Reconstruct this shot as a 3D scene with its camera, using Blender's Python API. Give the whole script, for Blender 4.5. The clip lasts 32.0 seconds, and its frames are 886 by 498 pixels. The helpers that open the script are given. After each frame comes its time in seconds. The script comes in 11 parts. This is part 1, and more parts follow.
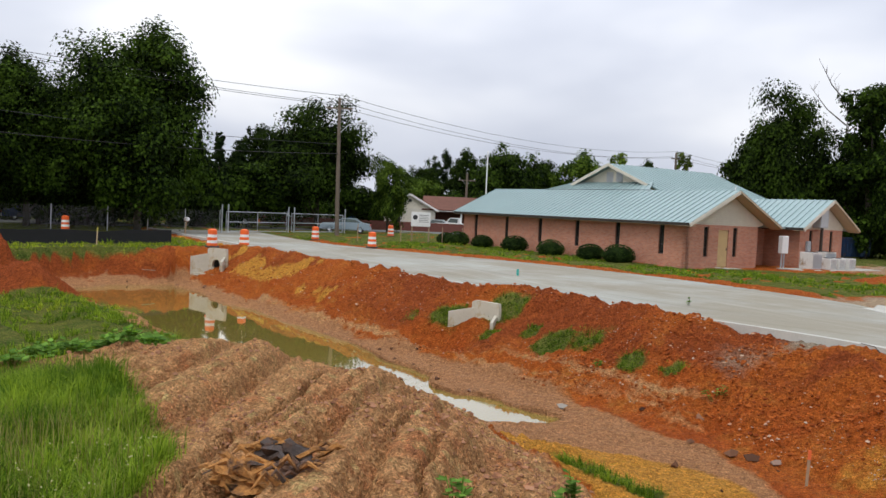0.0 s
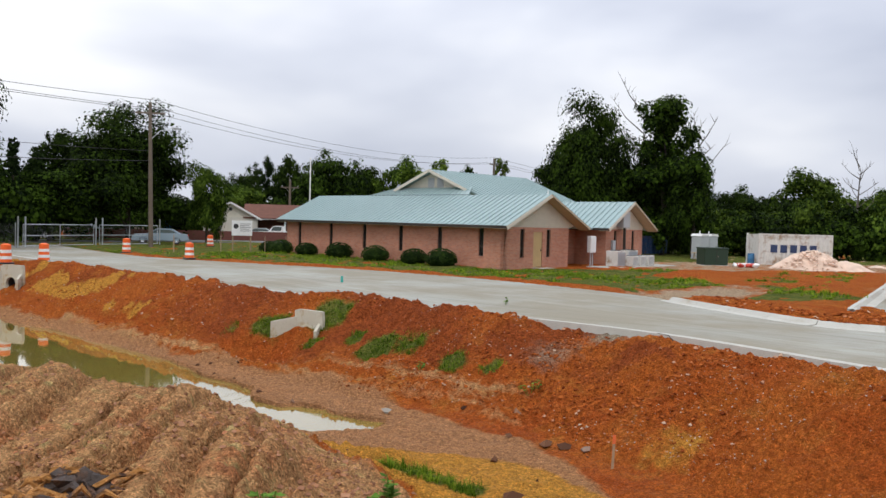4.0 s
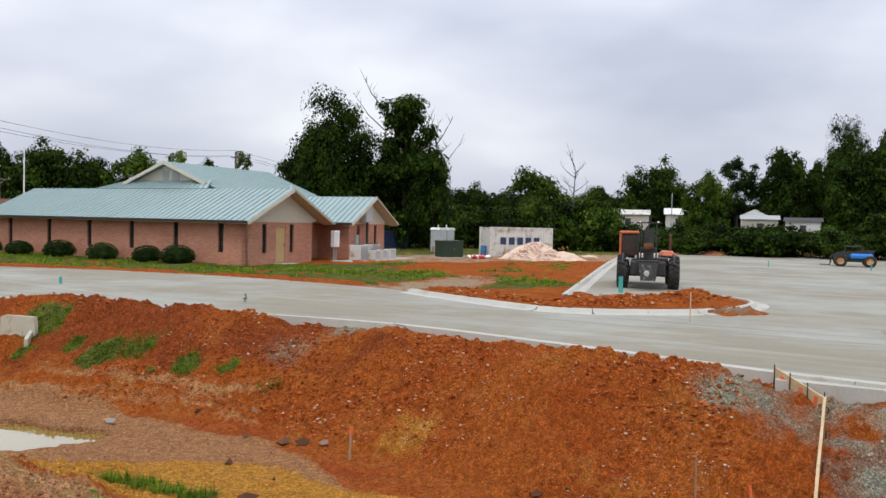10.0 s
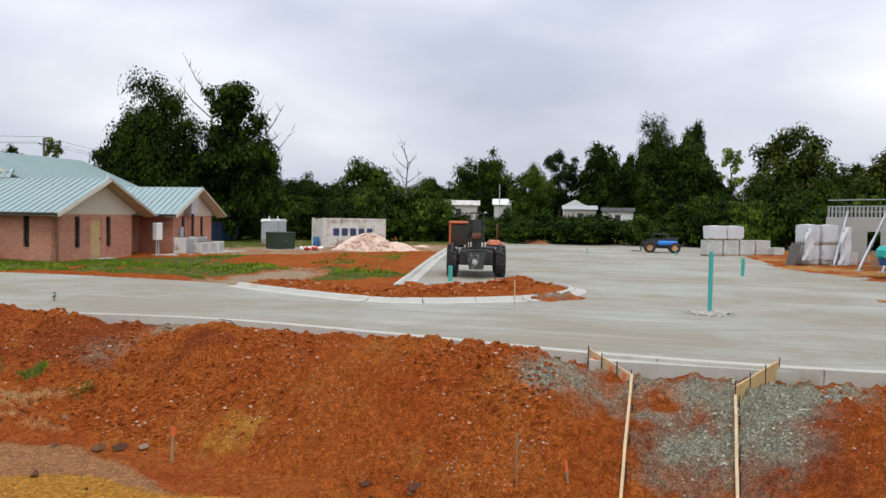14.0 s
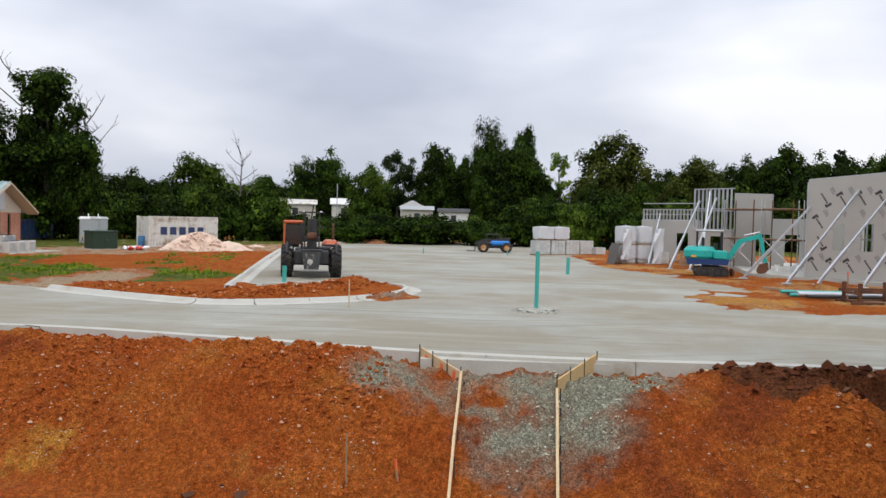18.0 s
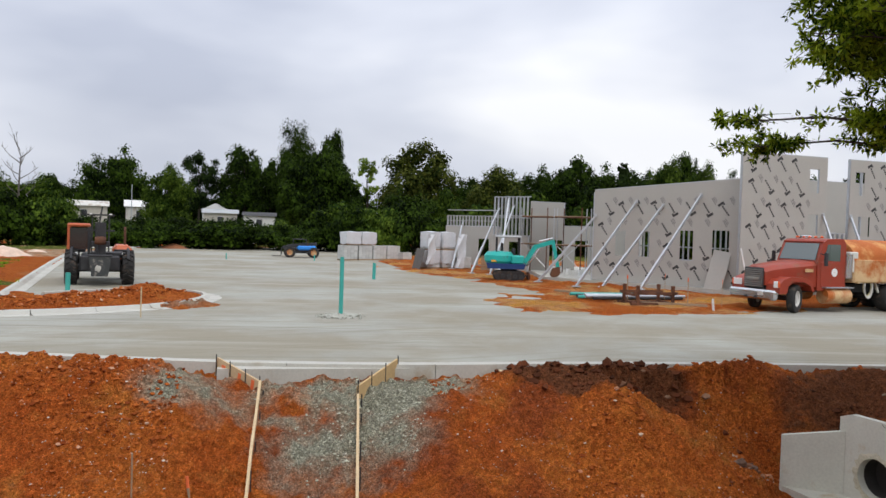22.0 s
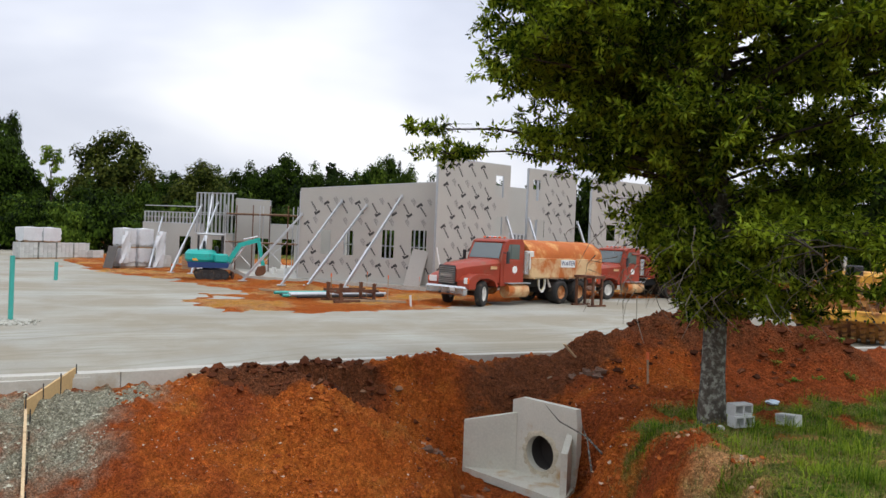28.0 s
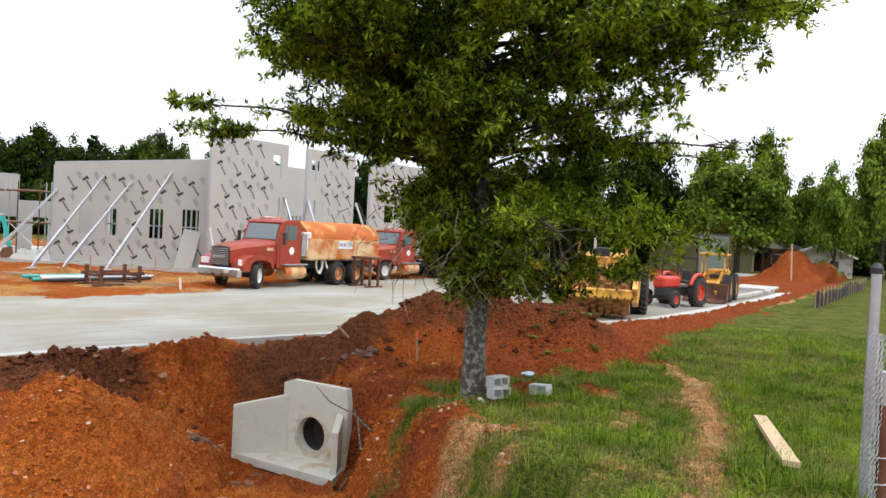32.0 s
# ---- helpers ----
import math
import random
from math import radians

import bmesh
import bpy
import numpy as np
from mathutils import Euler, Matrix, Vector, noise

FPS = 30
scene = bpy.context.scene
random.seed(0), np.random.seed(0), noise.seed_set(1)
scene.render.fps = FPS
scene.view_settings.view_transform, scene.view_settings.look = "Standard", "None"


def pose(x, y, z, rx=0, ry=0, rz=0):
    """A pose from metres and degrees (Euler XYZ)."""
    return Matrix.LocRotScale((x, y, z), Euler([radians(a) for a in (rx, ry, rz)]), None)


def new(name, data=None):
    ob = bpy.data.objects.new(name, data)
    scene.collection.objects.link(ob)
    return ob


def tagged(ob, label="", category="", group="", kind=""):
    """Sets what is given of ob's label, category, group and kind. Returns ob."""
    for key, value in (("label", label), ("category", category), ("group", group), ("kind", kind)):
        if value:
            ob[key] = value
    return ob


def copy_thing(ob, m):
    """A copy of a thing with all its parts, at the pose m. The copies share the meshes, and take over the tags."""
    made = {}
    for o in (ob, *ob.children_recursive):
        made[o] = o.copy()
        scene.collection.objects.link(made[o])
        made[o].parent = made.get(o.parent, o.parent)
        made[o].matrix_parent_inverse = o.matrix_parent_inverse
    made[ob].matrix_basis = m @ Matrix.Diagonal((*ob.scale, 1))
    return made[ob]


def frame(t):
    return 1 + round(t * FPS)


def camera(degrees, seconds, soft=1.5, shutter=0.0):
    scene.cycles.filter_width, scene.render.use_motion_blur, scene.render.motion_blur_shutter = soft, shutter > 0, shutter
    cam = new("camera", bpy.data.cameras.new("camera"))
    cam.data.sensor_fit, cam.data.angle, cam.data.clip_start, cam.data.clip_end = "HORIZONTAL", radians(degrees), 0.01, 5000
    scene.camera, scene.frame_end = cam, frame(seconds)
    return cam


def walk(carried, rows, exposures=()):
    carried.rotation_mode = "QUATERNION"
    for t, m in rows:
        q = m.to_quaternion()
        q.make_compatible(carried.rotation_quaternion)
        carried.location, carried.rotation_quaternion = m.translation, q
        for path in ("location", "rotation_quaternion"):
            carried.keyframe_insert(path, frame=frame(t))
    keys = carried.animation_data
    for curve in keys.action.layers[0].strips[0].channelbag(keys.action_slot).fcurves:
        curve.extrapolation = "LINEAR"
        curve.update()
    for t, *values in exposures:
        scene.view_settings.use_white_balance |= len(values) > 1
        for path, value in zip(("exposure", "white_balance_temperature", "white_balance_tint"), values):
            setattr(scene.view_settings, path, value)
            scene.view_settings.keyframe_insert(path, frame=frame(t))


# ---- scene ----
cam = camera(58.64, 32.0)
PATH = [
    (0.0, 0.064, -0.053, 2.731, 87.15, -2.69, 0.46),
    (0.5, 0.086, -0.055, 2.732, 87.20, -2.48, -1.11),
    (1.0, 0.108, -0.055, 2.733, 87.14, -2.24, -2.91),
    (1.5, 0.130, -0.053, 2.734, 87.18, -2.10, -4.25),
    (2.0, 0.151, -0.051, 2.734, 87.59, -1.89, -6.21),
    (2.5, 0.172, -0.050, 2.732, 87.77, -1.87, -7.62),
    (4.5, 0.256, -0.054, 2.730, 88.12, -1.32, -13.69),
    (5.0, 0.282, -0.057, 2.728, 88.09, -1.11, -15.28),
    (5.5, 0.304, -0.060, 2.727, 88.00, -1.11, -17.05),
    (6.0, 0.324, -0.060, 2.726, 87.82, -1.36, -18.76),
    (6.5, 0.347, -0.058, 2.723, 87.75, -1.26, -20.35),
    (7.0, 0.371, -0.053, 2.721, 87.49, -1.23, -21.89),
    (7.5, 0.393, -0.051, 2.722, 87.67, -1.12, -23.33),
    (8.0, 0.409, -0.052, 2.724, 87.93, -1.09, -24.75),
    (8.5, 0.425, -0.054, 2.725, 87.98, -1.30, -26.05),
    (9.0, 0.441, -0.061, 2.723, 88.02, -1.14, -27.50),
    (9.5, 0.456, -0.071, 2.723, 88.08, -1.22, -28.88),
    (10.0, 0.468, -0.084, 2.721, 88.17, -1.30, -30.33),
    (10.5, 0.478, -0.098, 2.719, 88.27, -1.20, -31.86),
    (11.0, 0.488, -0.111, 2.719, 88.24, -0.97, -33.41),
    (11.5, 0.502, -0.122, 2.721, 88.16, -1.04, -34.91),
    (12.0, 0.514, -0.132, 2.725, 88.16, -1.08, -36.48),
    (12.5, 0.529, -0.141, 2.728, 88.07, -1.13, -37.99),
    (13.0, 0.543, -0.150, 2.728, 87.98, -1.18, -39.48),
    (13.5, 0.555, -0.159, 2.729, 87.87, -1.01, -40.90),
    (14.0, 0.567, -0.169, 2.731, 87.74, -1.00, -42.31),
    (14.5, 0.581, -0.181, 2.731, 87.70, -1.02, -43.93),
    (16.5, 0.653, -0.213, 2.731, 87.72, -1.56, -49.46),
    (17.0, 0.674, -0.218, 2.733, 87.70, -1.42, -50.98),
    (17.5, 0.689, -0.221, 2.734, 87.86, -1.46, -52.53),
    (18.0, 0.701, -0.226, 2.733, 87.97, -1.45, -53.97),
    (18.5, 0.710, -0.233, 2.734, 88.14, -1.54, -55.48),
    (19.0, 0.718, -0.245, 2.736, 88.31, -1.60, -56.91),
    (19.5, 0.732, -0.260, 2.741, 88.43, -1.63, -58.48),
    (20.0, 0.751, -0.276, 2.742, 88.26, -1.54, -60.28),
    (20.5, 0.770, -0.289, 2.744, 88.28, -1.67, -62.15),
    (21.0, 0.785, -0.299, 2.746, 88.41, -1.82, -63.87),
    (21.5, 0.798, -0.312, 2.749, 88.63, -1.78, -65.79),
    (22.0, 0.810, -0.324, 2.754, 88.72, -1.86, -67.78),
    (22.5, 0.820, -0.336, 2.760, 88.97, -2.05, -69.33),
    (23.0, 0.822, -0.352, 2.763, 89.23, -1.95, -70.76),
    (23.5, 0.826, -0.372, 2.763, 89.29, -2.35, -71.94),
    (24.0, 0.832, -0.391, 2.756, 88.93, -2.18, -73.51),
    (24.5, 0.842, -0.411, 2.755, 89.08, -2.03, -75.27),
    (25.0, 0.851, -0.430, 2.757, 89.13, -2.33, -77.05),
    (25.5, 0.855, -0.448, 2.761, 89.38, -2.39, -78.59),
    (27.5, 0.863, -0.526, 2.775, 89.31, -2.11, -86.78),
    (28.0, 0.862, -0.543, 2.779, 89.37, -2.41, -88.63),
    (28.5, 0.857, -0.564, 2.785, 89.33, -2.59, -90.72),
    (29.0, 0.847, -0.588, 2.790, 89.37, -2.95, -92.87),
    (29.5, 0.837, -0.610, 2.794, 89.60, -3.37, -95.17),
    (30.0, 0.828, -0.633, 2.797, 89.60, -3.08, -97.23),
    (30.5, 0.822, -0.660, 2.799, 89.09, -3.26, -99.22),
    (31.0, 0.818, -0.686, 2.799, 89.00, -3.00, -101.22),
    (31.5, 0.810, -0.708, 2.798, 88.78, -2.93, -102.79),
    (32.0, 0.800, -0.727, 2.797, 88.74, -2.92, -104.39),
]
# the clip's camera opens up as the dark tree fills its picture
walk(cam, [(t, pose(x, y, z, rx, ry, rz)) for t, x, y, z, rx, ry, rz in PATH], [(0.0, 0.12), (4.5, 0.1), (14.0, 0.1), (22.0, 0.06), (26.0, 0.08), (28.5, 0.22), (30.0, 0.40), (31.0, 0.56), (32.0, 0.7)])

# ---- light: an overcast noon sky with a broad weak sun behind the cloud ----
SUN_UP, SUN_ROUND = 58.0, 215.0
world = bpy.data.worlds.new("overcast")
scene.world = world
world.use_nodes = True
wn = world.node_tree
wn.nodes.clear()


def wnode(kind, **values):
    n = wn.nodes.new(kind)
    for k, v in values.items():
        n.inputs[k].default_value = v
    return n


sky = wn.nodes.new("ShaderNodeTexSky")
sky.sky_type = 'NISHITA'
sky.sun_disc = False
sky.sun_elevation = radians(SUN_UP)
sky.sun_rotation = radians(SUN_ROUND)
sky.dust_density = 4.0
coord = wn.nodes.new("ShaderNodeTexCoord")
squash = wnode("ShaderNodeMapping")
squash.inputs["Scale"].default_value = (1.0, 1.0, 2.6)
wn.links.new(coord.outputs["Generated"], squash.inputs["Vector"])
cloud = wnode("ShaderNodeTexNoise", Scale=2.0, Detail=4.0, Roughness=0.45, Distortion=0.15)
wn.links.new(squash.outputs["Vector"], cloud.inputs["Vector"])
ramp = wn.nodes.new("ShaderNodeValToRGB")
ramp.color_ramp.elements[0].position, ramp.color_ramp.elements[0].color = 0.34, (0.50, 0.535, 0.64, 1)
ramp.color_ramp.elements[1].position, ramp.color_ramp.elements[1].color = 0.66, (0.93, 0.94, 0.98, 1)
mid = ramp.color_ramp.elements.new(0.5)
mid.color = (0.68, 0.71, 0.80, 1)
wn.links.new(cloud.outputs["Fac"], ramp.inputs["Fac"])
dim = wn.nodes.new("ShaderNodeVectorMath")
dim.operation = 'SCALE'
dim.inputs["Scale"].default_value = 0.10
wn.links.new(sky.outputs["Color"], dim.inputs[0])
blend = wn.nodes.new("ShaderNodeMix")
blend.data_type = 'RGBA'
blend.inputs["Factor"].default_value = 0.9
wn.links.new(dim.outputs["Vector"], blend.inputs["A"])
wn.links.new(ramp.outputs["Color"], blend.inputs["B"])
# a cloud cover is about three times as bright overhead as at the horizon
height = wn.nodes.new("ShaderNodeSeparateXYZ")
wn.links.new(coord.outputs["Generated"], height.inputs[0])
dome = wn.nodes.new("ShaderNodeMapRange")
dome.inputs["From Min"].default_value, dome.inputs["From Max"].default_value = 0.12, 1.0
dome.inputs["To Min"].default_value, dome.inputs["To Max"].default_value = 1.0, 1.9
wn.links.new(height.outputs["Z"], dome.inputs["Value"])
lift = wn.nodes.new("ShaderNodeVectorMath")
lift.operation = 'SCALE'
wn.links.new(blend.outputs["Result"], lift.inputs[0])
wn.links.new(dome.outputs["Result"], lift.inputs["Scale"])
bg = wnode("ShaderNodeBackground", Strength=1.05)
wn.links.new(lift.outputs["Vector"], bg.inputs["Color"])
wout = wn.nodes.new("ShaderNodeOutputWorld")
wn.links.new(bg.outputs["Background"], wout.inputs["Surface"])

sun = bpy.data.lights.new("sun", 'SUN')
sun.energy, sun.angle, sun.color = 0.8, radians(20), (1.0, 0.96, 0.9)
sun_ob = new("sun", sun)
sun_ob.matrix_world = pose(0, 0, 60, 90 - SUN_UP, 0, 180 - SUN_ROUND)


# ---- materials ----
def material(name, color, rough=0.8, metal=0.0, var=0.25, scale=3.0, fine=40.0, bump=0.3, depth=0.01, stain=None, stain_amount=0.0, stain_scale=1.5, rnd=0.0, spec=0.4):
    """A surface with variation at two scales, relief and, where asked, stains of another colour."""
    m = bpy.data.materials.new(name)
    m.use_nodes = True
    nt = m.node_tree
    nodes, links = nt.nodes, nt.links
    b = nodes["Principled BSDF"]
    b.inputs["Roughness"].default_value = rough
    b.inputs["Metallic"].default_value = metal
    b.inputs["Specular IOR Level"].default_value = spec
    tc = nodes.new("ShaderNodeTexCoord")
    big = nodes.new("ShaderNodeTexNoise")
    big.inputs["Scale"].default_value, big.inputs["Detail"].default_value = scale, 4
    small = nodes.new("ShaderNodeTexNoise")
    small.inputs["Scale"].default_value, small.inputs["Detail"].default_value = fine, 3
    for n in (big, small):
        links.new(tc.outputs["Object"], n.inputs["Vector"])
    add = nodes.new("ShaderNodeMath")
    add.operation = 'ADD'
    links.new(big.outputs["Fac"], add.inputs[0])
    links.new(small.outputs["Fac"], add.inputs[1])
    mr = nodes.new("ShaderNodeMapRange")
    mr.inputs["From Min"].default_value, mr.inputs["From Max"].default_value = 0.6, 1.4
    mr.inputs["To Min"].default_value, mr.inputs["To Max"].default_value = 1 - var, 1 + var
    links.new(add.outputs[0], mr.inputs["Value"])
    hsv = nodes.new("ShaderNodeHueSaturation")
    hsv.inputs["Color"].default_value = (*color, 1)
    links.new(mr.outputs["Result"], hsv.inputs["Value"])
    if rnd:
        oi = nodes.new("ShaderNodeObjectInfo")
        rr = nodes.new("ShaderNodeMapRange")
        rr.inputs["To Min"].default_value, rr.inputs["To Max"].default_value = 1 - rnd, 1 + rnd
        links.new(oi.outputs["Random"], rr.inputs["Value"])
        mul = nodes.new("ShaderNodeMath")
        mul.operation = 'MULTIPLY'
        links.new(mr.outputs["Result"], mul.inputs[0])
        links.new(rr.outputs["Result"], mul.inputs[1])
        links.new(mul.outputs[0], hsv.inputs["Value"])
    col = hsv.outputs["Color"]
    if stain:
        sn = nodes.new("ShaderNodeTexNoise")
        sn.inputs["Scale"].default_value, sn.inputs["Detail"].default_value, sn.inputs["Roughness"].default_value = stain_scale, 6, 0.65
        links.new(tc.outputs["Object"], sn.inputs["Vector"])
        sr = nodes.new("ShaderNodeMapRange")
        sr.inputs["From Min"].default_value, sr.inputs["From Max"].default_value = 0.62 - 0.3 * stain_amount, 0.78 - 0.3 * stain_amount
        links.new(sn.outputs["Fac"], sr.inputs["Value"])
        mx = nodes.new("ShaderNodeMix")
        mx.data_type = 'RGBA'
        mx.inputs["B"].default_value = (*stain, 1)
        links.new(sr.outputs["Result"], mx.inputs["Factor"])
        links.new(col, mx.inputs["A"])
        col = mx.outputs["Result"]
    links.new(col, b.inputs["Base Color"])
    if bump:
        bp = nodes.new("ShaderNodeBump")
        bp.inputs["Strength"].default_value, bp.inputs["Distance"].default_value = bump, depth
        links.new(add.outputs[0], bp.inputs["Height"])
        links.new(bp.outputs["Normal"], b.inputs["Normal"])
    return m


def leaf_material(name, dark, light, scale=0.6, thin=0.3):
    """Foliage: each leaf or clump takes its own green, with random drifts from dark to light."""
    m = bpy.data.materials.new(name)
    m.use_nodes = True
    nodes, links = m.node_tree.nodes, m.node_tree.links
    b = nodes["Principled BSDF"]
    b.inputs["Roughness"].default_value = 0.62
    b.inputs["Specular IOR Level"].default_value = 0.03
    geo = nodes.new("ShaderNodeNewGeometry")
    tc = nodes.new("ShaderNodeTexCoord")
    n = nodes.new("ShaderNodeTexNoise")
    n.inputs["Scale"].default_value, n.inputs["Detail"].default_value = scale, 3
    links.new(tc.outputs["Object"], n.inputs["Vector"])
    a = nodes.new("ShaderNodeMath")
    a.operation = 'MULTIPLY_ADD'
    a.inputs[1].default_value, a.inputs[2].default_value = 0.55, -0.28
    links.new(geo.outputs["Random Per Island"], a.inputs[0])
    s = nodes.new("ShaderNodeMath")
    s.operation = 'ADD'
    links.new(n.outputs["Fac"], s.inputs[0])
    links.new(a.outputs[0], s.inputs[1])
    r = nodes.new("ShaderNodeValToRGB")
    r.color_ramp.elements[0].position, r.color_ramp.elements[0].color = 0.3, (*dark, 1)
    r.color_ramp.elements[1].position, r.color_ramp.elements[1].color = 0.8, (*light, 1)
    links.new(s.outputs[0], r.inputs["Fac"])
    oi = nodes.new("ShaderNodeObjectInfo")
    rr = nodes.new("ShaderNodeMapRange")
    rr.inputs["To Min"].default_value, rr.inputs["To Max"].default_value = 0.75, 1.3
    links.new(oi.outputs["Random"], rr.inputs["Value"])
    h = nodes.new("ShaderNodeHueSaturation")
    links.new(r.outputs["Color"], h.inputs["Color"])
    links.new(rr.outputs["Result"], h.inputs["Value"])
    links.new(h.outputs["Color"], b.inputs["Base Color"])
    if thin:
        # light that shines through the blade
        tr = nodes.new("ShaderNodeBsdfTranslucent")
        warm = nodes.new("ShaderNodeMix")
        warm.data_type, warm.blend_type = 'RGBA', 'MULTIPLY'
        warm.inputs["Factor"].default_value = 1.0
        warm.inputs["B"].default_value = (1.5, 1.45, 0.6, 1)
        links.new(h.outputs["Color"], warm.inputs["A"])
        links.new(warm.outputs["Result"], tr.inputs["Color"])
        mx = nodes.new("ShaderNodeMixShader")
        mx.inputs["Fac"].default_value = thin
        links.new(b.outputs["BSDF"], mx.inputs[1])
        links.new(tr.outputs["BSDF"], mx.inputs[2])
        links.new(mx.outputs["Shader"], nodes["Material Output"].inputs["Surface"])
    return m


def glass_material(name, tint, rough=0.05):
    m = bpy.data.materials.new(name)
    m.use_nodes = True
    b = m.node_tree.nodes["Principled BSDF"]
    b.inputs["Base Color"].default_value = (*tint, 1)
    b.inputs["Roughness"].default_value = rough
    b.inputs["Specular IOR Level"].default_value = 0.8
    b.inputs["Coat Weight"].default_value = 0.4
    return m


def ribbed(m, axis, pitch, strength=0.6, depth=0.02, sharp=True):
    """Adds fine parallel ribs of the given pitch (siding laps, corrugation) to a material's relief."""
    nodes, links = m.node_tree.nodes, m.node_tree.links
    b = nodes["Principled BSDF"]
    tc = nodes.new("ShaderNodeTexCoord")
    w = nodes.new("ShaderNodeTexWave")
    w.wave_type, w.bands_direction, w.wave_profile = 'BANDS', axis, 'SAW' if sharp else 'SIN'
    w.inputs["Scale"].default_value = math.pi * 2 / 20 / pitch
    links.new(tc.outputs["Object"], w.inputs["Vector"])
    bp = nodes.new("ShaderNodeBump")
    bp.inputs["Strength"].default_value, bp.inputs["Distance"].default_value = strength, depth
    links.new(w.outputs["Fac"], bp.inputs["Height"])
    links.new(bp.outputs["Normal"], b.inputs["Normal"])
    return m


def brick_material(name):
    m = bpy.data.materials.new(name)
    m.use_nodes = True
    nodes, links = m.node_tree.nodes, m.node_tree.links
    b = nodes["Principled BSDF"]
    b.inputs["Roughness"].default_value = 0.9
    b.inputs["Specular IOR Level"].default_value = 0.2
    tc = nodes.new("ShaderNodeTexCoord")
    sep = nodes.new("ShaderNodeSeparateXYZ")
    links.new(tc.outputs["Object"], sep.inputs[0])
    add = nodes.new("ShaderNodeMath")
    add.operation = 'ADD'
    links.new(sep.outputs["X"], add.inputs[0])
    links.new(sep.outputs["Y"], add.inputs[1])
    comb = nodes.new("ShaderNodeCombineXYZ")
    links.new(add.outputs[0], comb.inputs["X"])
    links.new(sep.outputs["Z"], comb.inputs["Y"])
    t = nodes.new("ShaderNodeTexBrick")
    t.inputs["Scale"].default_value = 1.0
    t.inputs["Brick Width"].default_value, t.inputs["Row Height"].default_value = 0.215, 0.075
    t.inputs["Mortar Size"].default_value = 0.009
    t.inputs["Color1"].default_value = (0.42, 0.165, 0.10, 1)
    t.inputs["Color2"].default_value = (0.55, 0.245, 0.15, 1)
    t.inputs["Mortar"].default_value = (0.42, 0.28, 0.22, 1)
    links.new(comb.outputs[0], t.inputs["Vector"])
    n = nodes.new("ShaderNodeTexNoise")
    n.inputs["Scale"].default_value, n.inputs["Detail"].default_value = 0.9, 5
    links.new(tc.outputs["Object"], n.inputs["Vector"])
    mr = nodes.new("ShaderNodeMapRange")
    mr.inputs["To Min"].default_value, mr.inputs["To Max"].default_value = 0.78, 1.25
    links.new(n.outputs["Fac"], mr.inputs["Value"])
    h = nodes.new("ShaderNodeHueSaturation")
    links.new(t.outputs["Color"], h.inputs["Color"])
    links.new(mr.outputs["Result"], h.inputs["Value"])
    links.new(h.outputs["Color"], b.inputs["Base Color"])
    bp = nodes.new("ShaderNodeBump")
    bp.inputs["Strength"].default_value, bp.inputs["Distance"].default_value = 0.5, 0.01
    bp.invert = True
    links.new(t.outputs["Fac"], bp.inputs["Height"])
    links.new(bp.outputs["Normal"], b.inputs["Normal"])
    return m


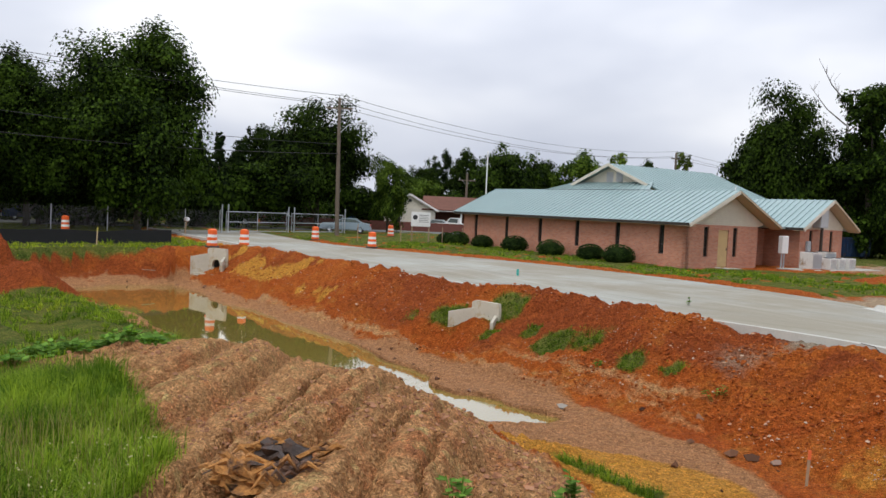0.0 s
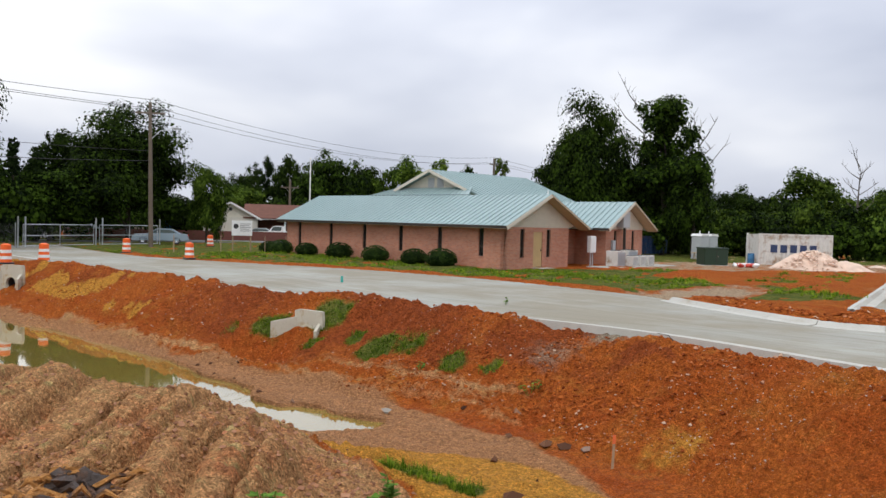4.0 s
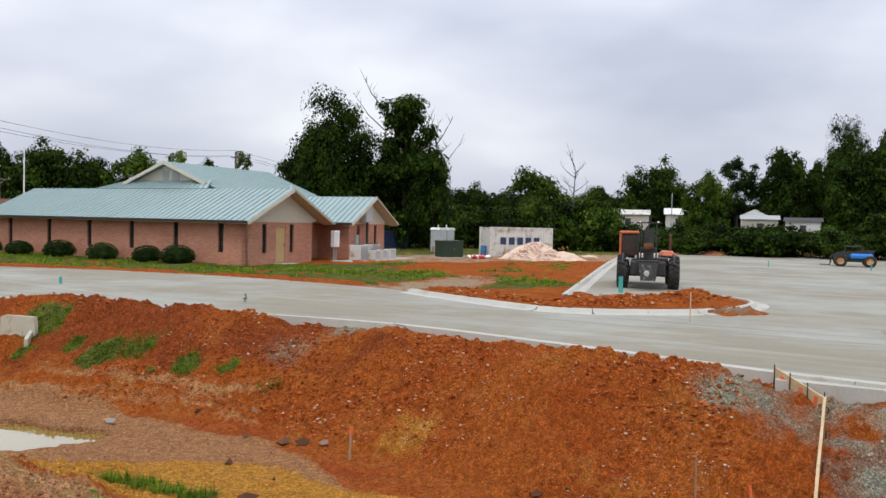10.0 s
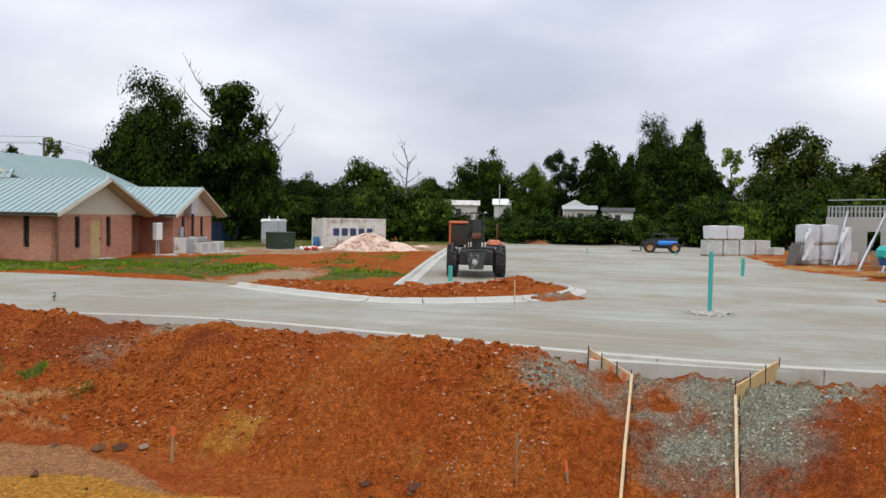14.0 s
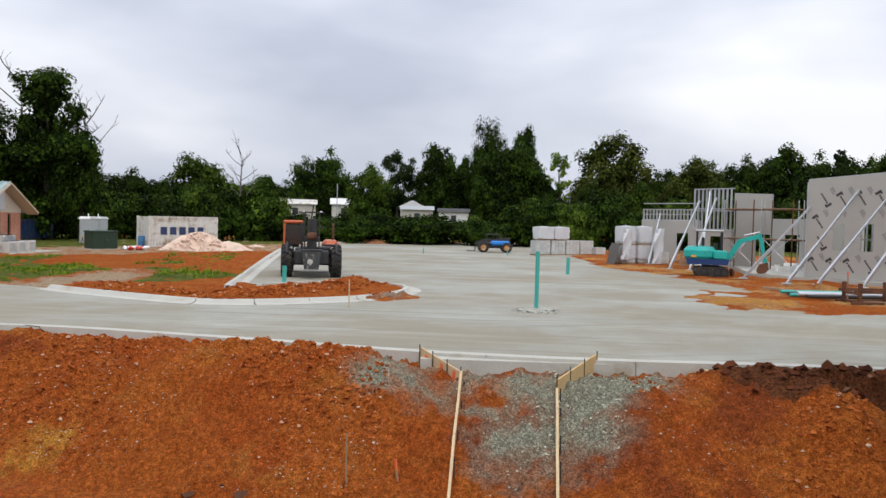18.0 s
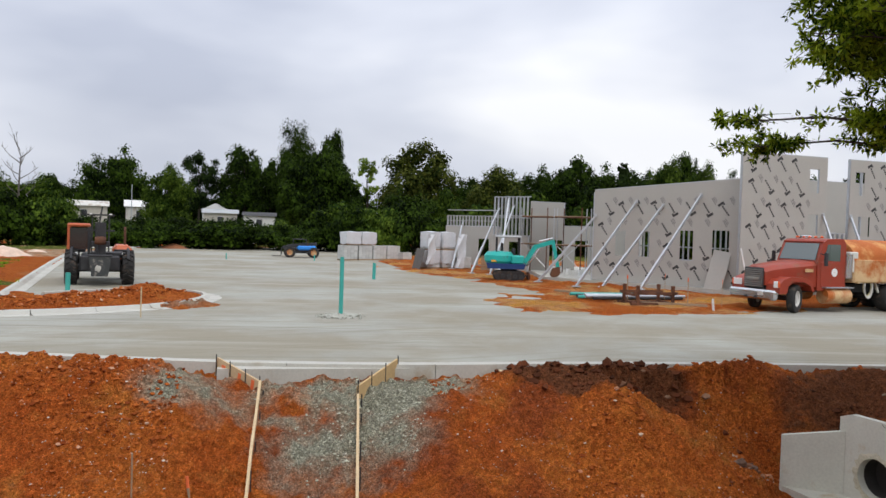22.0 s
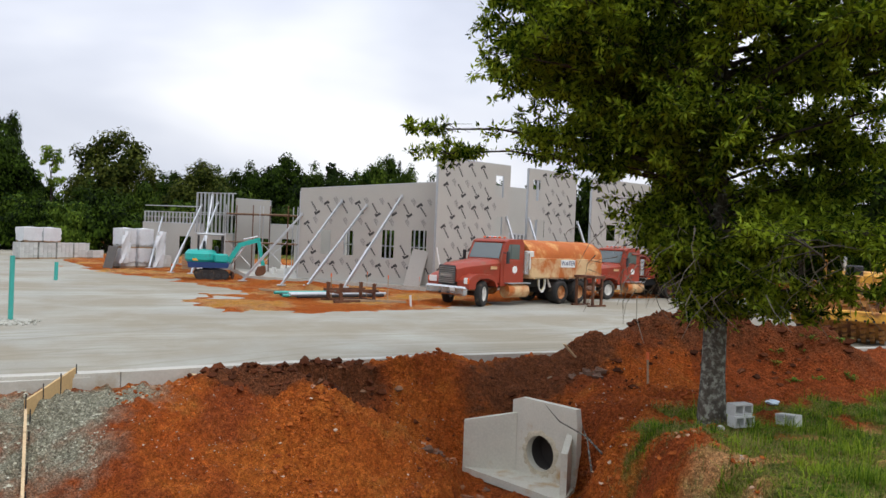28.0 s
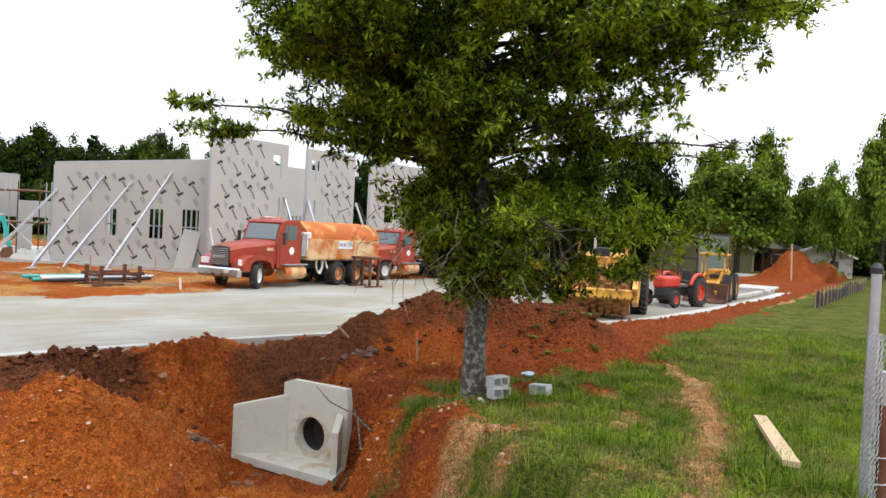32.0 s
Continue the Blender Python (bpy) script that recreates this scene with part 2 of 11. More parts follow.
def soil_material():
    """The ground: clay, topsoil, gravel and thin grass, told apart by the masks on the mesh."""
    m = bpy.data.materials.new("soil")
    m.use_nodes = True
    nodes, links = m.node_tree.nodes, m.node_tree.links
    b = nodes["Principled BSDF"]
    b.inputs["Roughness"].default_value = 0.95
    b.inputs["Specular IOR Level"].default_value = 0.04
    tc = nodes.new("ShaderNodeTexCoord")

    def nz(scale, detail=5, rough=0.6):
        n = nodes.new("ShaderNodeTexNoise")
        n.inputs["Scale"].default_value, n.inputs["Detail"].default_value, n.inputs["Roughness"].default_value = scale, detail, rough
        links.new(tc.outputs["Object"], n.inputs["Vector"])
        return n.outputs["Fac"]

    def mixc(fac, a, c):
        x = nodes.new("ShaderNodeMix")
        x.data_type = 'RGBA'
        for key, v in (("Factor", fac), ("A", a), ("B", c)):
            if isinstance(v, tuple):
                x.inputs[key].default_value = (*v, 1)
            else:
                links.new(v, x.inputs[key])
        return x.outputs["Result"]

    def rng(v, lo, hi, a=0.0, c=1.0):
        r = nodes.new("ShaderNodeMapRange")
        r.inputs["From Min"].default_value, r.inputs["From Max"].default_value = lo, hi
        r.inputs["To Min"].default_value, r.inputs["To Max"].default_value = a, c
        links.new(v, r.inputs["Value"])
        return r.outputs["Result"]

    def mask(name, soft=0.18):
        """A mask off the mesh, its edge broken by noise."""
        at = nodes.new("ShaderNodeAttribute")
        at.attribute_name = name
        s = nodes.new("ShaderNodeMath")
        s.operation = 'MULTIPLY_ADD'
        s.inputs[1].default_value, s.inputs[2].default_value = 0.9, -0.45
        links.new(ragged, s.inputs[0])
        t = nodes.new("ShaderNodeMath")
        t.operation = 'ADD'
        links.new(at.outputs["Fac"], t.inputs[0])
        links.new(s.outputs[0], t.inputs[1])
        return rng(t.outputs[0], 0.5 - soft, 0.5 + soft)

    ragged = nz(2.6, 6, 0.68)
    large, small, grit = nz(0.45, 4), nz(7.0, 6, 0.7), nz(60.0, 2)
    clay = mixc(rng(large, 0.35, 0.65), (0.462, 0.104, 0.020), (0.545, 0.158, 0.028))
    clay = mixc(rng(small, 0.42, 0.78), clay, (0.300, 0.062, 0.014))
    clay = mixc(rng(nz(1.1, 5, 0.7), 0.54, 0.74), clay, (0.50, 0.185, 0.038))
    clay = mixc(rng(nz(30.0, 3, 0.7), 0.62, 0.74), clay, (0.55, 0.24, 0.09))
    tan = mixc(rng(small, 0.35, 0.7), (0.650, 0.370, 0.163), (0.416, 0.195, 0.081))
    tan = mixc(rng(nz(1.3, 6, 0.7), 0.50, 0.68), tan, (0.546, 0.221, 0.091))
    tan = mixc(rng(nz(2.2, 5, 0.7), 0.56, 0.70), tan, (0.572, 0.429, 0.176))
    red = mixc(rng(small, 0.35, 0.68), (0.390, 0.096, 0.026), (0.235, 0.054, 0.017))
    dark = mixc(rng(small, 0.35, 0.7), (0.125, 0.048, 0.022), (0.235, 0.080, 0.032))
    mud = mixc(rng(small, 0.3, 0.7), (0.560, 0.285, 0.130), (0.410, 0.190, 0.085))
    ochre = mixc(rng(small, 0.3, 0.7), (0.676, 0.338, 0.058), (0.546, 0.234, 0.039))
    vor = nodes.new("ShaderNodeTexVoronoi")
    vor.inputs["Scale"].default_value = 26.0
    links.new(tc.outputs["Object"], vor.inputs["Vector"])
    stone = mixc(rng(vor.outputs["Distance"], 0.1, 0.6), (0.54, 0.53, 0.41), (0.30, 0.29, 0.21))
    turf = mixc(rng(nz(1.2, 5), 0.35, 0.65), (0.07, 0.115, 0.018), (0.19, 0.20, 0.04))
    turf = mixc(rng(nz(14.0, 4), 0.5, 0.75), turf, (0.24, 0.19, 0.07))
    sand = mixc(rng(small, 0.3, 0.7), (0.55, 0.42, 0.28), (0.42, 0.29, 0.18))
    c = clay
    for name, col in (("tan", tan), ("red", red), ("mud", mud), ("ochre", ochre), ("dark", dark), ("sand", sand), ("gravel", stone), ("turf", turf)):
        c = mixc(mask(name, 0.4 if name == "gravel" else 0.18), c, col)
    h = nodes.new("ShaderNodeHueSaturation")
    links.new(c, h.inputs["Color"])
    # every crumb and clod takes its own shade
    shade = rng(grit, 0.3, 0.7, 0.75, 1.25)
    for scale, lo, hi in ((16.0, 0.76, 1.2), (48.0, 0.64, 1.36)):
        cell = nodes.new("ShaderNodeTexVoronoi")
        cell.inputs["Scale"].default_value, cell.inputs["Randomness"].default_value = scale, 1.0
        links.new(tc.outputs["Object"], cell.inputs["Vector"])
        one = nodes.new("ShaderNodeSeparateColor")
        links.new(cell.outputs["Color"], one.inputs["Color"])
        mul = nodes.new("ShaderNodeMath")
        mul.operation = 'MULTIPLY'
        links.new(shade, mul.inputs[0])
        links.new(rng(one.outputs["Red"], 0, 1, lo, hi), mul.inputs[1])
        shade = mul.outputs[0]
    links.new(shade, h.inputs["Value"])
    links.new(h.outputs["Color"], b.inputs["Base Color"])
    wet = nodes.new("ShaderNodeAttribute")
    wet.attribute_name = "wet"
    links.new(rng(wet.outputs["Fac"], 0, 1, 0.95, 0.45), b.inputs["Roughness"])
    hh = nodes.new("ShaderNodeMath")
    hh.operation = 'MULTIPLY_ADD'
    hh.inputs[1].default_value = 0.22
    lump = nodes.new("ShaderNodeTexVoronoi")
    lump.inputs["Scale"].default_value, lump.inputs["Detail"].default_value = 17.0, 3.0
    links.new(tc.outputs["Object"], lump.inputs["Vector"])
    both = nodes.new("ShaderNodeMath")
    both.operation = 'MULTIPLY_ADD'
    both.inputs[1].default_value = -0.6
    links.new(lump.outputs["Distance"], both.inputs[0])
    links.new(small, both.inputs[2])
    links.new(grit, hh.inputs[0])
    links.new(both.outputs[0], hh.inputs[2])
    bp = nodes.new("ShaderNodeBump")
    bp.inputs["Strength"].default_value, bp.inputs["Distance"].default_value = 1.0, 0.14
    links.new(hh.outputs[0], bp.inputs["Height"])
    links.new(bp.outputs["Normal"], b.inputs["Normal"])
    return m


SOIL = soil_material()


def road_material():
    """Rolled crushed stone: grey with tan fines, drawn into streaks by wheels and rollers."""
    m = material("crushed_stone_base", (0.335, 0.334, 0.29), 0.95, var=0.2, scale=0.35, fine=30, bump=0.6, depth=0.025, stain=(0.27, 0.245, 0.185), stain_amount=0.7, stain_scale=0.14)
    nodes, links = m.node_tree.nodes, m.node_tree.links
    b = nodes["Principled BSDF"]
    col = b.inputs["Base Color"].links[0].from_socket
    tc = nodes.new("ShaderNodeTexCoord")
    for turn, stretch, tint, lo, hi in ((60, (0.09, 3.2, 1), (0.20, 0.185, 0.14), 0.54, 0.70), (64, (0.05, 1.1, 1), (0.42, 0.415, 0.36), 0.56, 0.72), (38, (0.06, 2.2, 1), (0.22, 0.195, 0.135), 0.56, 0.70)):
        mp = nodes.new("ShaderNodeMapping")
        mp.vector_type = 'TEXTURE'
        mp.inputs["Rotation"].default_value = (0, 0, radians(-turn))
        mp.inputs["Scale"].default_value = tuple(1 / s for s in stretch)
        links.new(tc.outputs["Object"], mp.inputs["Vector"])
        n = nodes.new("ShaderNodeTexNoise")
        n.inputs["Scale"].default_value, n.inputs["Detail"].default_value, n.inputs["Roughness"].default_value, n.inputs["Distortion"].default_value = 1.0, 6, 0.62, 0.4
        links.new(mp.outputs["Vector"], n.inputs["Vector"])
        r = nodes.new("ShaderNodeMapRange")
        r.inputs["From Min"].default_value, r.inputs["From Max"].default_value, r.inputs["To Max"].default_value = lo, hi, 0.6
        links.new(n.outputs["Fac"], r.inputs["Value"])
        x = nodes.new("ShaderNodeMix")
        x.data_type = 'RGBA'
        x.inputs["B"].default_value = (*tint, 1)
        links.new(r.outputs["Result"], x.inputs["Factor"])
        links.new(col, x.inputs["A"])
        col = x.outputs["Result"]
    # the last stretch by the parked machines is still loose dark stone
    xyz = nodes.new("ShaderNodeSeparateXYZ")
    links.new(tc.outputs["Object"], xyz.inputs["Vector"])
    r = nodes.new("ShaderNodeMapRange")
    r.inputs["From Min"].default_value, r.inputs["From Max"].default_value, r.inputs["To Max"].default_value = -9.0, -13.0, 0.75
    links.new(xyz.outputs["Y"], r.inputs["Value"])
    x = nodes.new("ShaderNodeMix")
    x.data_type = 'RGBA'
    x.inputs["B"].default_value = (0.19, 0.175, 0.135, 1)
    links.new(r.outputs["Result"], x.inputs["Factor"])
    links.new(col, x.inputs["A"])
    links.new(x.outputs["Result"], b.inputs["Base Color"])
    return m


ROADBASE = road_material()
CONCRETE = material("fresh_concrete", (0.46, 0.45, 0.40), 0.85, var=0.12, scale=1.2, fine=25, bump=0.2, depth=0.006, stain=(0.36, 0.32, 0.25), stain_amount=0.25, stain_scale=1.1)
PRECAST = material("precast_concrete", (0.50, 0.47, 0.38), 0.85, var=0.14, scale=1.5, fine=22, bump=0.25, depth=0.006, stain=(0.36, 0.26, 0.14), stain_amount=0.45, stain_scale=1.3)
PRECAST_NEW = material("clean_precast_concrete", (0.54, 0.53, 0.45), 0.85, var=0.12, scale=1.5, fine=22, bump=0.25, depth=0.006, stain=(0.40, 0.27, 0.13), stain_amount=0.2, stain_scale=1.2)
MORTAR = material("grout_ring", (0.47, 0.43, 0.32), 0.95, var=0.3, scale=4, fine=30, bump=0.6)
PIPE_SHADE = material("pipe_shade_colour", (0.05, 0.045, 0.04), 0.9, var=0.2)
BRICK = brick_material("painted_pink_brick")
ROOF = material("sage_green_standing_seam_metal", (0.30, 0.40, 0.395), 0.36, metal=0.2, var=0.07, scale=0.5, fine=6, bump=0.02, depth=0.004)
TRIM = material("cream_fascia", (0.62, 0.58, 0.48), 0.6, var=0.08)
SIDING = ribbed(material("cream_lap_siding", (0.58, 0.54, 0.44), 0.6, var=0.08, bump=0.0), 'Z', 0.13, 0.9, 0.02)
SOFFIT = material("tan_soffit", (0.46, 0.36, 0.24), 0.7, var=0.1)
WINDARK = glass_material("dark_window_glass", (0.02, 0.021, 0.022), 0.12)
BRONZE = material("bronze_window_frame", (0.06, 0.05, 0.042), 0.5, metal=0.4, var=0.1)
PLY = material("plywood", (0.52, 0.36, 0.17), 0.8, var=0.12, scale=2, fine=18, bump=0.1)
LUMBER = material("pale_lumber", (0.55, 0.41, 0.24), 0.8, var=0.16, scale=3, fine=30, bump=0.15, rnd=0.12)
LUMBER_OLD = material("weathered_lumber", (0.34, 0.24, 0.15), 0.85, var=0.2, scale=3, fine=30, bump=0.2, rnd=0.15)
SHEATH = material("grey_exterior_sheathing", (0.43, 0.42, 0.385), 0.85, var=0.07, scale=0.7, fine=14, bump=0.1, depth=0.003)
PRINT = material("dark_printed_mark", (0.055, 0.055, 0.055), 0.8, var=0.1, bump=0.0)
PRINT_SOFT = material("faint_printed_mark", (0.22, 0.215, 0.21), 0.8, var=0.1, bump=0.0)
GALV = material("galvanised_steel", (0.52, 0.54, 0.56), 0.42, metal=0.75, var=0.12, scale=4, fine=20, bump=0.08)
STEEL_DARK = material("dark_steel", (0.05, 0.05, 0.052), 0.55, metal=0.5, var=0.2)
RUST = material("rusty_steel", (0.17, 0.075, 0.04), 0.85, metal=0.2, var=0.3, scale=3, fine=30, stain=(0.09, 0.04, 0.025), stain_amount=0.6)
CMU = material("grey_concrete_block", (0.50, 0.51, 0.49), 0.95, var=0.14, scale=3, fine=50, bump=0.4, rnd=0.1)
WRAP = material("white_plastic_wrap", (0.60, 0.62, 0.64), 0.3, var=0.08, scale=2, fine=8, bump=0.5, depth=0.03, spec=0.6)
TEAL = material("teal_plastic_pipe", (0.05, 0.36, 0.31), 0.45, var=0.08, bump=0.05)
RUBBER = material("tyre_rubber", (0.028, 0.027, 0.026), 0.85, var=0.25, scale=5, fine=40, bump=0.3, stain=(0.12, 0.085, 0.06), stain_amount=0.3, stain_scale=4)
PAINT_ORANGE = material("orange_machine_paint", (0.50, 0.115, 0.04), 0.42, var=0.12, stain=(0.35, 0.12, 0.05), stain_amount=0.3, stain_scale=3, bump=0.05)
PAINT_BLUE = material("blue_machine_paint", (0.025, 0.22, 0.66), 0.4, var=0.1, bump=0.05)
PAINT_TEAL = material("teal_machine_paint", (0.02, 0.42, 0.37), 0.42, var=0.1, bump=0.05, stain=(0.06, 0.22, 0.2), stain_amount=0.2, stain_scale=3)
PAINT_NAVY = material("navy_machine_paint", (0.012, 0.045, 0.16), 0.45, var=0.1, bump=0.05)
PAINT_YELLOW = material("faded_yellow_machine_paint", (0.72, 0.38, 0.05), 0.55, var=0.15, stain=(0.30, 0.12, 0.04), stain_amount=0.5, stain_scale=2.5)
PAINT_MAROON = material("maroon_truck_paint", (0.31, 0.043, 0.02), 0.35, var=0.12, stain=(0.25, 0.07, 0.035), stain_amount=0.3, stain_scale=1.8, bump=0.03)
PAINT_RED = material("red_tractor_paint", (0.55, 0.05, 0.025), 0.45, var=0.12, bump=0.05)
CHROME = material("brushed_chrome", (0.6, 0.6, 0.6), 0.25, metal=0.9, var=0.08, bump=0.03)
TANK = material("rust_streaked_cream_tank", (0.62, 0.42, 0.22), 0.65, var=0.15, stain=(0.45, 0.12, 0.02), stain_amount=0.6, stain_scale=1.0)
TANK_TOP = material("orange_rust_tank_top", (0.42, 0.11, 0.02), 0.8, var=0.25, scale=1.5, stain=(0.60, 0.30, 0.10), stain_amount=0.35, stain_scale=1.3)
WHITE = material("white_paint", (0.75, 0.75, 0.73), 0.55, var=0.07, bump=0.05)
DIRTYWHITE = material("dirty_white_paint", (0.62, 0.61, 0.57), 0.7, var=0.12, stain=(0.30, 0.2, 0.12), stain_amount=0.35, stain_scale=1.2, bump=0.05)
PALEGREY = material("pale_grey_plastic", (0.42, 0.44, 0.45), 0.6, var=0.08, bump=0.05)
GREENBOX = material("dark_green_cabinet_paint", (0.018, 0.04, 0.022), 0.5, var=0.1, bump=0.03)
CONT_BLUE = material("dark_blue_skip_paint", (0.012, 0.035, 0.09), 0.6, var=0.2, stain=(0.08, 0.05, 0.04), stain_amount=0.3)
LETTER_BLUE = material("navy_lettering", (0.03, 0.05, 0.12), 0.7, var=0.1, bump=0.0)
SAFETY = material("safety_orange_plastic", (0.80, 0.13, 0.02), 0.5, var=0.08, bump=0.05)
REFLECT = material("white_reflective_band", (0.78, 0.78, 0.76), 0.4, var=0.05, bump=0.0)
SILT = material("black_silt_fabric", (0.012, 0.012, 0.013), 0.8, var=0.2, bump=0.4)
WOODPOLE = material("weathered_pole_wood", (0.16, 0.125, 0.095), 0.9, var=0.2, scale=2, fine=30, bump=0.4)
BARK = material("grey_furrowed_bark", (0.075, 0.064, 0.050), 0.95, var=0.45, scale=6, fine=26, bump=1.0, depth=0.03, stain=(0.27, 0.28, 0.23), stain_amount=0.5, stain_scale=11)
BARK_FAR = material("dark_bark", (0.05, 0.04, 0.03), 0.95, var=0.3)
# ramp ends stand in for lit sprays and the shaded inside of the crown
LEAF_OAK = leaf_material("oak_leaves", (0.018, 0.045, 0.004), (0.43, 0.57, 0.055), 1.1, 0.36)
# darker than real leaves: shade inside the far crowns is put into the colour
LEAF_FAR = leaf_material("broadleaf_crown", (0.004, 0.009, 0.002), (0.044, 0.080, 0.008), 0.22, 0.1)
LEAF_OLIVE = leaf_material("olive_broadleaf_crown", (0.014, 0.026, 0.004), (0.11, 0.125, 0.022), 0.3, 0.1)
LEAF_LIGHT = leaf_material("light_broadleaf_crown", (0.012, 0.028, 0.004), (0.10, 0.155, 0.018), 0.25, 0.1)
LEAF_LAWN = leaf_material("sunlit_lawn_tree_crown", (0.035, 0.065, 0.008), (0.19, 0.27, 0.035), 0.3, 0.2)
# near-black needles hold the row's deep shade in their colour
LEAF_DARK = leaf_material("shaded_conifer_crown", (0.004, 0.009, 0.003), (0.026, 0.046, 0.009), 0.25, 0.1)
LEAF_SHRUB = leaf_material("clipped_shrub", (0.010, 0.022, 0.006), (0.045, 0.08, 0.015), 3.0)
LEAF_WEED = leaf_material("weed_leaves", (0.07, 0.15, 0.022), (0.20, 0.36, 0.06), 2.0)
GRASS_DEEP = leaf_material("deep_grass_blades", (0.045, 0.10, 0.008), (0.26, 0.36, 0.04), 0.9, 0.4)
GRASS = leaf_material("grass_blades", (0.075, 0.135, 0.010), (0.34, 0.39, 0.045), 0.7, 0.4)
GRASS_BANK = leaf_material("bank_grass_blades", (0.030, 0.075, 0.007), (0.25, 0.33, 0.035), 0.8, 0.3)
SHINGLE = material("brown_shingle_roof", (0.14, 0.06, 0.04), 0.9, var=0.2, scale=2, fine=12, bump=0.4)
PALE_WALL = material("pale_house_wall", (0.58, 0.55, 0.47), 0.8, var=0.1)
RED_WALL = material("dark_red_brick_wall", (0.16, 0.06, 0.045), 0.9, var=0.2)
CAR_SILVER = material("silver_car_paint", (0.42, 0.45, 0.48), 0.3, metal=0.3, var=0.05, bump=0.0)
CAR_BLUE = material("pale_blue_car_paint", (0.30, 0.38, 0.45), 0.3, metal=0.2, var=0.05, bump=0.0)
SANDPILE = material("pale_pink_sand", (0.66, 0.50, 0.39), 0.95, var=0.26, scale=1.5, fine=20, bump=0.6, depth=0.03)
STONE_BIT = material("loose_clod", (0.27, 0.11, 0.05), 0.95, var=0.3, scale=8, fine=40, bump=0.5, rnd=0.4)
RUBBLE = material("grey_rubble", (0.36, 0.37, 0.34), 0.95, var=0.2, rnd=0.25)
FLAGPINK = material("orange_survey_paint", (0.75, 0.16, 0.05), 0.7, var=0.1, bump=0.0)

# ---- building tools ----
class Geo:
    """A mesh in the making."""

    def __init__(self):
        self.v, self.f = [], []

    def add(self, verts, faces, m=None):
        k = len(self.v)
        self.v += [tuple(m @ Vector(p)) for p in verts] if m else [tuple(p) for p in verts]
        self.f += [tuple(i + k for i in f) for f in faces]
        return self

    def box(self, x0, y0, z0, x1, y1, z1, c=0.0, m=None):
        """A box between two corners, its edges chamfered by c."""
        if c <= 0:
            v = [(x, y, z) for z in (z0, z1) for y in (y0, y1) for x in (x0, x1)]
            return self.add(v, [(0, 2, 3, 1), (4, 5, 7, 6), (0, 1, 5, 4), (2, 6, 7, 3), (0, 4, 6, 2), (1, 3, 7, 5)], m)
        lo, hi = (x0, y0, z0), (x1, y1, z1)
        c = min(c, min(hi[i] - lo[i] for i in range(3)) * 0.45)
        v, idx = [], {}
        for s in ((a, b, d) for a in (0, 1) for b in (0, 1) for d in (0, 1)):
            for ax in range(3):
                p = []
                for i in range(3):
                    edge = (lo, hi)[s[i]][i]
                    p.append(edge if i == ax else edge + (c if s[i] == 0 else -c))
                idx[s, ax] = len(v)
                v.append(p)
        f = []
        for ax in range(3):
            i, j = (ax + 1) % 3, (ax + 2) % 3
            for side in (0, 1):
                q = []
                for a, b in ((0, 0), (1, 0), (1, 1), (0, 1)):
                    s = [0, 0, 0]
                    s[ax], s[i], s[j] = side, a, b
                    q.append(idx[tuple(s), ax])
                f.append(tuple(q if side else q[::-1]))
            for a in (0, 1):
                for b in (0, 1):
                    s0, s1 = [0, 0, 0], [0, 0, 0]
                    s0[ax], s1[ax] = 0, 1
                    s0[i] = s1[i] = a
                    s0[j] = s1[j] = b
                    s0, s1 = tuple(s0), tuple(s1)
                    q = [idx[s0, i], idx[s1, i], idx[s1, j], idx[s0, j]]
                    f.append(tuple(q if (a == b) else q[::-1]))
        for s in ((a, b, d) for a in (0, 1) for b in (0, 1) for d in (0, 1)):
            q = (idx[s, 0], idx[s, 1], idx[s, 2])
            f.append(q if sum(s) % 2 else q[::-1])
        return self.add(v, f, m)

    def tube(self, pts, r, n=8, caps=True, m=None):
        """A round bar along points; r is one radius or one for each point."""
        pts = [Vector(p) for p in pts]
        rs = r if isinstance(r, (list, tuple)) else [r] * len(pts)
        v, f = [], []
        up = None
        for i, p in enumerate(pts):
            d = (pts[min(i + 1, len(pts) - 1)] - pts[max(i - 1, 0)]).normalized()
            if up is None:
                up = d.orthogonal().normalized()
            up = (up - d * up.dot(d)).normalized()
            w = d.cross(up)
            for k in range(n):
                a = 2 * math.pi * k / n
                v.append(p + (up * math.cos(a) + w * math.sin(a)) * rs[i])
        for i in range(len(pts) - 1):
            for k in range(n):
                a, b = i * n + k, i * n + (k + 1) % n
                f.append((a, b, b + n, a + n))
        if caps:
            f.append(tuple(range(n))[::-1])
            f.append(tuple(range((len(pts) - 1) * n, len(pts) * n)))
        return self.add(v, f, m)

    def bar(self, a, b, w, h, m=None):
        """A square-edged bar from a to b, w wide and h high."""
        a, b = Vector(a), Vector(b)
        d = (b - a).normalized()
        side = d.cross(Vector((0, 0, 1)))
        side = side.normalized() if side.length > 1e-4 else Vector((1, 0, 0))
        up = side.cross(d)
        v = [p + side * (w / 2 * i) + up * (h / 2 * j) for p in (a, b) for i, j in ((-1, -1), (1, -1), (1, 1), (-1, 1))]
        return self.add(v, [(0, 1, 2, 3), (7, 6, 5, 4), (0, 4, 5, 1), (1, 5, 6, 2), (2, 6, 7, 3), (3, 7, 4, 0)], m)

    def prism(self, outline, y0, y1, m=None):
        """An outline in x, z drawn out along y."""
        n = len(outline)
        v = [(x, y0, z) for x, z in outline] + [(x, y1, z) for x, z in outline]
        f = [tuple(range(n)), tuple(range(n, 2 * n))[::-1]] + [(i, i + n, (i + 1) % n + n, (i + 1) % n) for i in range(n)]
        return self.add(v, f, m)

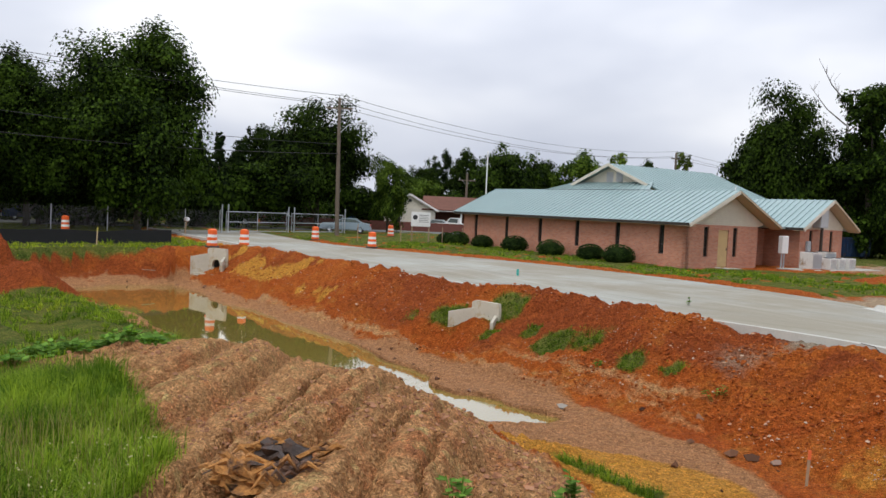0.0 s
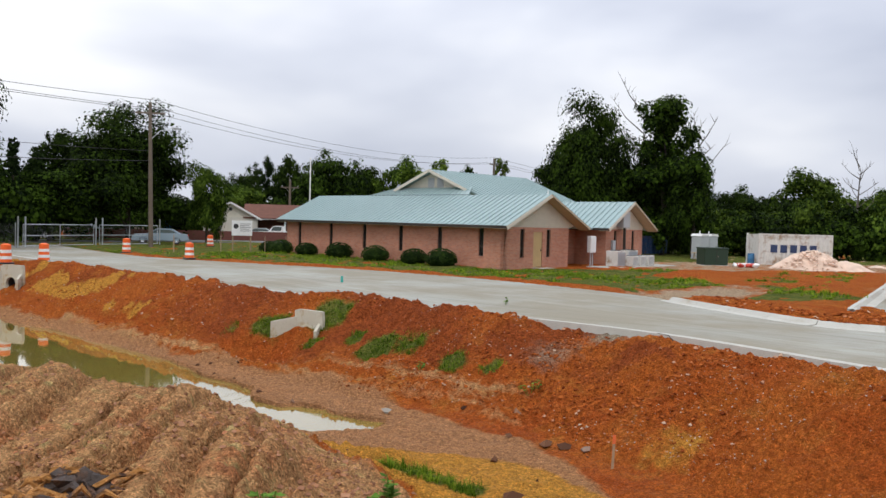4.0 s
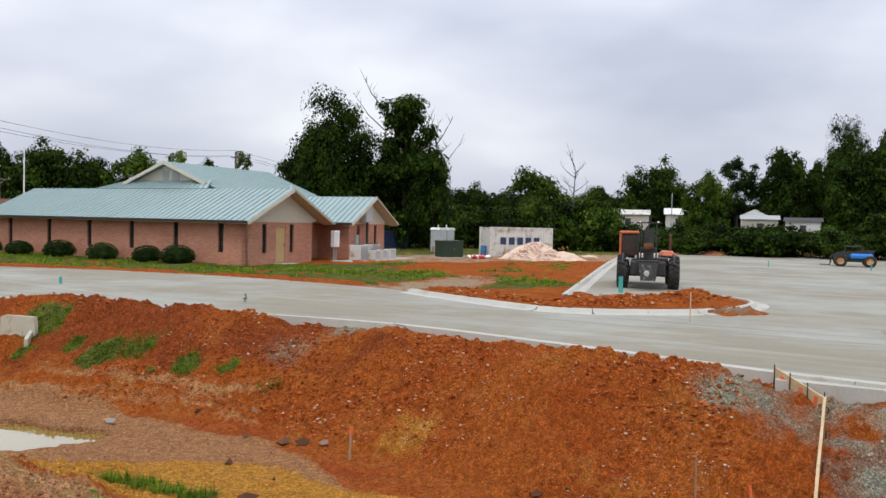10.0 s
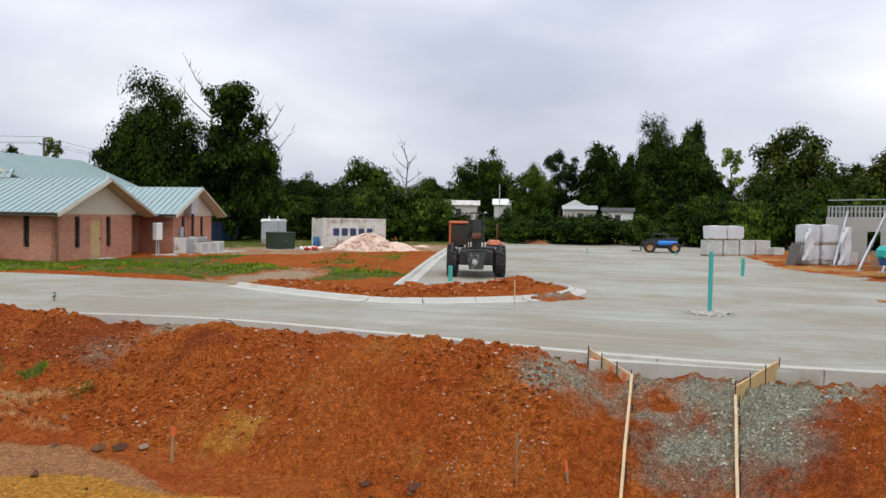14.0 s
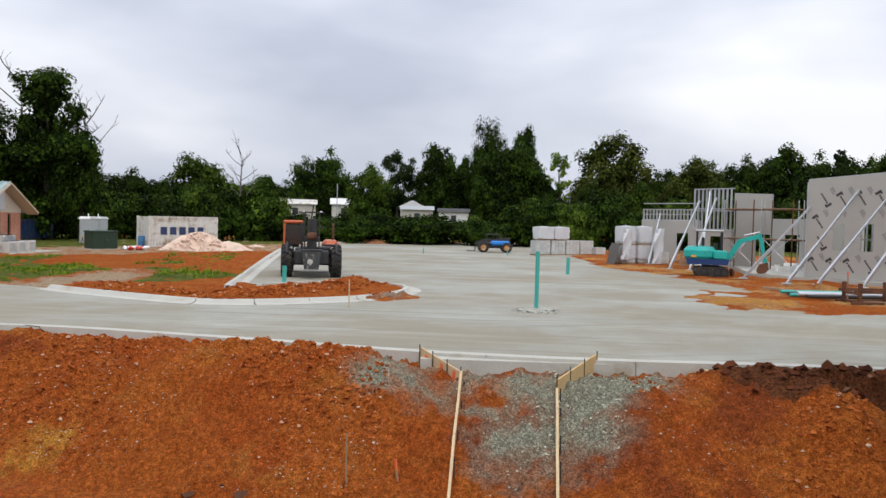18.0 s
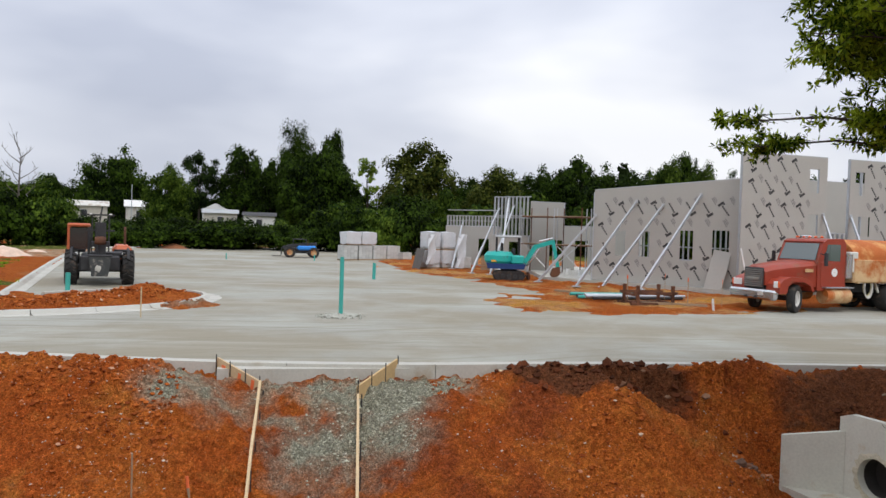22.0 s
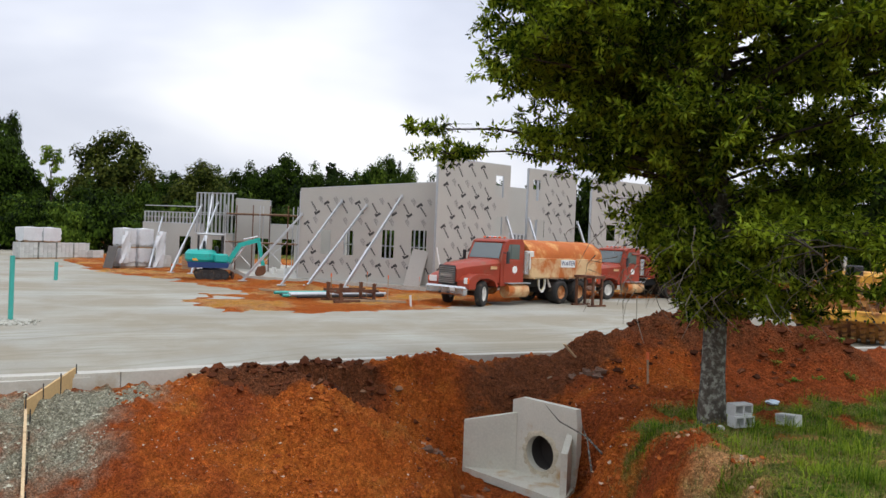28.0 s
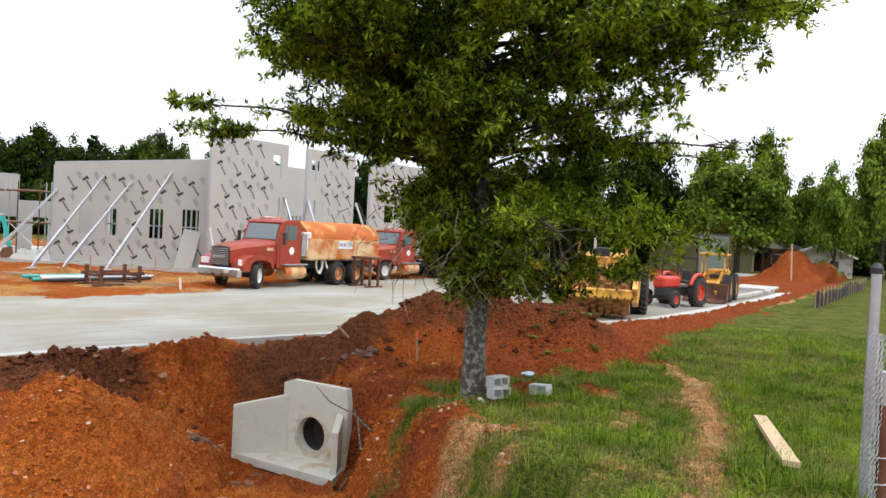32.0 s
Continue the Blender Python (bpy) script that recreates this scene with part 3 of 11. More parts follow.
    def lathe(self, profile, n=24, axis='Z', m=None):
        """A profile of (radius, height) turned round an axis."""
        v, f = [], []
        for r, h in profile:
            for k in range(n):
                a = 2 * math.pi * k / n
                x, y = r * math.cos(a), r * math.sin(a)
                v.append({'Z': (x, y, h), 'Y': (x, h, y), 'X': (h, x, y)}[axis])
        for i in range(len(profile) - 1):
            for k in range(n):
                a, b = i * n + k, i * n + (k + 1) % n
                f.append((a, b, b + n, a + n))
        return self.add(v, f, m)

    def blob(self, x, y, z, rx, ry, rz, seed, rough=0.25, n=8, rings=5):
        """An uneven lump."""
        rnd = random.Random(seed)
        v, f = [(x, y, z - rz)], []
        for i in range(1, rings):
            p = math.pi * i / rings
            for k in range(n):
                a = 2 * math.pi * k / n
                q = 1 + rnd.uniform(-rough, rough)
                v.append((x + rx * q * math.sin(p) * math.cos(a), y + ry * q * math.sin(p) * math.sin(a), z - rz * q * math.cos(p)))
        v.append((x, y, z + rz))
        for k in range(n):
            f.append((0, 1 + (k + 1) % n, 1 + k))
            f.append((len(v) - 1, len(v) - 1 - n + k, len(v) - 1 - n + (k + 1) % n))
        for i in range(rings - 2):
            for k in range(n):
                a, b = 1 + i * n + k, 1 + i * n + (k + 1) % n
                f.append((a, b, b + n, a + n))
        return self.add(v, f)

    def mesh(self, name, mat, smooth=35):
        me = bpy.data.meshes.new(name)
        me.from_pydata(self.v, [], self.f)
        me.materials.append(mat)
        me.validate()
        if smooth:
            me.polygons.foreach_set("use_smooth", [True] * len(me.polygons))
            me.set_sharp_from_angle(angle=radians(smooth))
        me.update()
        return me


def part(name, geo, mat, parent=None, label="", smooth=35):
    """Links a mesh as one object, under a thing or under a part."""
    ob = new(name, geo.mesh(name, mat, smooth) if isinstance(geo, Geo) else geo)
    ob.parent = parent
    if label:
        tagged(ob, label)
    return ob


def thing(name, label, category, m, group="", kind=""):
    """A thing: an Empty at its base, under which its parts go."""
    ob = new(name)
    ob.empty_display_size = 0.2
    ob.matrix_world = m
    return tagged(ob, label, category, group, kind)


def single(name, geo, mat, label, category, m=None, group="", kind="", smooth=35):
    """A thing that is one mesh."""
    ob = part(name, geo, mat, None, "", smooth)
    if m is not None:
        ob.matrix_world = m
    return tagged(ob, label, category, group, kind)


def at(x, y, z, turn=0):
    return pose(x, y, z, 0, 0, turn)


# ---- height of the ground ----
def vnoise(x, y, seed=0):
    ix, iy = np.floor(x).astype(np.int64), np.floor(y).astype(np.int64)
    fx, fy = x - ix, y - iy
    fx, fy = fx * fx * (3 - 2 * fx), fy * fy * (3 - 2 * fy)

    def h(a, b):
        k = (a * 374761393 + b * 668265263 + seed * 974634777) & 0x7fffffff
        k = ((k ^ (k >> 13)) * 1274126177) & 0x7fffffff
        return ((k ^ (k >> 16)) & 0xffff) / 32767.5 - 1
    return (h(ix, iy) * (1 - fx) + h(ix + 1, iy) * fx) * (1 - fy) + (h(ix, iy + 1) * (1 - fx) + h(ix + 1, iy + 1) * fx) * fy


def fbm(x, y, octaves=4, seed=0, gain=0.5):
    t, a = 0, 1.0
    for o in range(octaves):
        t = t + a * vnoise(x * 2 ** o + 17.3 * o, y * 2 ** o - 9.1 * o, seed + o)
        a *= gain
    return t


def step(v, lo, hi):
    t = np.clip((v - lo) / (hi - lo), 0, 1)
    return t * t * (3 - 2 * t)


def line_gap(x, y, pts):
    """Signed distance to a line of points (positive to its right) and the way along it."""
    best, sign, along = np.full(np.shape(x), 1e9), np.ones(np.shape(x)), np.zeros(np.shape(x))
    run = 0.0
    for (ax, ay), (bx, by) in zip(pts, pts[1:]):
        dx, dy = bx - ax, by - ay
        ln = max(math.hypot(dx, dy), 1e-9)
        t = np.clip(((x - ax) * dx + (y - ay) * dy) / ln ** 2, 0, 1)
        d = np.hypot(x - ax - t * dx, y - ay - t * dy)
        s = np.where((x - ax) * dy - (y - ay) * dx >= 0, 1.0, -1.0)
        near = d < best
        best, sign, along = np.where(near, d, best), np.where(near, s, sign), np.where(near, run + t * ln, along)
        run += ln
    return best * sign, along


def inside(x, y, poly):
    c = np.zeros(np.shape(x), bool)
    for (ax, ay), (bx, by) in zip(poly, poly[1:] + poly[:1]):
        if ay == by:
            continue
        c ^= ((ay > y) != (by > y)) & (x < (bx - ax) * (y - ay) / (by - ay) + ax)
    return c


def ridge(x, y, a, b, height, w):
    d, _ = line_gap(x, y, [a, b])
    return height * np.exp(-(d / w) ** 2)


def smooth_line(pts, n=6):
    """A rounded line through points."""
    out = []
    for i in range(len(pts) - 1):
        p0, p1, p2, p3 = (pts[max(0, min(len(pts) - 1, i + k))] for k in (-1, 0, 1, 2))
        for j in range(n):
            t = j / n
            out.append(tuple(0.5 * (2 * p1[c] + (p2[c] - p0[c]) * t + (2 * p0[c] - 5 * p1[c] + 4 * p2[c] - p3[c]) * t * t + (3 * p1[c] - p0[c] - 3 * p2[c] + p3[c]) * t ** 3) for c in range(len(pts[0]))))
    return out + [tuple(pts[-1])]


# the road's edge on the ditch's side, from the gate to the far right
EDGE = smooth_line([(-25, 66), (-12, 46.8), (-2, 32.3), (5, 24), (9.4, 18.9), (11.7, 13.9), (13.3, 9.6), (15.1, 6.2), (17.2, 3.2), (20.2, -1.8), (23.3, -8.2), (26.2, -15.2), (36, -26.6), (43.5, -34.5)], 4)
# its other side: gate, lawn, island, far lot, dirt apron of the new building
FAR = smooth_line([(-17, 70), (-9.5, 56.5), (-4.8, 51.3), (4.5, 44.2), (10.6, 37.3), (14.6, 29.8), (15.2, 25.2), (16, 20.4), (17.6, 18.7)], 4)
ISLE = smooth_line([(17.6, 18.7), (20.5, 17.7), (23.4, 18.1), (25.4, 19.6), (25.6, 21.6), (24.0, 23.0), (21.4, 23.4)], 4)
LOT = [(21.4, 23.6), (22.3, 26.0), (50, 52.9), (62, 60.4), (90, 50.5), (104, 44), (96, 38), (72, 34), (61, 30.1), (53.4, 24.6)]
APRON = smooth_line([(53.4, 24.6), (49.2, 20.7), (45.2, 15.6), (41.0, 11.6), (37, 9.3), (33.8, 8.4), (30.6, 8.5), (29.2, 6.5), (29.9, 3.7), (32.8, 0.9), (37.5, -1.6), (44.5, -9.5), (51, -19), (56, -28)], 3)
SLAB = EDGE + APRON[::-1] + LOT[::-1] + ISLE[::-1] + FAR[::-1]

BANK_RUN = [-34, -26, -19, -15, -12.6, -9, -7.2, -5.6, -4.2, -2, 4]
BANK_TOP = [-1.35, -1.4, -1.2, -0.1, 0.22, 0.26, 0.36, 0.36, 0.15, -0.5, -0.3]
# the shore of the standing water
SHORE = [(-18.0, 35.5), (-16.7, 38.9), (-14.2, 39.6), (-10, 34.3), (-6.7, 30.5), (-3.4, 25.8), (-2.45, 24.3), (-0.2, 19.5), (2.1, 17.0), (1.1, 16.9), (-1.1, 18.4), (-3.2, 20.4), (-6.5, 23.0), (-9.6, 26.6), (-12.2, 30.2), (-14.8, 32.6)]


def ground(x, y, fine=True):
    """The height of the ground, and what lies on it."""
    x, y = np.asarray(x, float), np.asarray(y, float)
    s, run = line_gap(x, y, EDGE)
    r = np.hypot(x - 0.6, y + 0.4)
    v = 0.643 * x - 0.766 * y
    wob = s + 0.35 * fbm(x * 0.35, y * 0.35, 3, 5)
    h = np.interp(wob, [0, 0.3, 1.2, 2.2, 4.6, 5.3, 7.6, 8.6, 10.6, 12.0, 13.1, 13.6, 16.6, 19, 26], [-0.2, -0.22, -0.3, -0.62, -1.62, -1.86, -1.98, -1.66, -1.0, -0.35, 0, 0, 0, 0, 0])
    h = h - 0.42 * step(-v, 11.2, 13.5) * step(wob, 4.9, 6.0) * (1 - step(wob, 8.6, 10.0)) + 0.14 * step(v, -11, -9) * step(wob, 4.8, 6.0) * (1 - step(wob, 8, 9))
    top = np.interp(v, BANK_RUN, BANK_TOP)
    up = np.interp(wob, [8.8, 10.6, 12.0, 13.1, 13.8, 16.8, 20, 26], [0, 0.15, 0.6, 1, 0.97, 0.1, 0.2, 0.2])
    h = h + up * (top - np.interp(wob, [8.8, 12.9], [0.0, 0]))
    h = np.where(wob > 16, np.maximum(h, np.interp(wob, [16, 18.5, 22], [0, 0.45, 0.9]) * step(v, -14, -4)), h)
    # the blind end of the ditch by the far headwall
    q = (x + 16.2) * -0.9 + (y - 37) * 0.43 + 0.5 * fbm(x * 0.5, y * 0.5, 3, 9)
    cap = np.interp(q, [-1.0, -0.15, 0.25, 0.7, 1.4], [-3, -1.85, -0.75, -0.3, -0.05])
    h = np.where((s > 1.2) & (x < -4), np.maximum(h, cap), h)
    h = np.where((s > 0) & (s < 5) & (x < -12.4), np.maximum(h, np.interp(y + 0.6 * x, [34.5, 36.2], [-3, -0.12])), h)
    # grass bank to the right of the ditch's end
    bank = np.interp(r, [0, 6, 9, 15, 20, 26, 60], [1.1, 0.62, 0.38, -0.22, -0.1, -0.02, 0.0])
    k = step(-2.75 + 0.12 * (x - 14) - y + 0.3 * fbm(x * 0.6, y * 0.6, 3, 12), -0.5, 0.8 + 0.35 * step(x, 14.5, 16)) * step(s, 0.3, 1.2)
    h = h * (1 - k) + bank * k
    # basin of the standing water
    d, _ = line_gap(x, y, SHORE + SHORE[:1])
    d = np.abs(d) * np.where(inside(x, y, SHORE), -1, 1) + 0.25 * fbm(x * 0.7, y * 0.7, 3, 15)
    pit = np.interp(d, [-0.9, -0.1, 0.35, 2.0, 3.0], [-2.3, -1.90, -1.66, -1.2, 1.5])
    h = np.where((s > 2) & (d < 3), np.minimum(h, pit), h)
    h = np.where((s > 4.4) & (s < 10) & (d > 0.35) & (d < 9) & (y > 4), np.maximum(h, -1.70), h)
    h = h + ridge(x, y, (-16.6, 31.4), (-19.5, 33.8), 1.05, 1.5) * (s > 8)
    # heaps of spoil along the road
    heap = ridge(x, y, (6.6, 21.0), (-11.5, 44.2), 0.45, 1.15) + ridge(x, y, (8.9, 16.6), (11.4, 10.1), 0.44, 1.4)
    heap = heap + ridge(x, y, (15.5, 3.7), (18.2, -0.2), 0.34, 1.0) + ridge(x, y, (14.6, 1.7), (15.4, 0.8), 0.68, 1.2) + ridge(x, y, (16.1, 0.7), (16.7, 0.1), 0.5, 0.8)
    heap = heap + ridge(x, y, (18.4, -0.6), (19.4, -2.2), 0.24, 1.0) + ridge(x, y, (20.4, -4.6), (21.1, -6.6), 1.02, 1.3) + ridge(x, y, (20.7, -7.8), (20.0, -9.2), 0.95, 1.2)
    heap = heap * (1 + 0.25 * fbm(x * 0.9, y * 0.9, 3, 21))
    flume = np.exp(-(np.abs((x - 14.2) * 0.57 - (y - 7.9) * 0.82) / 1.25) ** 4) * step(s, -0.2, 0.3) * (s < 6)
    h = h + heap * step(s, -0.9, 0.5) * (1 - 0.9 * flume)
    h = h - 0.16 * flume * step(s, 0.9, 1.9)
    side = np.abs((x - 14.2) * 0.57 - (y - 7.9) * 0.82)
    h = h + 0.36 * step(side, 1.1, 2.3) * np.exp(-(np.maximum(0, side - 2.3) / 1.3) ** 2) * step(s, 0.9, 2.2) * (1 - step(s, 4.5, 6.5))
    # hollow that the right headwall stands in
    h = h - 1.5 * np.exp(-(((x - 15.6) / 1.7) ** 2 + ((y + 1.6) / 1.15) ** 2)) * (h > -1.6)
    lx, ly = (x - 16.85) * -0.719 + (y + 1.72) * -0.695, (x - 16.85) * 0.695 - (y + 1.72) * 0.719
    fan = np.clip(-ly, 0, 0.7)
    off = np.maximum(np.maximum(-lx - 1.07 * fan, lx - 1.65 - 0.45 * fan), np.maximum(0.55 * (-1.0 - ly), 0))
    cut = -1.88 + 1.25 * np.maximum(off - 0.04, 0) + 0.06 * fbm(x * 1.5, y * 1.5, 3, 25)
    h = np.where((ly < 0.06) & (off < 1.5), np.minimum(h, cut), h)
    h = np.where((ly > 0) & (ly < 0.62) & (lx > 0.36) & (lx < 1.2), np.minimum(h, -1.7), h)
    h = np.where((ly < -0.75) & (ly > -3) & (lx > -1.2) & (lx < 2.2), np.maximum(h, -1.93), h)
    h = h - 1.0 * np.exp(-(((x + 0.15) / 1.15) ** 2 + ((y - 24.3) / 1.2) ** 2)) * (h > -1.45)
    h = np.maximum(h, -2.45)
    h = np.where((y < -7) & (s > 0.13) & (s < 6), np.maximum(h, 0.07 - 0.05 * s), h)
    # behind the road: paved ground lies low, lawn and dirt stand proud of it
    paved = inside(x, y, SLAB)
    behind = s < 0
    sf, _ = line_gap(x, y, FAR + ISLE)
    lawn = 0.05 + 0.05 * fbm(x * 0.4, y * 0.4, 3, 31)
    basin = np.exp(-(((x - 17.8) * 0.83 + (y - 30.5) * 0.55) / 5.5) ** 2 - (((x - 17.8) * -0.55 + (y - 30.5) * 0.83) / 2.0) ** 2)
    lawn = lawn - 0.22 * basin
    pile = ridge(x, y, (17.2, 20.4), (19.6, 19.9), 0.30, 0.75) + ridge(x, y, (22.0, 20.2), (24.0, 20.9), 0.32, 0.8) + ridge(x, y, (16.6, 22.5), (16.2, 27), 0.22, 0.8)
    pile = pile + ridge(x, y, (37.4, 8.6), (38.2, 7.4), 0.5, 1.2) + ridge(x, y, (40, 4), (44, 10), 0.12, 3.0) + ridge(x, y, (49, 20), (52.0, 24), 0.55, 1.6)
    pile = pile + ridge(x, y, (59.4, -47.2), (60.9, -48.7), 1.75, 1.9) + ridge(x, y, (64, -54.5), (65.5, -55.5), 1.4, 1.6) + ridge(x, y, (60, -47), (70, -62), 0.6, 2.2)
    h = np.where(behind, np.where(paved, -0.07, lawn + pile * (1 + 0.3 * fbm(x, y, 3, 41))), h)
    edge, _ = line_gap(x, y, APRON)
    feather = 0.03 + 0.05 * fbm(x * 0.8, y * 0.8, 4, 47) - 0.035 * np.abs(edge)
    near = (np.abs(edge) < 3.0) & (x > 27) & (y > -3)
    h = np.where(behind & paved & near, np.maximum(h, feather), h)
    h = np.where(behind & ~paved & near, np.minimum(h, 0.02 + 0.03 * np.abs(edge) + 0.04 * fbm(x * 0.8, y * 0.8, 4, 47)), h)
    spill = ridge(x, y, (21.2, 17.6), (22.2, 17.5), 0.20, 0.75)
    h = np.where(behind & paved, h + spill * (1 + 0.5 * fbm(x * 1.5, y * 1.5, 3, 43)), h)
    # how rough the surface is
    grassy = turf_mask(x, y, s, r, v, h)
    if fine:
        rough = np.where(behind, np.where(paved, np.clip(spill * 8, 0, 1), 0.35), 1.0) * (1 - 0.75 * grassy)
        floor = step(h, -1.75, -1.55)
        clod = fbm(x * 1.7, y * 1.7, 5, 51, 0.62) * 0.10 + np.abs(vnoise(x * 5.5, y * 5.5, 61)) ** 2 * 0.09 + np.abs(vnoise(x * 9.0, y * 9.0, 63)) ** 2 * 0.045
        chunk = np.maximum(0, vnoise(x * 6.3 + 0.4 * vnoise(x * 11, y * 11, 66), y * 6.3, 65) - 0.30) * 0.085 + np.maximum(0, vnoise(x * 3.1, y * 3.1, 67) - 0.45) * 0.09
        clod = clod + chunk * (0.4 + 0.6 * step(fbm(x * 0.45, y * 0.45, 3, 69), -0.4, 0.3))
        # rain has cut rills down the face of the near heap
        bend = 0.985 * x - 0.17 * y + 0.20 * vnoise(y * 0.7, x * 0.5, 75) + 0.04 * vnoise(y * 2.7, x * 2.1, 76)
        deep = np.abs(vnoise(bend * 1.55, y * 0.07, 71))
        thin = np.abs(vnoise(bend * 3.9, y * 0.16, 73))
        rill = -(0.28 * np.exp(-(deep / 0.13) ** 2) + 0.15 * np.exp(-(thin / 0.2) ** 2)) + 0.05 * fbm(bend * 5.0, y * 0.3, 3, 74) + 0.14 * np.abs(vnoise(bend * 1.4, y * 0.16, 77))
        rough = rough * (1 - 0.45 * step(wob, 11, 12.5) * (v < -4))
        rill = rill * step(wob, 11.6, 13.0) * (1 - step(wob, 16.6, 18)) * step(v, -15, -13.5) * (1 - step(v, -4.5, -3))
        far_fade = 1 - step(r, 70, 110)
        h = h + (clod * (0.25 + 0.75 * floor) * rough + rill * (1 - grassy)) * far_fade
    return h


def basin_at(x, y):
    return np.exp(-(((x - 18.6) * 0.83 + (y - 31.0) * 0.55) / 5.5) ** 2 - (((x - 18.6) * -0.55 + (y - 31.0) * 0.83) / 2.0) ** 2)


def turf_mask(x, y, s, r, v, h):
    n = fbm(x * 0.5, y * 0.5, 4, 81)
    n2 = fbm(x * 1.3, y * 1.3, 3, 83)
    g = np.zeros(np.shape(x))
    near_left = step(s, 15.2, 16.4) * (v < -5.5) * (1 - 0.97 * np.exp(-((v + 14.0 + 0.6 * n) / 1.2) ** 2)) + step(s, 12.0, 13.4) * (v < -15.4) * (v > -24) * np.clip(0.62 + 0.9 * n2, 0, 1)
    g = np.maximum(g, np.clip(near_left + 0.3 * n, 0, 1) * (s > 11))
    g = np.maximum(g, step(s + 0.8 * n, 9.2, 10.6) * (v < -13.5) * (v > -33) * (x < -5) * np.exp(-np.maximum(0, ridge(x, y, (-16.6, 31.4), (-19.5, 33.8), 1.05, 1.5) - 0.25) * 8))
    g = np.maximum(g, step((x + 17) * -0.9 + (y - 37) * 0.43, 0.8, 1.8) * (s > 1.5) * (x < -8) * step(h, -0.48, -0.28))
    right = step(line_gap(x, y, [(4, 4.5), (9, 0.5), (12.3, -2.2), (14.3, -2.9), (15.6, -4.0), (16.7, -7.2), (18.8, -9.8), (22, -13.3), (30, -21.8), (60, -52.5)])[0] + 0.7 * n + 0.35 * n2, -0.2, 0.9) * (x > 6.5) * (y < -1.2)
    path = np.exp(-(line_gap(x, y, [(2, -1.8), (8.5, -5.85), (12, -8.3), (15.4, -10.1), (17.2, -10.5), (19.6, -10.4)])[0] / (0.40 + 0.15 * n2)) ** 2)
    right = right * np.clip(0.72 + 0.55 * n2 + 0.1 * (np.hypot(x - 14.5, y + 5) - 3), 0, 1)
    g = np.maximum(g, right * (1 - (0.72 + 0.3 * n2) * path) * (1 - 0.85 * np.exp(-(((x - 11.3) / 1.7) ** 2 + ((y + 3.35 + 0.5 * n2) / 0.55) ** 2))) * (1 - 0.6 * np.exp(-((x - 14.3) ** 2 + (y + 4.7) ** 2) / 0.5)))
    for px_, py_, rad in ((0.0, 26.2, 0.75), (2.1, 25.2, 0.7), (3.2, 22.0, 0.55), (4.1, 21.4, 0.6), (4.8, 19.6, 0.4), (5.5, 18.8, 0.4), (-1.1, 26.7, 0.35), (2.6, 23.2, 0.35), (1.5, 24.0, 0.3)):
        g = np.maximum(g, np.clip(1.3 * np.exp(-((x - px_) ** 2 + (y - py_) ** 2) / rad ** 2) * (0.75 + 0.6 * n2), 0, 1) * (s > 0.6))
    for px_, py_, rad in ((2.35, 13.55, 0.30), (2.7, 13.3, 0.34), (3.05, 12.95, 0.32), (3.45, 12.5, 0.28)):
        g = np.maximum(g, np.clip(1.3 * np.exp(-((x - px_) ** 2 + (y - py_) ** 2) / rad ** 2) * (0.75 + 0.6 * n2), 0, 1))
    g = np.maximum(g, step(v, -4.9, -4.2) * (1 - step(v, -3.6, -3.0)) * step(s, 8.6, 9.2) * (1 - step(s, 10.4, 11)))
    behind = (s < -0.5) & ~inside(x, y, SLAB)
    sf, _ = line_gap(x, y, FAR)
    lawn = step(-sf + 0.7 * n, 0.6, 1.6) * (x < 14 + 0.9 * (y - 33)) * (y > 24)
    strip = step(-sf + 0.5 * n2, 1.0, 2.0) * (1 - step(-sf + 1.2 * n, 8.5, 11.0)) * (y < 46) * (y > 27.5) * (1 - step(basin_at(x, y), 0.25, 0.5)) * step(28.5 + 0.35 * (y - 30) - x + 2 * n, -0.5, 1.5)
    strip = np.maximum(strip, step(n2, 0.1, 0.4) * step(8 - np.abs((x - 29) * 0.7 - (y - 38.5) * 0.72), 5.0, 6.5) * (x > 24) * (y > 32) * (y < 46) * 0.8)
    far = step(r, 80, 88) + (y > 58) * 1.0 + step(-y - 0.5 * x + 3 * n, 34, 38) * (y < -30)
    near_house = (x < 12.5) | (y > 40 - 0.0 * x) & (x < 30) & (y < 46)
    g = np.where(behind, np.maximum(np.maximum(lawn * near_house, strip), np.clip(far, 0, 1)) * step(n2 + 1.2, 0.3, 0.7), np.where(s < -0.5, 0, g))
    return np.clip(g, 0, 1)


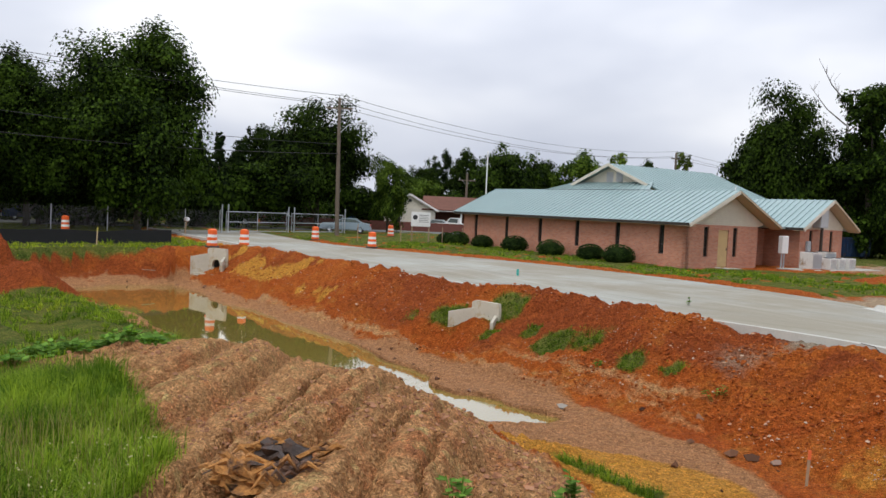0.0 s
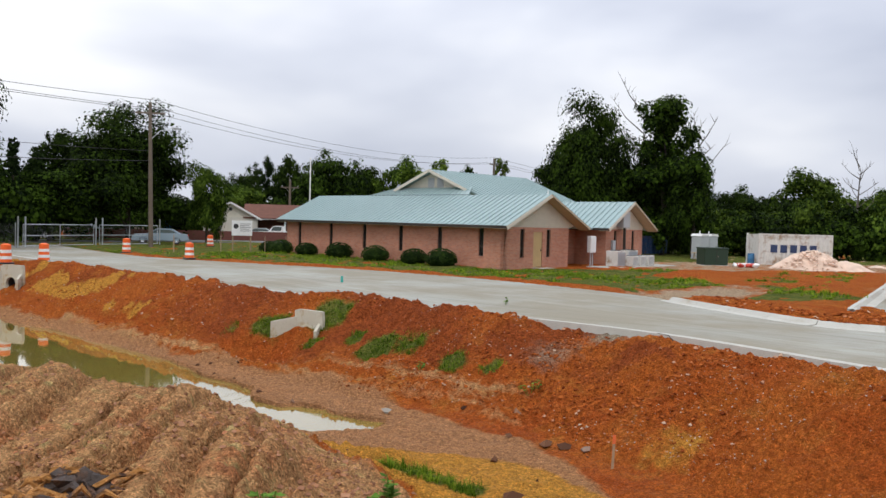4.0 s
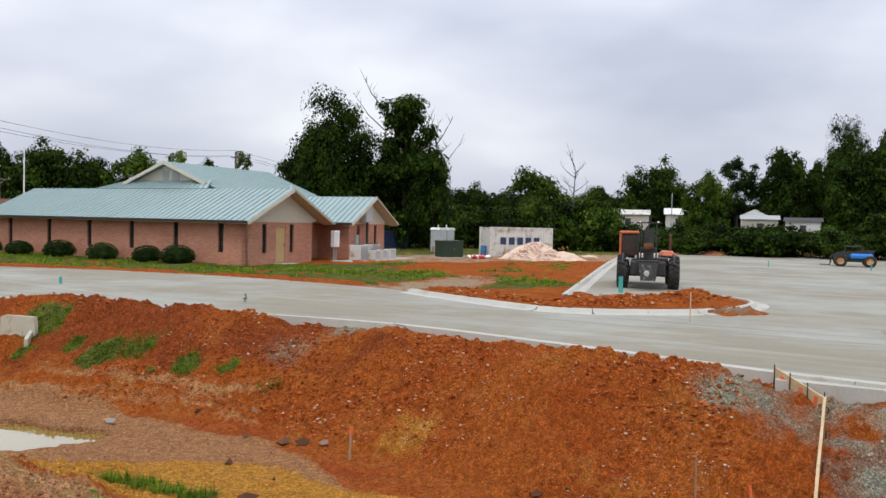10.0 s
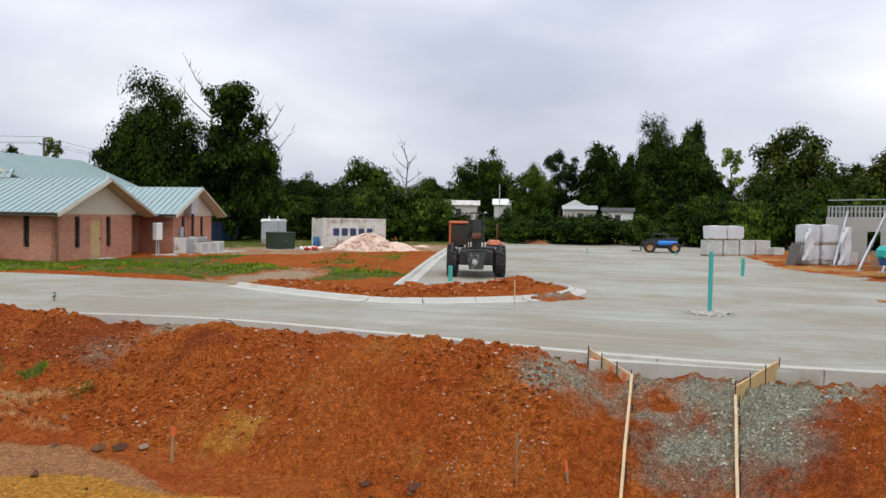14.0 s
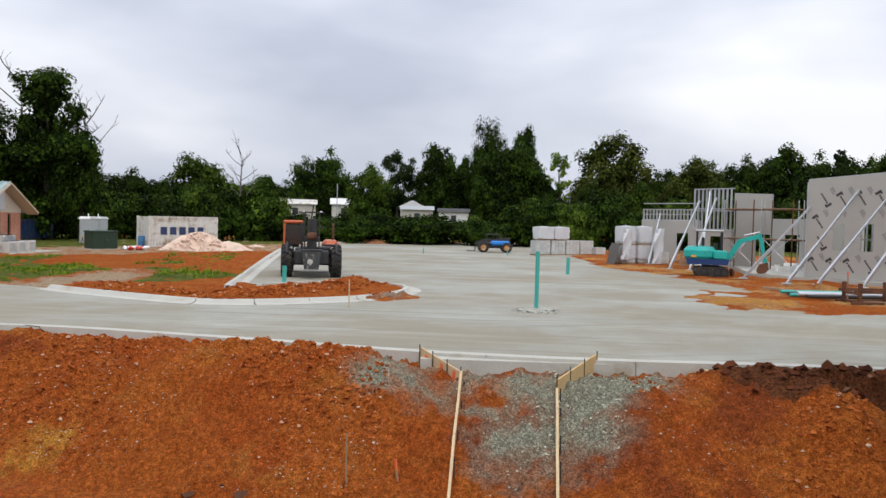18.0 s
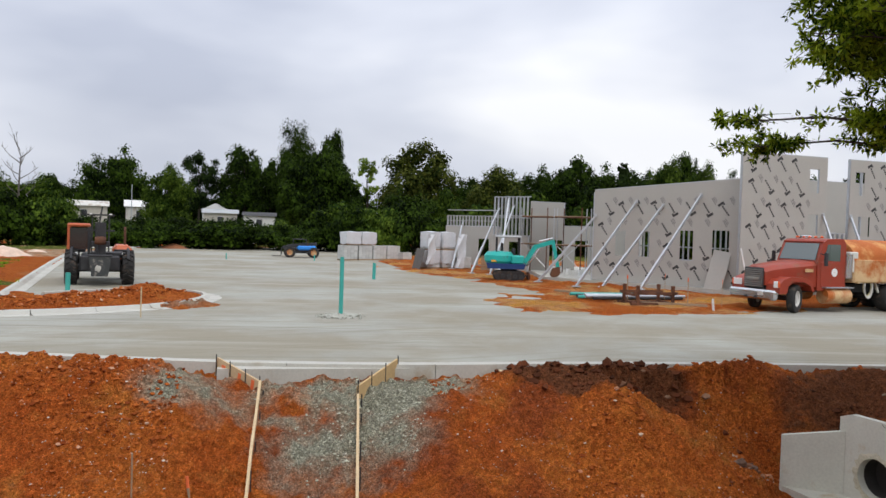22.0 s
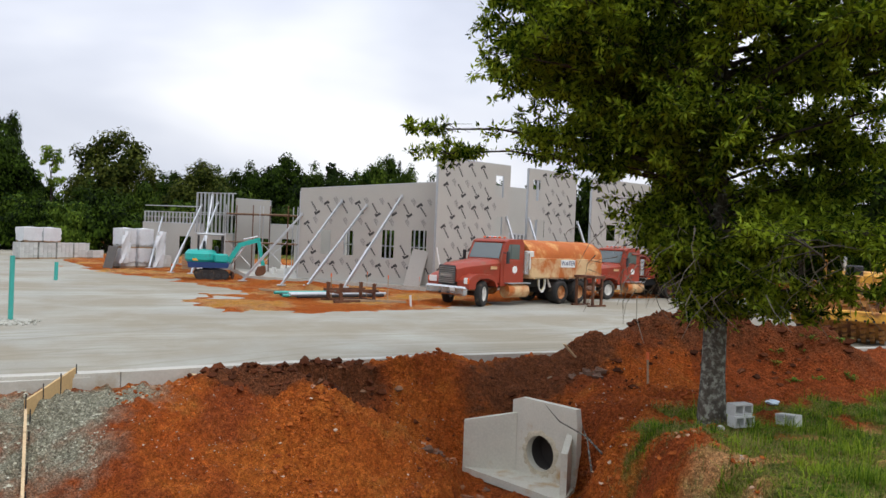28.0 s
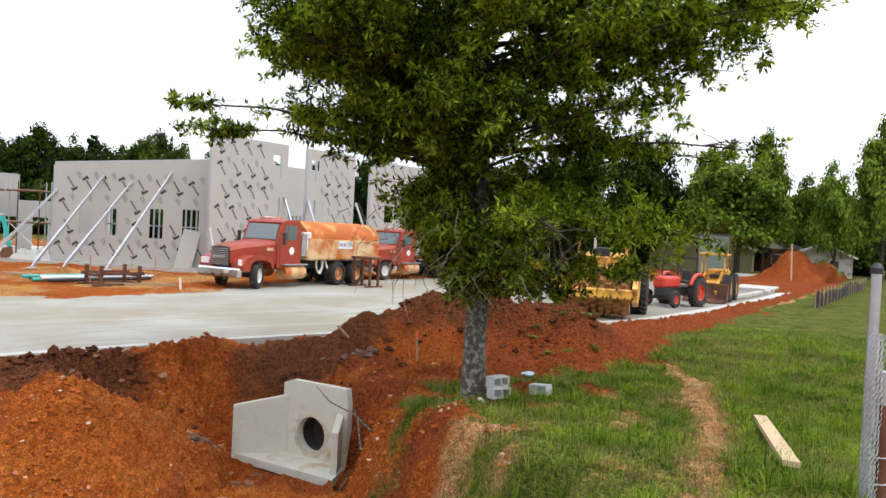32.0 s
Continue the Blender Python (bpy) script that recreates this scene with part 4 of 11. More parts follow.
def masks(x, y, h):
    s, run = line_gap(x, y, EDGE)
    r = np.hypot(x - 0.6, y + 0.4)
    v = 0.643 * x - 0.766 * y
    n = fbm(x * 0.6, y * 0.6, 4, 91)
    front = s > -0.4
    m = {}
    m["turf"] = turf_mask(x, y, s, r, v, h)
    m["tan"] = np.where(front, step(s + 0.5 * n, 9.4, 11.0) * (v < -3.5), 0)
    gap = line_gap(x, y, [(9, 0.5), (12.5, -2.9), (14.5, -5.0), (16.5, -7.4), (18.8, -9.8), (22, -13.3), (30, -21.8)])[0]
    m["tan"] = np.maximum(m["tan"], np.where(front & (y < -2), step(gap, 0.8, 2.0) * 0.85, 0))
    terrace = np.exp(-((s - 4.0) / 0.75) ** 2) * (0.42 + 0.75 * fbm(run * 0.22, s * 2.6, 4, 97)) * (1 - step(v, -9.5, -8.0)) * (x > -8)
    m["tan"] = np.maximum(m["tan"], np.where(front, np.clip(terrace, 0, 1), 0))
    foot = np.interp(v, [-40, -20, -13, -9, -6.5, -4.5], [4.2, 4.3, 4.7, 5.5, 6.0, 6.4]) + 0.35 * n
    lip = np.interp(v, [-12, -10, -8, -7, -5], [9.4, 7.9, 6.9, 6.6, 6.1]) + 0.3 * n
    m["mud"] = np.where(front, (1 - step(h + 0.14 * n, -1.60, -1.30)) * (v < -4.5) * step(s, foot - 0.5, foot + 0.3), 0)
    m["wet"] = np.where(front & (y > 8), 1 - step(h, -1.8, -1.55), 0)
    m["ochre"] = np.where(front, step(s, lip - 0.2, lip + 0.2) * (1 - step(s + 0.5 * n, 9.4, 10.2)) * (v > -11.5) * (y > 5), 0)
    m["ochre"] = np.maximum(m["ochre"], np.where(front, 0.5 * np.exp(-(((x - 7.6) / 1.0) ** 2 + ((y - 13.2) / 1.1) ** 2)) * (0.7 + 0.7 * n), 0))
    m["ochre"] = np.maximum(m["ochre"], np.where(front & (y > 30) & (s < 3), step(n, 0.1, 0.6), 0))
    m["ochre"] = np.maximum(m["ochre"], np.where(~front & (x > 28) & (y < 34) & (y > -12), 0.24 + 0.35 * n, 0))
    m["tan"] = np.maximum(m["tan"], np.where(~front & (x > 27) & (y < 34) & (y > -12), 0.42 + 0.5 * n, 0))
    red = np.exp(-(((x - 4.5) / 3.8) ** 2 + ((y - 23.2) / 4.0) ** 2)) + np.exp(-(((x + 1) / 4) ** 2 + ((y - 29.5) / 3.6) ** 2))
    red = np.maximum(red, (0.5 + 0.75 * n) * (1 - step(s, 2.0, 3.2)) * (y > 14) * (x < 9))
    right = step(6.8 + 0.8 * n - y, -0.6, 0.6) * (0.34 + 0.35 * n) * (x > 10)
    m["red"] = np.where(front, np.clip(red * 0.85 * (s < 3.6) + right + 0.25 * n, 0, 1), 0)
    m["red"] = np.maximum(m["red"], np.where((y < -24) | front & (x < -13) & (s > 4.5), 0.75 + 0.3 * n, 0))
    m["tan"] = np.where(front & (x < -13) & (s > 8), 0, m["tan"])
    m["red"] = np.maximum(m["red"], np.where(front & (y < -6), 0.8, 0)) * (1 - m["tan"] * (y < -2) * (x > 6))
    dk = ridge(x, y, (15.7, 3.5), (17.0, 1.7), 1.0, 0.85) + ridge(x, y, (15.9, 2.2), (15.2, 2.6), 0.8, 0.5) + ridge(x, y, (19.0, -2.4), (21.2, -6.0), 1.0, 1.5) * 0.62
    dk = dk + ridge(x, y, (17.8, -1.0), (19, -3.0), 0.5, 0.8)
    dk = dk + ridge(x, y, (20.8, -7.2), (19.6, -9.6), 0.6, 1.5)
    m["dark"] = np.where(front, np.clip(dk, 0, 1), 0)
    across = (x - 14.2) * 0.57 - (y - 7.9) * 0.82
    n = fbm(x * 1.9, y * 1.9, 4, 93)
    gv = np.exp(-((across - 2.0) / 1.05) ** 4) * step(s, 0.1, 0.4) * (1 - step(s + 0.5 * n, 1.0, 1.9)) * (1.0 + 0.6 * n)
    gv = gv + np.exp(-((across - 1.45) / 0.55) ** 2) * step(s, 0.8, 1.4) * (1 - step(s + 0.6 * n, 2.6, 3.6)) * (0.95 + 0.6 * n)
    gv = gv + np.exp(-((across + 1.55) / 0.55) ** 2) * step(s, 0.3, 0.8) * (1 - step(s + 0.6 * n, 1.8, 3.0)) * (0.72 + 0.7 * n)
    gv = gv + np.exp(-(((x - 11.25) / 0.5) ** 2 + ((y - 8.7) / 0.6) ** 2)) * (0.7 + 0.7 * n)
    gv = gv + np.exp(-(across / 0.95) ** 4) * step(s, 0.1, 0.5) * (1 - step(s + 0.7 * n, 2.7, 4.4)) * (0.70 + 0.65 * n)
    gv = gv + np.exp(-(((x - 9.0) / 0.8) ** 2 + ((y - 18.9) / 0.8) ** 2)) * 0.8 + np.exp(-(((x - 7.1) / 0.6) ** 2 + ((y - 18.6) / 0.6) ** 2)) * 0.55
    m["gravel"] = np.where(front, np.clip(gv, 0, 1), np.clip(np.exp(-(((x - 21.9) / 1.0) ** 2 + ((y - 17.5) / 0.6) ** 2)), 0, 1) * 0.75)
    yard = step(x + 0.5 * y, 47, 51) * (y > 47) * (y < 75) * (x < 60) * 0.6
    basin = basin_at(x, y)
    m["sand"] = np.where(front, 0, np.clip(basin * 1.1 + yard + 0.2 * n, 0, 1))
    return m


def build_ground():
    """One sheet, fine near the ditch and coarse far off, out to the horizon."""
    look_az = np.arange(-38.0, 138.01, 0.125)
    rest = np.arange(141.0, 318.0, 3.0)
    az = np.radians(np.concatenate([look_az, rest]))
    rr = [3.0]
    while rr[-1] < 95:
        rr.append(rr[-1] * (1.02 if rr[-1] < 6 else 1.0062 if rr[-1] < 27 else 1.013))
    while rr[-1] < 4000:
        rr.append(rr[-1] * 1.22)
    rr = np.array(rr)
    A, B = np.meshgrid(az, rr)
    x, y = 0.6 + B * np.sin(A), -0.4 + B * np.cos(A)
    h = ground(x, y)
    h = np.where(B > 130, h * 0 + 0.0, h)
    mk = masks(x, y, h)
    nr, na = x.shape
    co = np.stack([x.ravel(), y.ravel(), h.ravel()], 1)
    co = np.concatenate([co, [[0.6, -0.4, 1.0]]])
    i = np.arange(nr - 1)[:, None] * na + np.arange(na)[None, :]
    j = np.arange(nr - 1)[:, None] * na + (np.arange(na)[None, :] + 1) % na
    quads = np.stack([i, i + na, j + na, j], -1).reshape(-1, 4)
    tris = np.stack([np.full(na, nr * na), np.arange(na), (np.arange(na) + 1) % na], -1)
    me = bpy.data.meshes.new("ground")
    me.vertices.add(len(co))
    me.vertices.foreach_set("co", co.ravel())
    loops = np.concatenate([quads.ravel(), tris.ravel()])
    me.loops.add(len(loops))
    me.loops.foreach_set("vertex_index", loops)
    me.polygons.add(len(quads) + len(tris))
    me.polygons.foreach_set("loop_start", np.concatenate([np.arange(len(quads)) * 4, len(quads) * 4 + np.arange(len(tris)) * 3]))
    me.update(calc_edges=True)
    me.polygons.foreach_set("use_smooth", np.ones(len(me.polygons), bool))
    for name, val in mk.items():
        layer = me.attributes.new(name, 'FLOAT', 'POINT')
        layer.data.foreach_set("value", np.concatenate([val.ravel(), [0.0]]).astype(np.float32))
    me.materials.append(SOIL)
    me.update()
    return tagged(new("ground", me), "orange clay ground with a ditch, spoil heaps and grass", "ground", kind="structure")


build_ground()


def gz(x, y):
    return float(ground(np.array([x]), np.array([y]))[0])


# the road and lot of rolled stone base
g = Geo()
g.add([(x, y, 0.0) for x, y in SLAB] + [(x, y, -0.12) for x, y in SLAB], [tuple(range(len(SLAB)))[::-1]])
single("road", g, ROADBASE, "pale grey road and lot of rolled crushed stone", "road", kind="structure", smooth=0)

# street beyond the gate
g = Geo()
g.box(-120, 0, -0.05, 120, 7.5, 0.06, m=pose(-22, 74, 0, 0, 0, 32))
single("street", g, material("asphalt", (0.17, 0.17, 0.165), 0.9, var=0.15), "grey asphalt street beyond the site gate", "road", kind="structure")


def sweep(line, profile):
    """A profile of (right, up) carried along a line on the ground."""
    g = Geo()
    v, f = [], []
    n = len(profile)
    for i, p in enumerate(line):
        a, b = line[max(i - 1, 0)], line[min(i + 1, len(line) - 1)]
        dx, dy = b[0] - a[0], b[1] - a[1]
        ln = math.hypot(dx, dy)
        for o, z in profile:
            v.append((p[0] + dy / ln * o, p[1] - dx / ln * o, z))
    for i in range(len(line) - 1):
        for k in range(n):
            a, b = i * n + k, i * n + (k + 1) % n
            f.append((a, a + n, b + n, b))
    f += [tuple(range(n)), tuple(range(len(v) - n, len(v)))[::-1]]
    return g.add(v, f)


def along(line, a, b, gap=0.6):
    """The stretch of a line between two lengths."""
    runs = [0.0]
    for p, q in zip(line, line[1:]):
        runs.append(runs[-1] + math.hypot(q[0] - p[0], q[1] - p[1]))
    d = np.linspace(a, b, max(2, int((b - a) / gap) + 1))
    return list(zip(np.interp(d, runs, [p[0] for p in line]).tolist(), np.interp(d, runs, [p[1] for p in line]).tolist()))


def length(line):
    return sum(math.hypot(q[0] - p[0], q[1] - p[1]) for p, q in zip(line, line[1:]))


def kerb(name, line, profile, label, pieces):
    """A cast kerb in lengths, with open joints between."""
    k = thing(name, label, "kerb", Matrix(), kind="structure")
    total = length(line)
    for i in range(pieces):
        a, b = total * i / pieces + 0.006, total * (i + 1) / pieces - 0.006
        seg = along(line, a, b)
        if len(seg) > 1:
            part("kerb_length", sweep(seg, profile), CONCRETE, k, smooth=25)
    return k


NEAR_KERB = [(-0.62, 0.012), (-0.12, 0.03), (-0.04, 0.09), (0.10, 0.085), (0.12, -0.28), (-0.62, -0.2)]
kerb("kerb_near", EDGE, NEAR_KERB, "new pale concrete kerb along the road beside the ditch", 42)
kerb("kerb_far", FAR[22:] + ISLE[1:], [(0.55, 0.012), (0.15, 0.03), (0.03, 0.14), (-0.12, 0.14), (-0.14, -0.1), (0.55, -0.1)], "new pale concrete kerb round the lawn and island", 14)
kerb("kerb_lot", smooth_line([(20.0, 23.6), (22.3, 26.0), (50, 52.9), (62, 60.4), (90, 50.5), (104, 44)], 6), [(0.5, 0.012), (0.15, 0.03), (0.03, 0.15), (-0.13, 0.15), (-0.15, -0.1), (0.5, -0.1)], "new pale concrete kerb edging the parking lot", 34)

# ---- the brick hall across the road ----
def brick_hall():
    hall = thing("brick_hall", "low pink-painted brick hall with a sage green metal roof", "building", at(13.65, 45.0, 0.0, 33.5))
    t, top = 0.25, 2.58

    def wall(name, m, run, openings):
        """A wall along local x with openings (start, end, bottom, head)."""
        x = 0.0
        w = part(name, Geo().box(0, 0, -0.3, run, t, 0.02, m=m), BRICK, hall)
        for a, b, lo, hi in sorted(openings):
            part("wall_pier", Geo().box(x, 0, 0.02, a, t, top, m=m), BRICK, w)
            if lo > 0.02:
                part("wall_below_window", Geo().box(a, 0, 0.02, b, t, lo, m=m), BRICK, w)
            if hi < top:
                part("wall_above_window", Geo().box(a, 0, hi, b, t, top, m=m), BRICK, w)
            x = b
        part("wall_pier", Geo().box(x, 0, 0.02, run, t, top, m=m), BRICK, w)
        return w

    def window(m, a, b, lo, hi):
        w = part("window", Geo().box(a, 0.13, lo, b, 0.15, hi, m=m), WINDARK, hall)
        fr = Geo()
        for p in ((a, 0.08, lo, a + 0.04, 0.18, hi), (b - 0.04, 0.08, lo, b, 0.18, hi), (a, 0.08, hi - 0.05, b, 0.18, hi), (a, 0.08, lo, b, 0.18, lo + 0.05), (a, 0.09, lo + (hi - lo) * 0.3, b, 0.17, lo + (hi - lo) * 0.3 + 0.04)):
            fr.box(*p, m=m)
        part("window_frame", fr, BRONZE, w)
        part("sill", Geo().box(a - 0.03, -0.04, lo - 0.07, b + 0.03, 0.12, lo, 0.01, m=m), BRICK, w)

    long_m = pose(0, 22.4, 0, 0, 0, -90)
    long_open = [(22.4 - y - 0.2, 22.4 - y + 0.2, 0.75, top) for y in (20.7, 16.75, 12.9, 9.1, 5.4, 1.85)]
    wall("long_wall", long_m, 22.4, long_open)
    for o in long_open:
        window(long_m, *o)
    gable_open = [(1.5, 1.9, 0.72, 2.47), (2.8, 3.72, 0.1, 2.3), (4.15, 4.55, 0.72, 2.47)]
    one = Matrix()
    wall("gable_wall", one, 6.5, gable_open)
    window(one, *gable_open[0])
    window(one, *gable_open[2])
    door = part("door", Geo().box(2.8, 0.05, 0.12, 3.72, 0.1, 2.3, 0.01), PLY, hall, "plywood sheet closing a doorway")
    part("handle", Geo().box(3.6, 0.01, 1.1, 3.64, 0.05, 1.25), STEEL_DARK, door)
    part("step", Geo().box(2.6, -0.9, -0.1, 4.0, 0.02, 0.09, 0.02), CONCRETE, hall)
    # recessed entry between the two gables
    rec = pose(6.5, 2.6, 0)
    rec_open = [(0.25, 1.05, 0.05, 2.2), (1.35, 2.3, 0.05, 2.2)]
    wall("entry_wall", rec, 4.4, rec_open)
    for a, b, lo, hi in rec_open:
        part("entry_door", Geo().box(a, 0.1, lo, b, 0.16, hi, m=rec), material("weathered_tan_door", (0.26, 0.2, 0.16), 0.7), hall)
    part("entry_side_wall", Geo().box(6.25, 0.25, -0.3, 6.5, 2.6, top), BRICK, hall)
    part("entry_side_wall", Geo().box(10.9, 0.25, -0.3, 11.15, 2.6, top), BRICK, hall)
    wing = pose(10.9, 0, 0)
    wing_open = [(1.05, 1.4, 0.7, 2.5), (3.4, 3.75, 0.7, 2.5)]
    wall("wing_wall", wing, 4.85, wing_open)
    for o in wing_open:
        window(wing, *o)
    part("end_wall", Geo().box(15.5, 0.25, -0.3, 15.75, 14, top), BRICK, hall)
    part("back_wall", Geo().box(0.25, 22.15, -0.3, 16.0, 22.4, top), BRICK, hall)
    part("floor", Geo().box(0.25, 0.25, -0.2, 15.7, 22.1, -0.1), CONCRETE, hall)

    def slope(name, a, b, c, d, seam=0.45, label=""):
        """A roof plane a-b along the eave, d-c along the ridge, with standing seams running up it."""
        a, b, c, d = map(Vector, (a, b, c, d))
        nrm = (b - a).cross(d - a).normalized()
        nrm = nrm if nrm.z > 0 else -nrm
        g = Geo()
        lo = [p - nrm * 0.09 for p in (a, b, c, d)]
        g.add([a, b, c, d] + lo, [(0, 1, 2, 3), (7, 6, 5, 4), (0, 4, 5, 1), (1, 5, 6, 2), (2, 6, 7, 3), (3, 7, 4, 0)])
        plane = part(name, g, ROOF, hall, label)
        n = int(max((b - a).length, (c - d).length) / seam)
        for i in range(n + 1):
            f = i / n
            p, q = a.lerp(b, f), d.lerp(c, f)
            part("seam", Geo().bar(p + nrm * 0.025, q + nrm * 0.025, 0.035, 0.05), ROOF, plane, smooth=0)
        part("drip_edge", Geo().bar(a - nrm * 0.05, b - nrm * 0.05, 0.05, 0.16), BRONZE, plane)
        return plane

    e, r = 2.62, 4.66
    slope("roof_plane", (-0.65, 23.0, e), (-0.65, -0.7, e), (3.6, -0.7, r), (3.6, 23.0, r))
    slope("roof_plane", (3.6, 16.6, r), (3.6, 6.3, r), (4.95, 7.2, 5.30), (4.95, 14.7, 5.30))
    slope("roof_plane", (7.85, -0.7, e), (7.85, 23.0, e), (3.6, 23.0, r), (3.6, -0.7, r))
    slope("roof_plane", (10.2, 14, e - 0.0), (10.2, -0.7, e), (13.4, -0.7, 4.55), (13.4, 14, 4.55))
    slope("roof_plane", (16.65, -0.7, e), (16.65, 14, e), (13.4, 14, 4.55), (13.4, -0.7, 4.55))
    slope("upper_roof_plane", (4.4, 1.5, 2.9), (15.6, 1.5, 2.9), (15.6, 11, 6.58), (4.4, 11, 6.58))
    slope("upper_roof_plane", (15.6, 20.5, 2.9), (4.4, 20.5, 2.9), (4.4, 11, 6.58), (15.6, 11, 6.58))
    part("valley_roof", Geo().box(7.7, 0.6, 2.52, 10.4, 9, 2.62), ROOF, hall)
    # gable faces, fascias and soffits
    part("gable_siding", Geo().prism([(-0.05, 2.58), (6.55, 2.58), (7.1, 2.72), (3.6, 4.52), (0.05, 2.8)], 0.02, 0.2), SIDING, hall, "cream lap siding in the gable", smooth=0)
    part("gable_siding", Geo().prism([(10.85, 2.58), (15.8, 2.58), (15.9, 2.75), (13.4, 4.4), (11.0, 2.75)], 0.02, 0.2), SIDING, hall, smooth=0)
    part("upper_gable_siding", Geo().prism([(7.6, 5.1), (14.4, 5.1), (11, 6.42)], -0.1, 0.1, m=pose(4.95, 0, 0, 0, 0, 90) @ pose(0, 0, 0)), SIDING, hall, smooth=0)
    for y in (10.25, 11.2):
        v = part("louvre", Geo().box(4.82, y - 0.32, 5.28, 4.87, y + 0.32, 6.0, 0.01), PALEGREY, hall, "grey louvred attic vent")
        for i in range(7):
            part("slat", Geo().bar((4.80, y - 0.3, 5.34 + 0.09 * i), (4.80, y + 0.3, 5.34 + 0.09 * i), 0.05, 0.02), PALEGREY, v, smooth=0)

    def rake(a, b, mat=TRIM, deep=0.2):
        part("fascia", Geo().bar(a, b, 0.06, deep), mat, hall)

    for x0, xr, x1, zr in ((-0.65, 3.6, 7.85, r), (10.2, 13.4, 16.65, 4.55)):
        rake((x0, -0.72, e - 0.1), (xr, -0.72, zr - 0.1))
        rake((xr, -0.72, zr - 0.06), (x1, -0.72, e - 0.06), SOFFIT, 0.12)
        part("soffit", Geo().add([(x0, -0.7, e - 0.16), (xr, -0.7, zr - 0.16), (xr, 0.1, zr - 0.16), (x0, 0.1, e - 0.16)], [(0, 1, 2, 3)]).add([(x1, -0.7, e - 0.16), (xr, -0.7, zr - 0.16), (xr, 0.1, zr - 0.16), (x1, 0.1, e - 0.16)], [(3, 2, 1, 0)]), SOFFIT, hall, smooth=0)
    rake((4.38, 7.2, 5.02), (4.38, 11, 6.5))
    rake((4.38, 11, 6.5), (4.38, 14.8, 5.02))
    part("eave_soffit", Geo().box(-0.6, -0.6, 2.46, 0.02, 22.9, 2.52), SOFFIT, hall)
    for p in ((8.5, 5.0, 4.35), (13.2, 6.8, 5.05)):
        part("roof_vent", Geo().tube([p, (p[0], p[1], p[2] + 0.4)], 0.05, 8), WHITE, hall)
    return hall


brick_hall()


def hall_at(x, y, z=0.0, turn=0):
    return at(13.65, 45.0, 0.0, 33.5) @ pose(x, y, z, 0, 0, turn)


def round_shrub(x, y, r, seed):
    """A clipped ball of evergreen leaves."""
    rnd = random.Random(seed)
    g = Geo()
    for i in range(1100):
        z = rnd.uniform(-0.25, 1)
        a = rnd.uniform(0, 2 * math.pi)
        q = math.sqrt(max(0, 1 - z * z)) * rnd.uniform(0.86, 1.03)
        p = Vector((r * q * math.cos(a), r * q * math.sin(a), 0.42 * r + r * 0.72 * z))
        d = Vector((rnd.uniform(-1, 1), rnd.uniform(-1, 1), rnd.uniform(-1, 1))).normalized() * 0.07
        w = d.orthogonal().normalized() * 0.035
        g.add([p - d, p + w, p + d, p - w], [(0, 1, 2, 3)])
    g.blob(0, 0, 0.4 * r, r * 0.88, r * 0.88, 0.6 * r, seed, 0.06, 14, 8)
    ob = single("round_shrub", g, LEAF_SHRUB, "clipped dark green round shrub against the brick wall", "shrub", hall_at(x, y, 0.0), "shrubs along the hall", smooth=0)
    return ob


for i, (yy, rr_) in enumerate(((21.2, 0.95), (17.9, 0.85), (14.0, 1.0), (10.1, 0.95), (6.3, 0.9), (3.9, 1.0), (22.8, 0.8))):
    round_shrub(-1.35, yy, rr_, 300 + i)


def condenser(x, y, w, h, d, label):
    c = thing("condenser_unit", label, "air conditioner", hall_at(x, y, 0.1), "condensers by the hall")
    part("case", Geo().box(0, 0, 0, w, d, h, 0.02), DIRTYWHITE, c)
    part("grille_panel", Geo().box(0.06, -0.006, 0.08, w - 0.06, 0.0, h - 0.1), PALEGREY, c)
    for i in range(int((h - 0.2) / 0.07)):
        part("grille_slat", Geo().box(0.05, -0.03, 0.1 + 0.07 * i, w - 0.05, -0.008, 0.13 + 0.07 * i), PALEGREY if w > 0.8 else DIRTYWHITE, c, smooth=0)
    part("fan_ring", Geo().lathe([(0.3 * w, h + 0.002), (0.38 * w, h + 0.03), (0.4 * w, h + 0.002)], 20, m=pose(w / 2, d / 2, 0)), STEEL_DARK, c)
    return c


part_pad = single("equipment_pad", Geo().box(8.0, -2.4, -0.05, 16.5, -0.4, 0.1, 0.02), CONCRETE, "thin concrete pad under the air conditioners", "slab", hall_at(0, 0))
condenser(9.6, -1.8, 1.0, 1.05, 0.9, "large grey-white condenser unit on a pad")
condenser(11.2, -2.0, 0.75, 0.7, 0.8, "small white condenser unit on a pad")
condenser(12.2, -2.0, 0.75, 0.7, 0.8, "small white condenser unit on a pad")
condenser(13.3, -2.0, 0.8, 0.72, 0.8, "small white condenser unit on a pad")
condenser(12.4, -0.9, 1.3, 1.05, 0.7, "wide grey condenser unit behind the small ones")

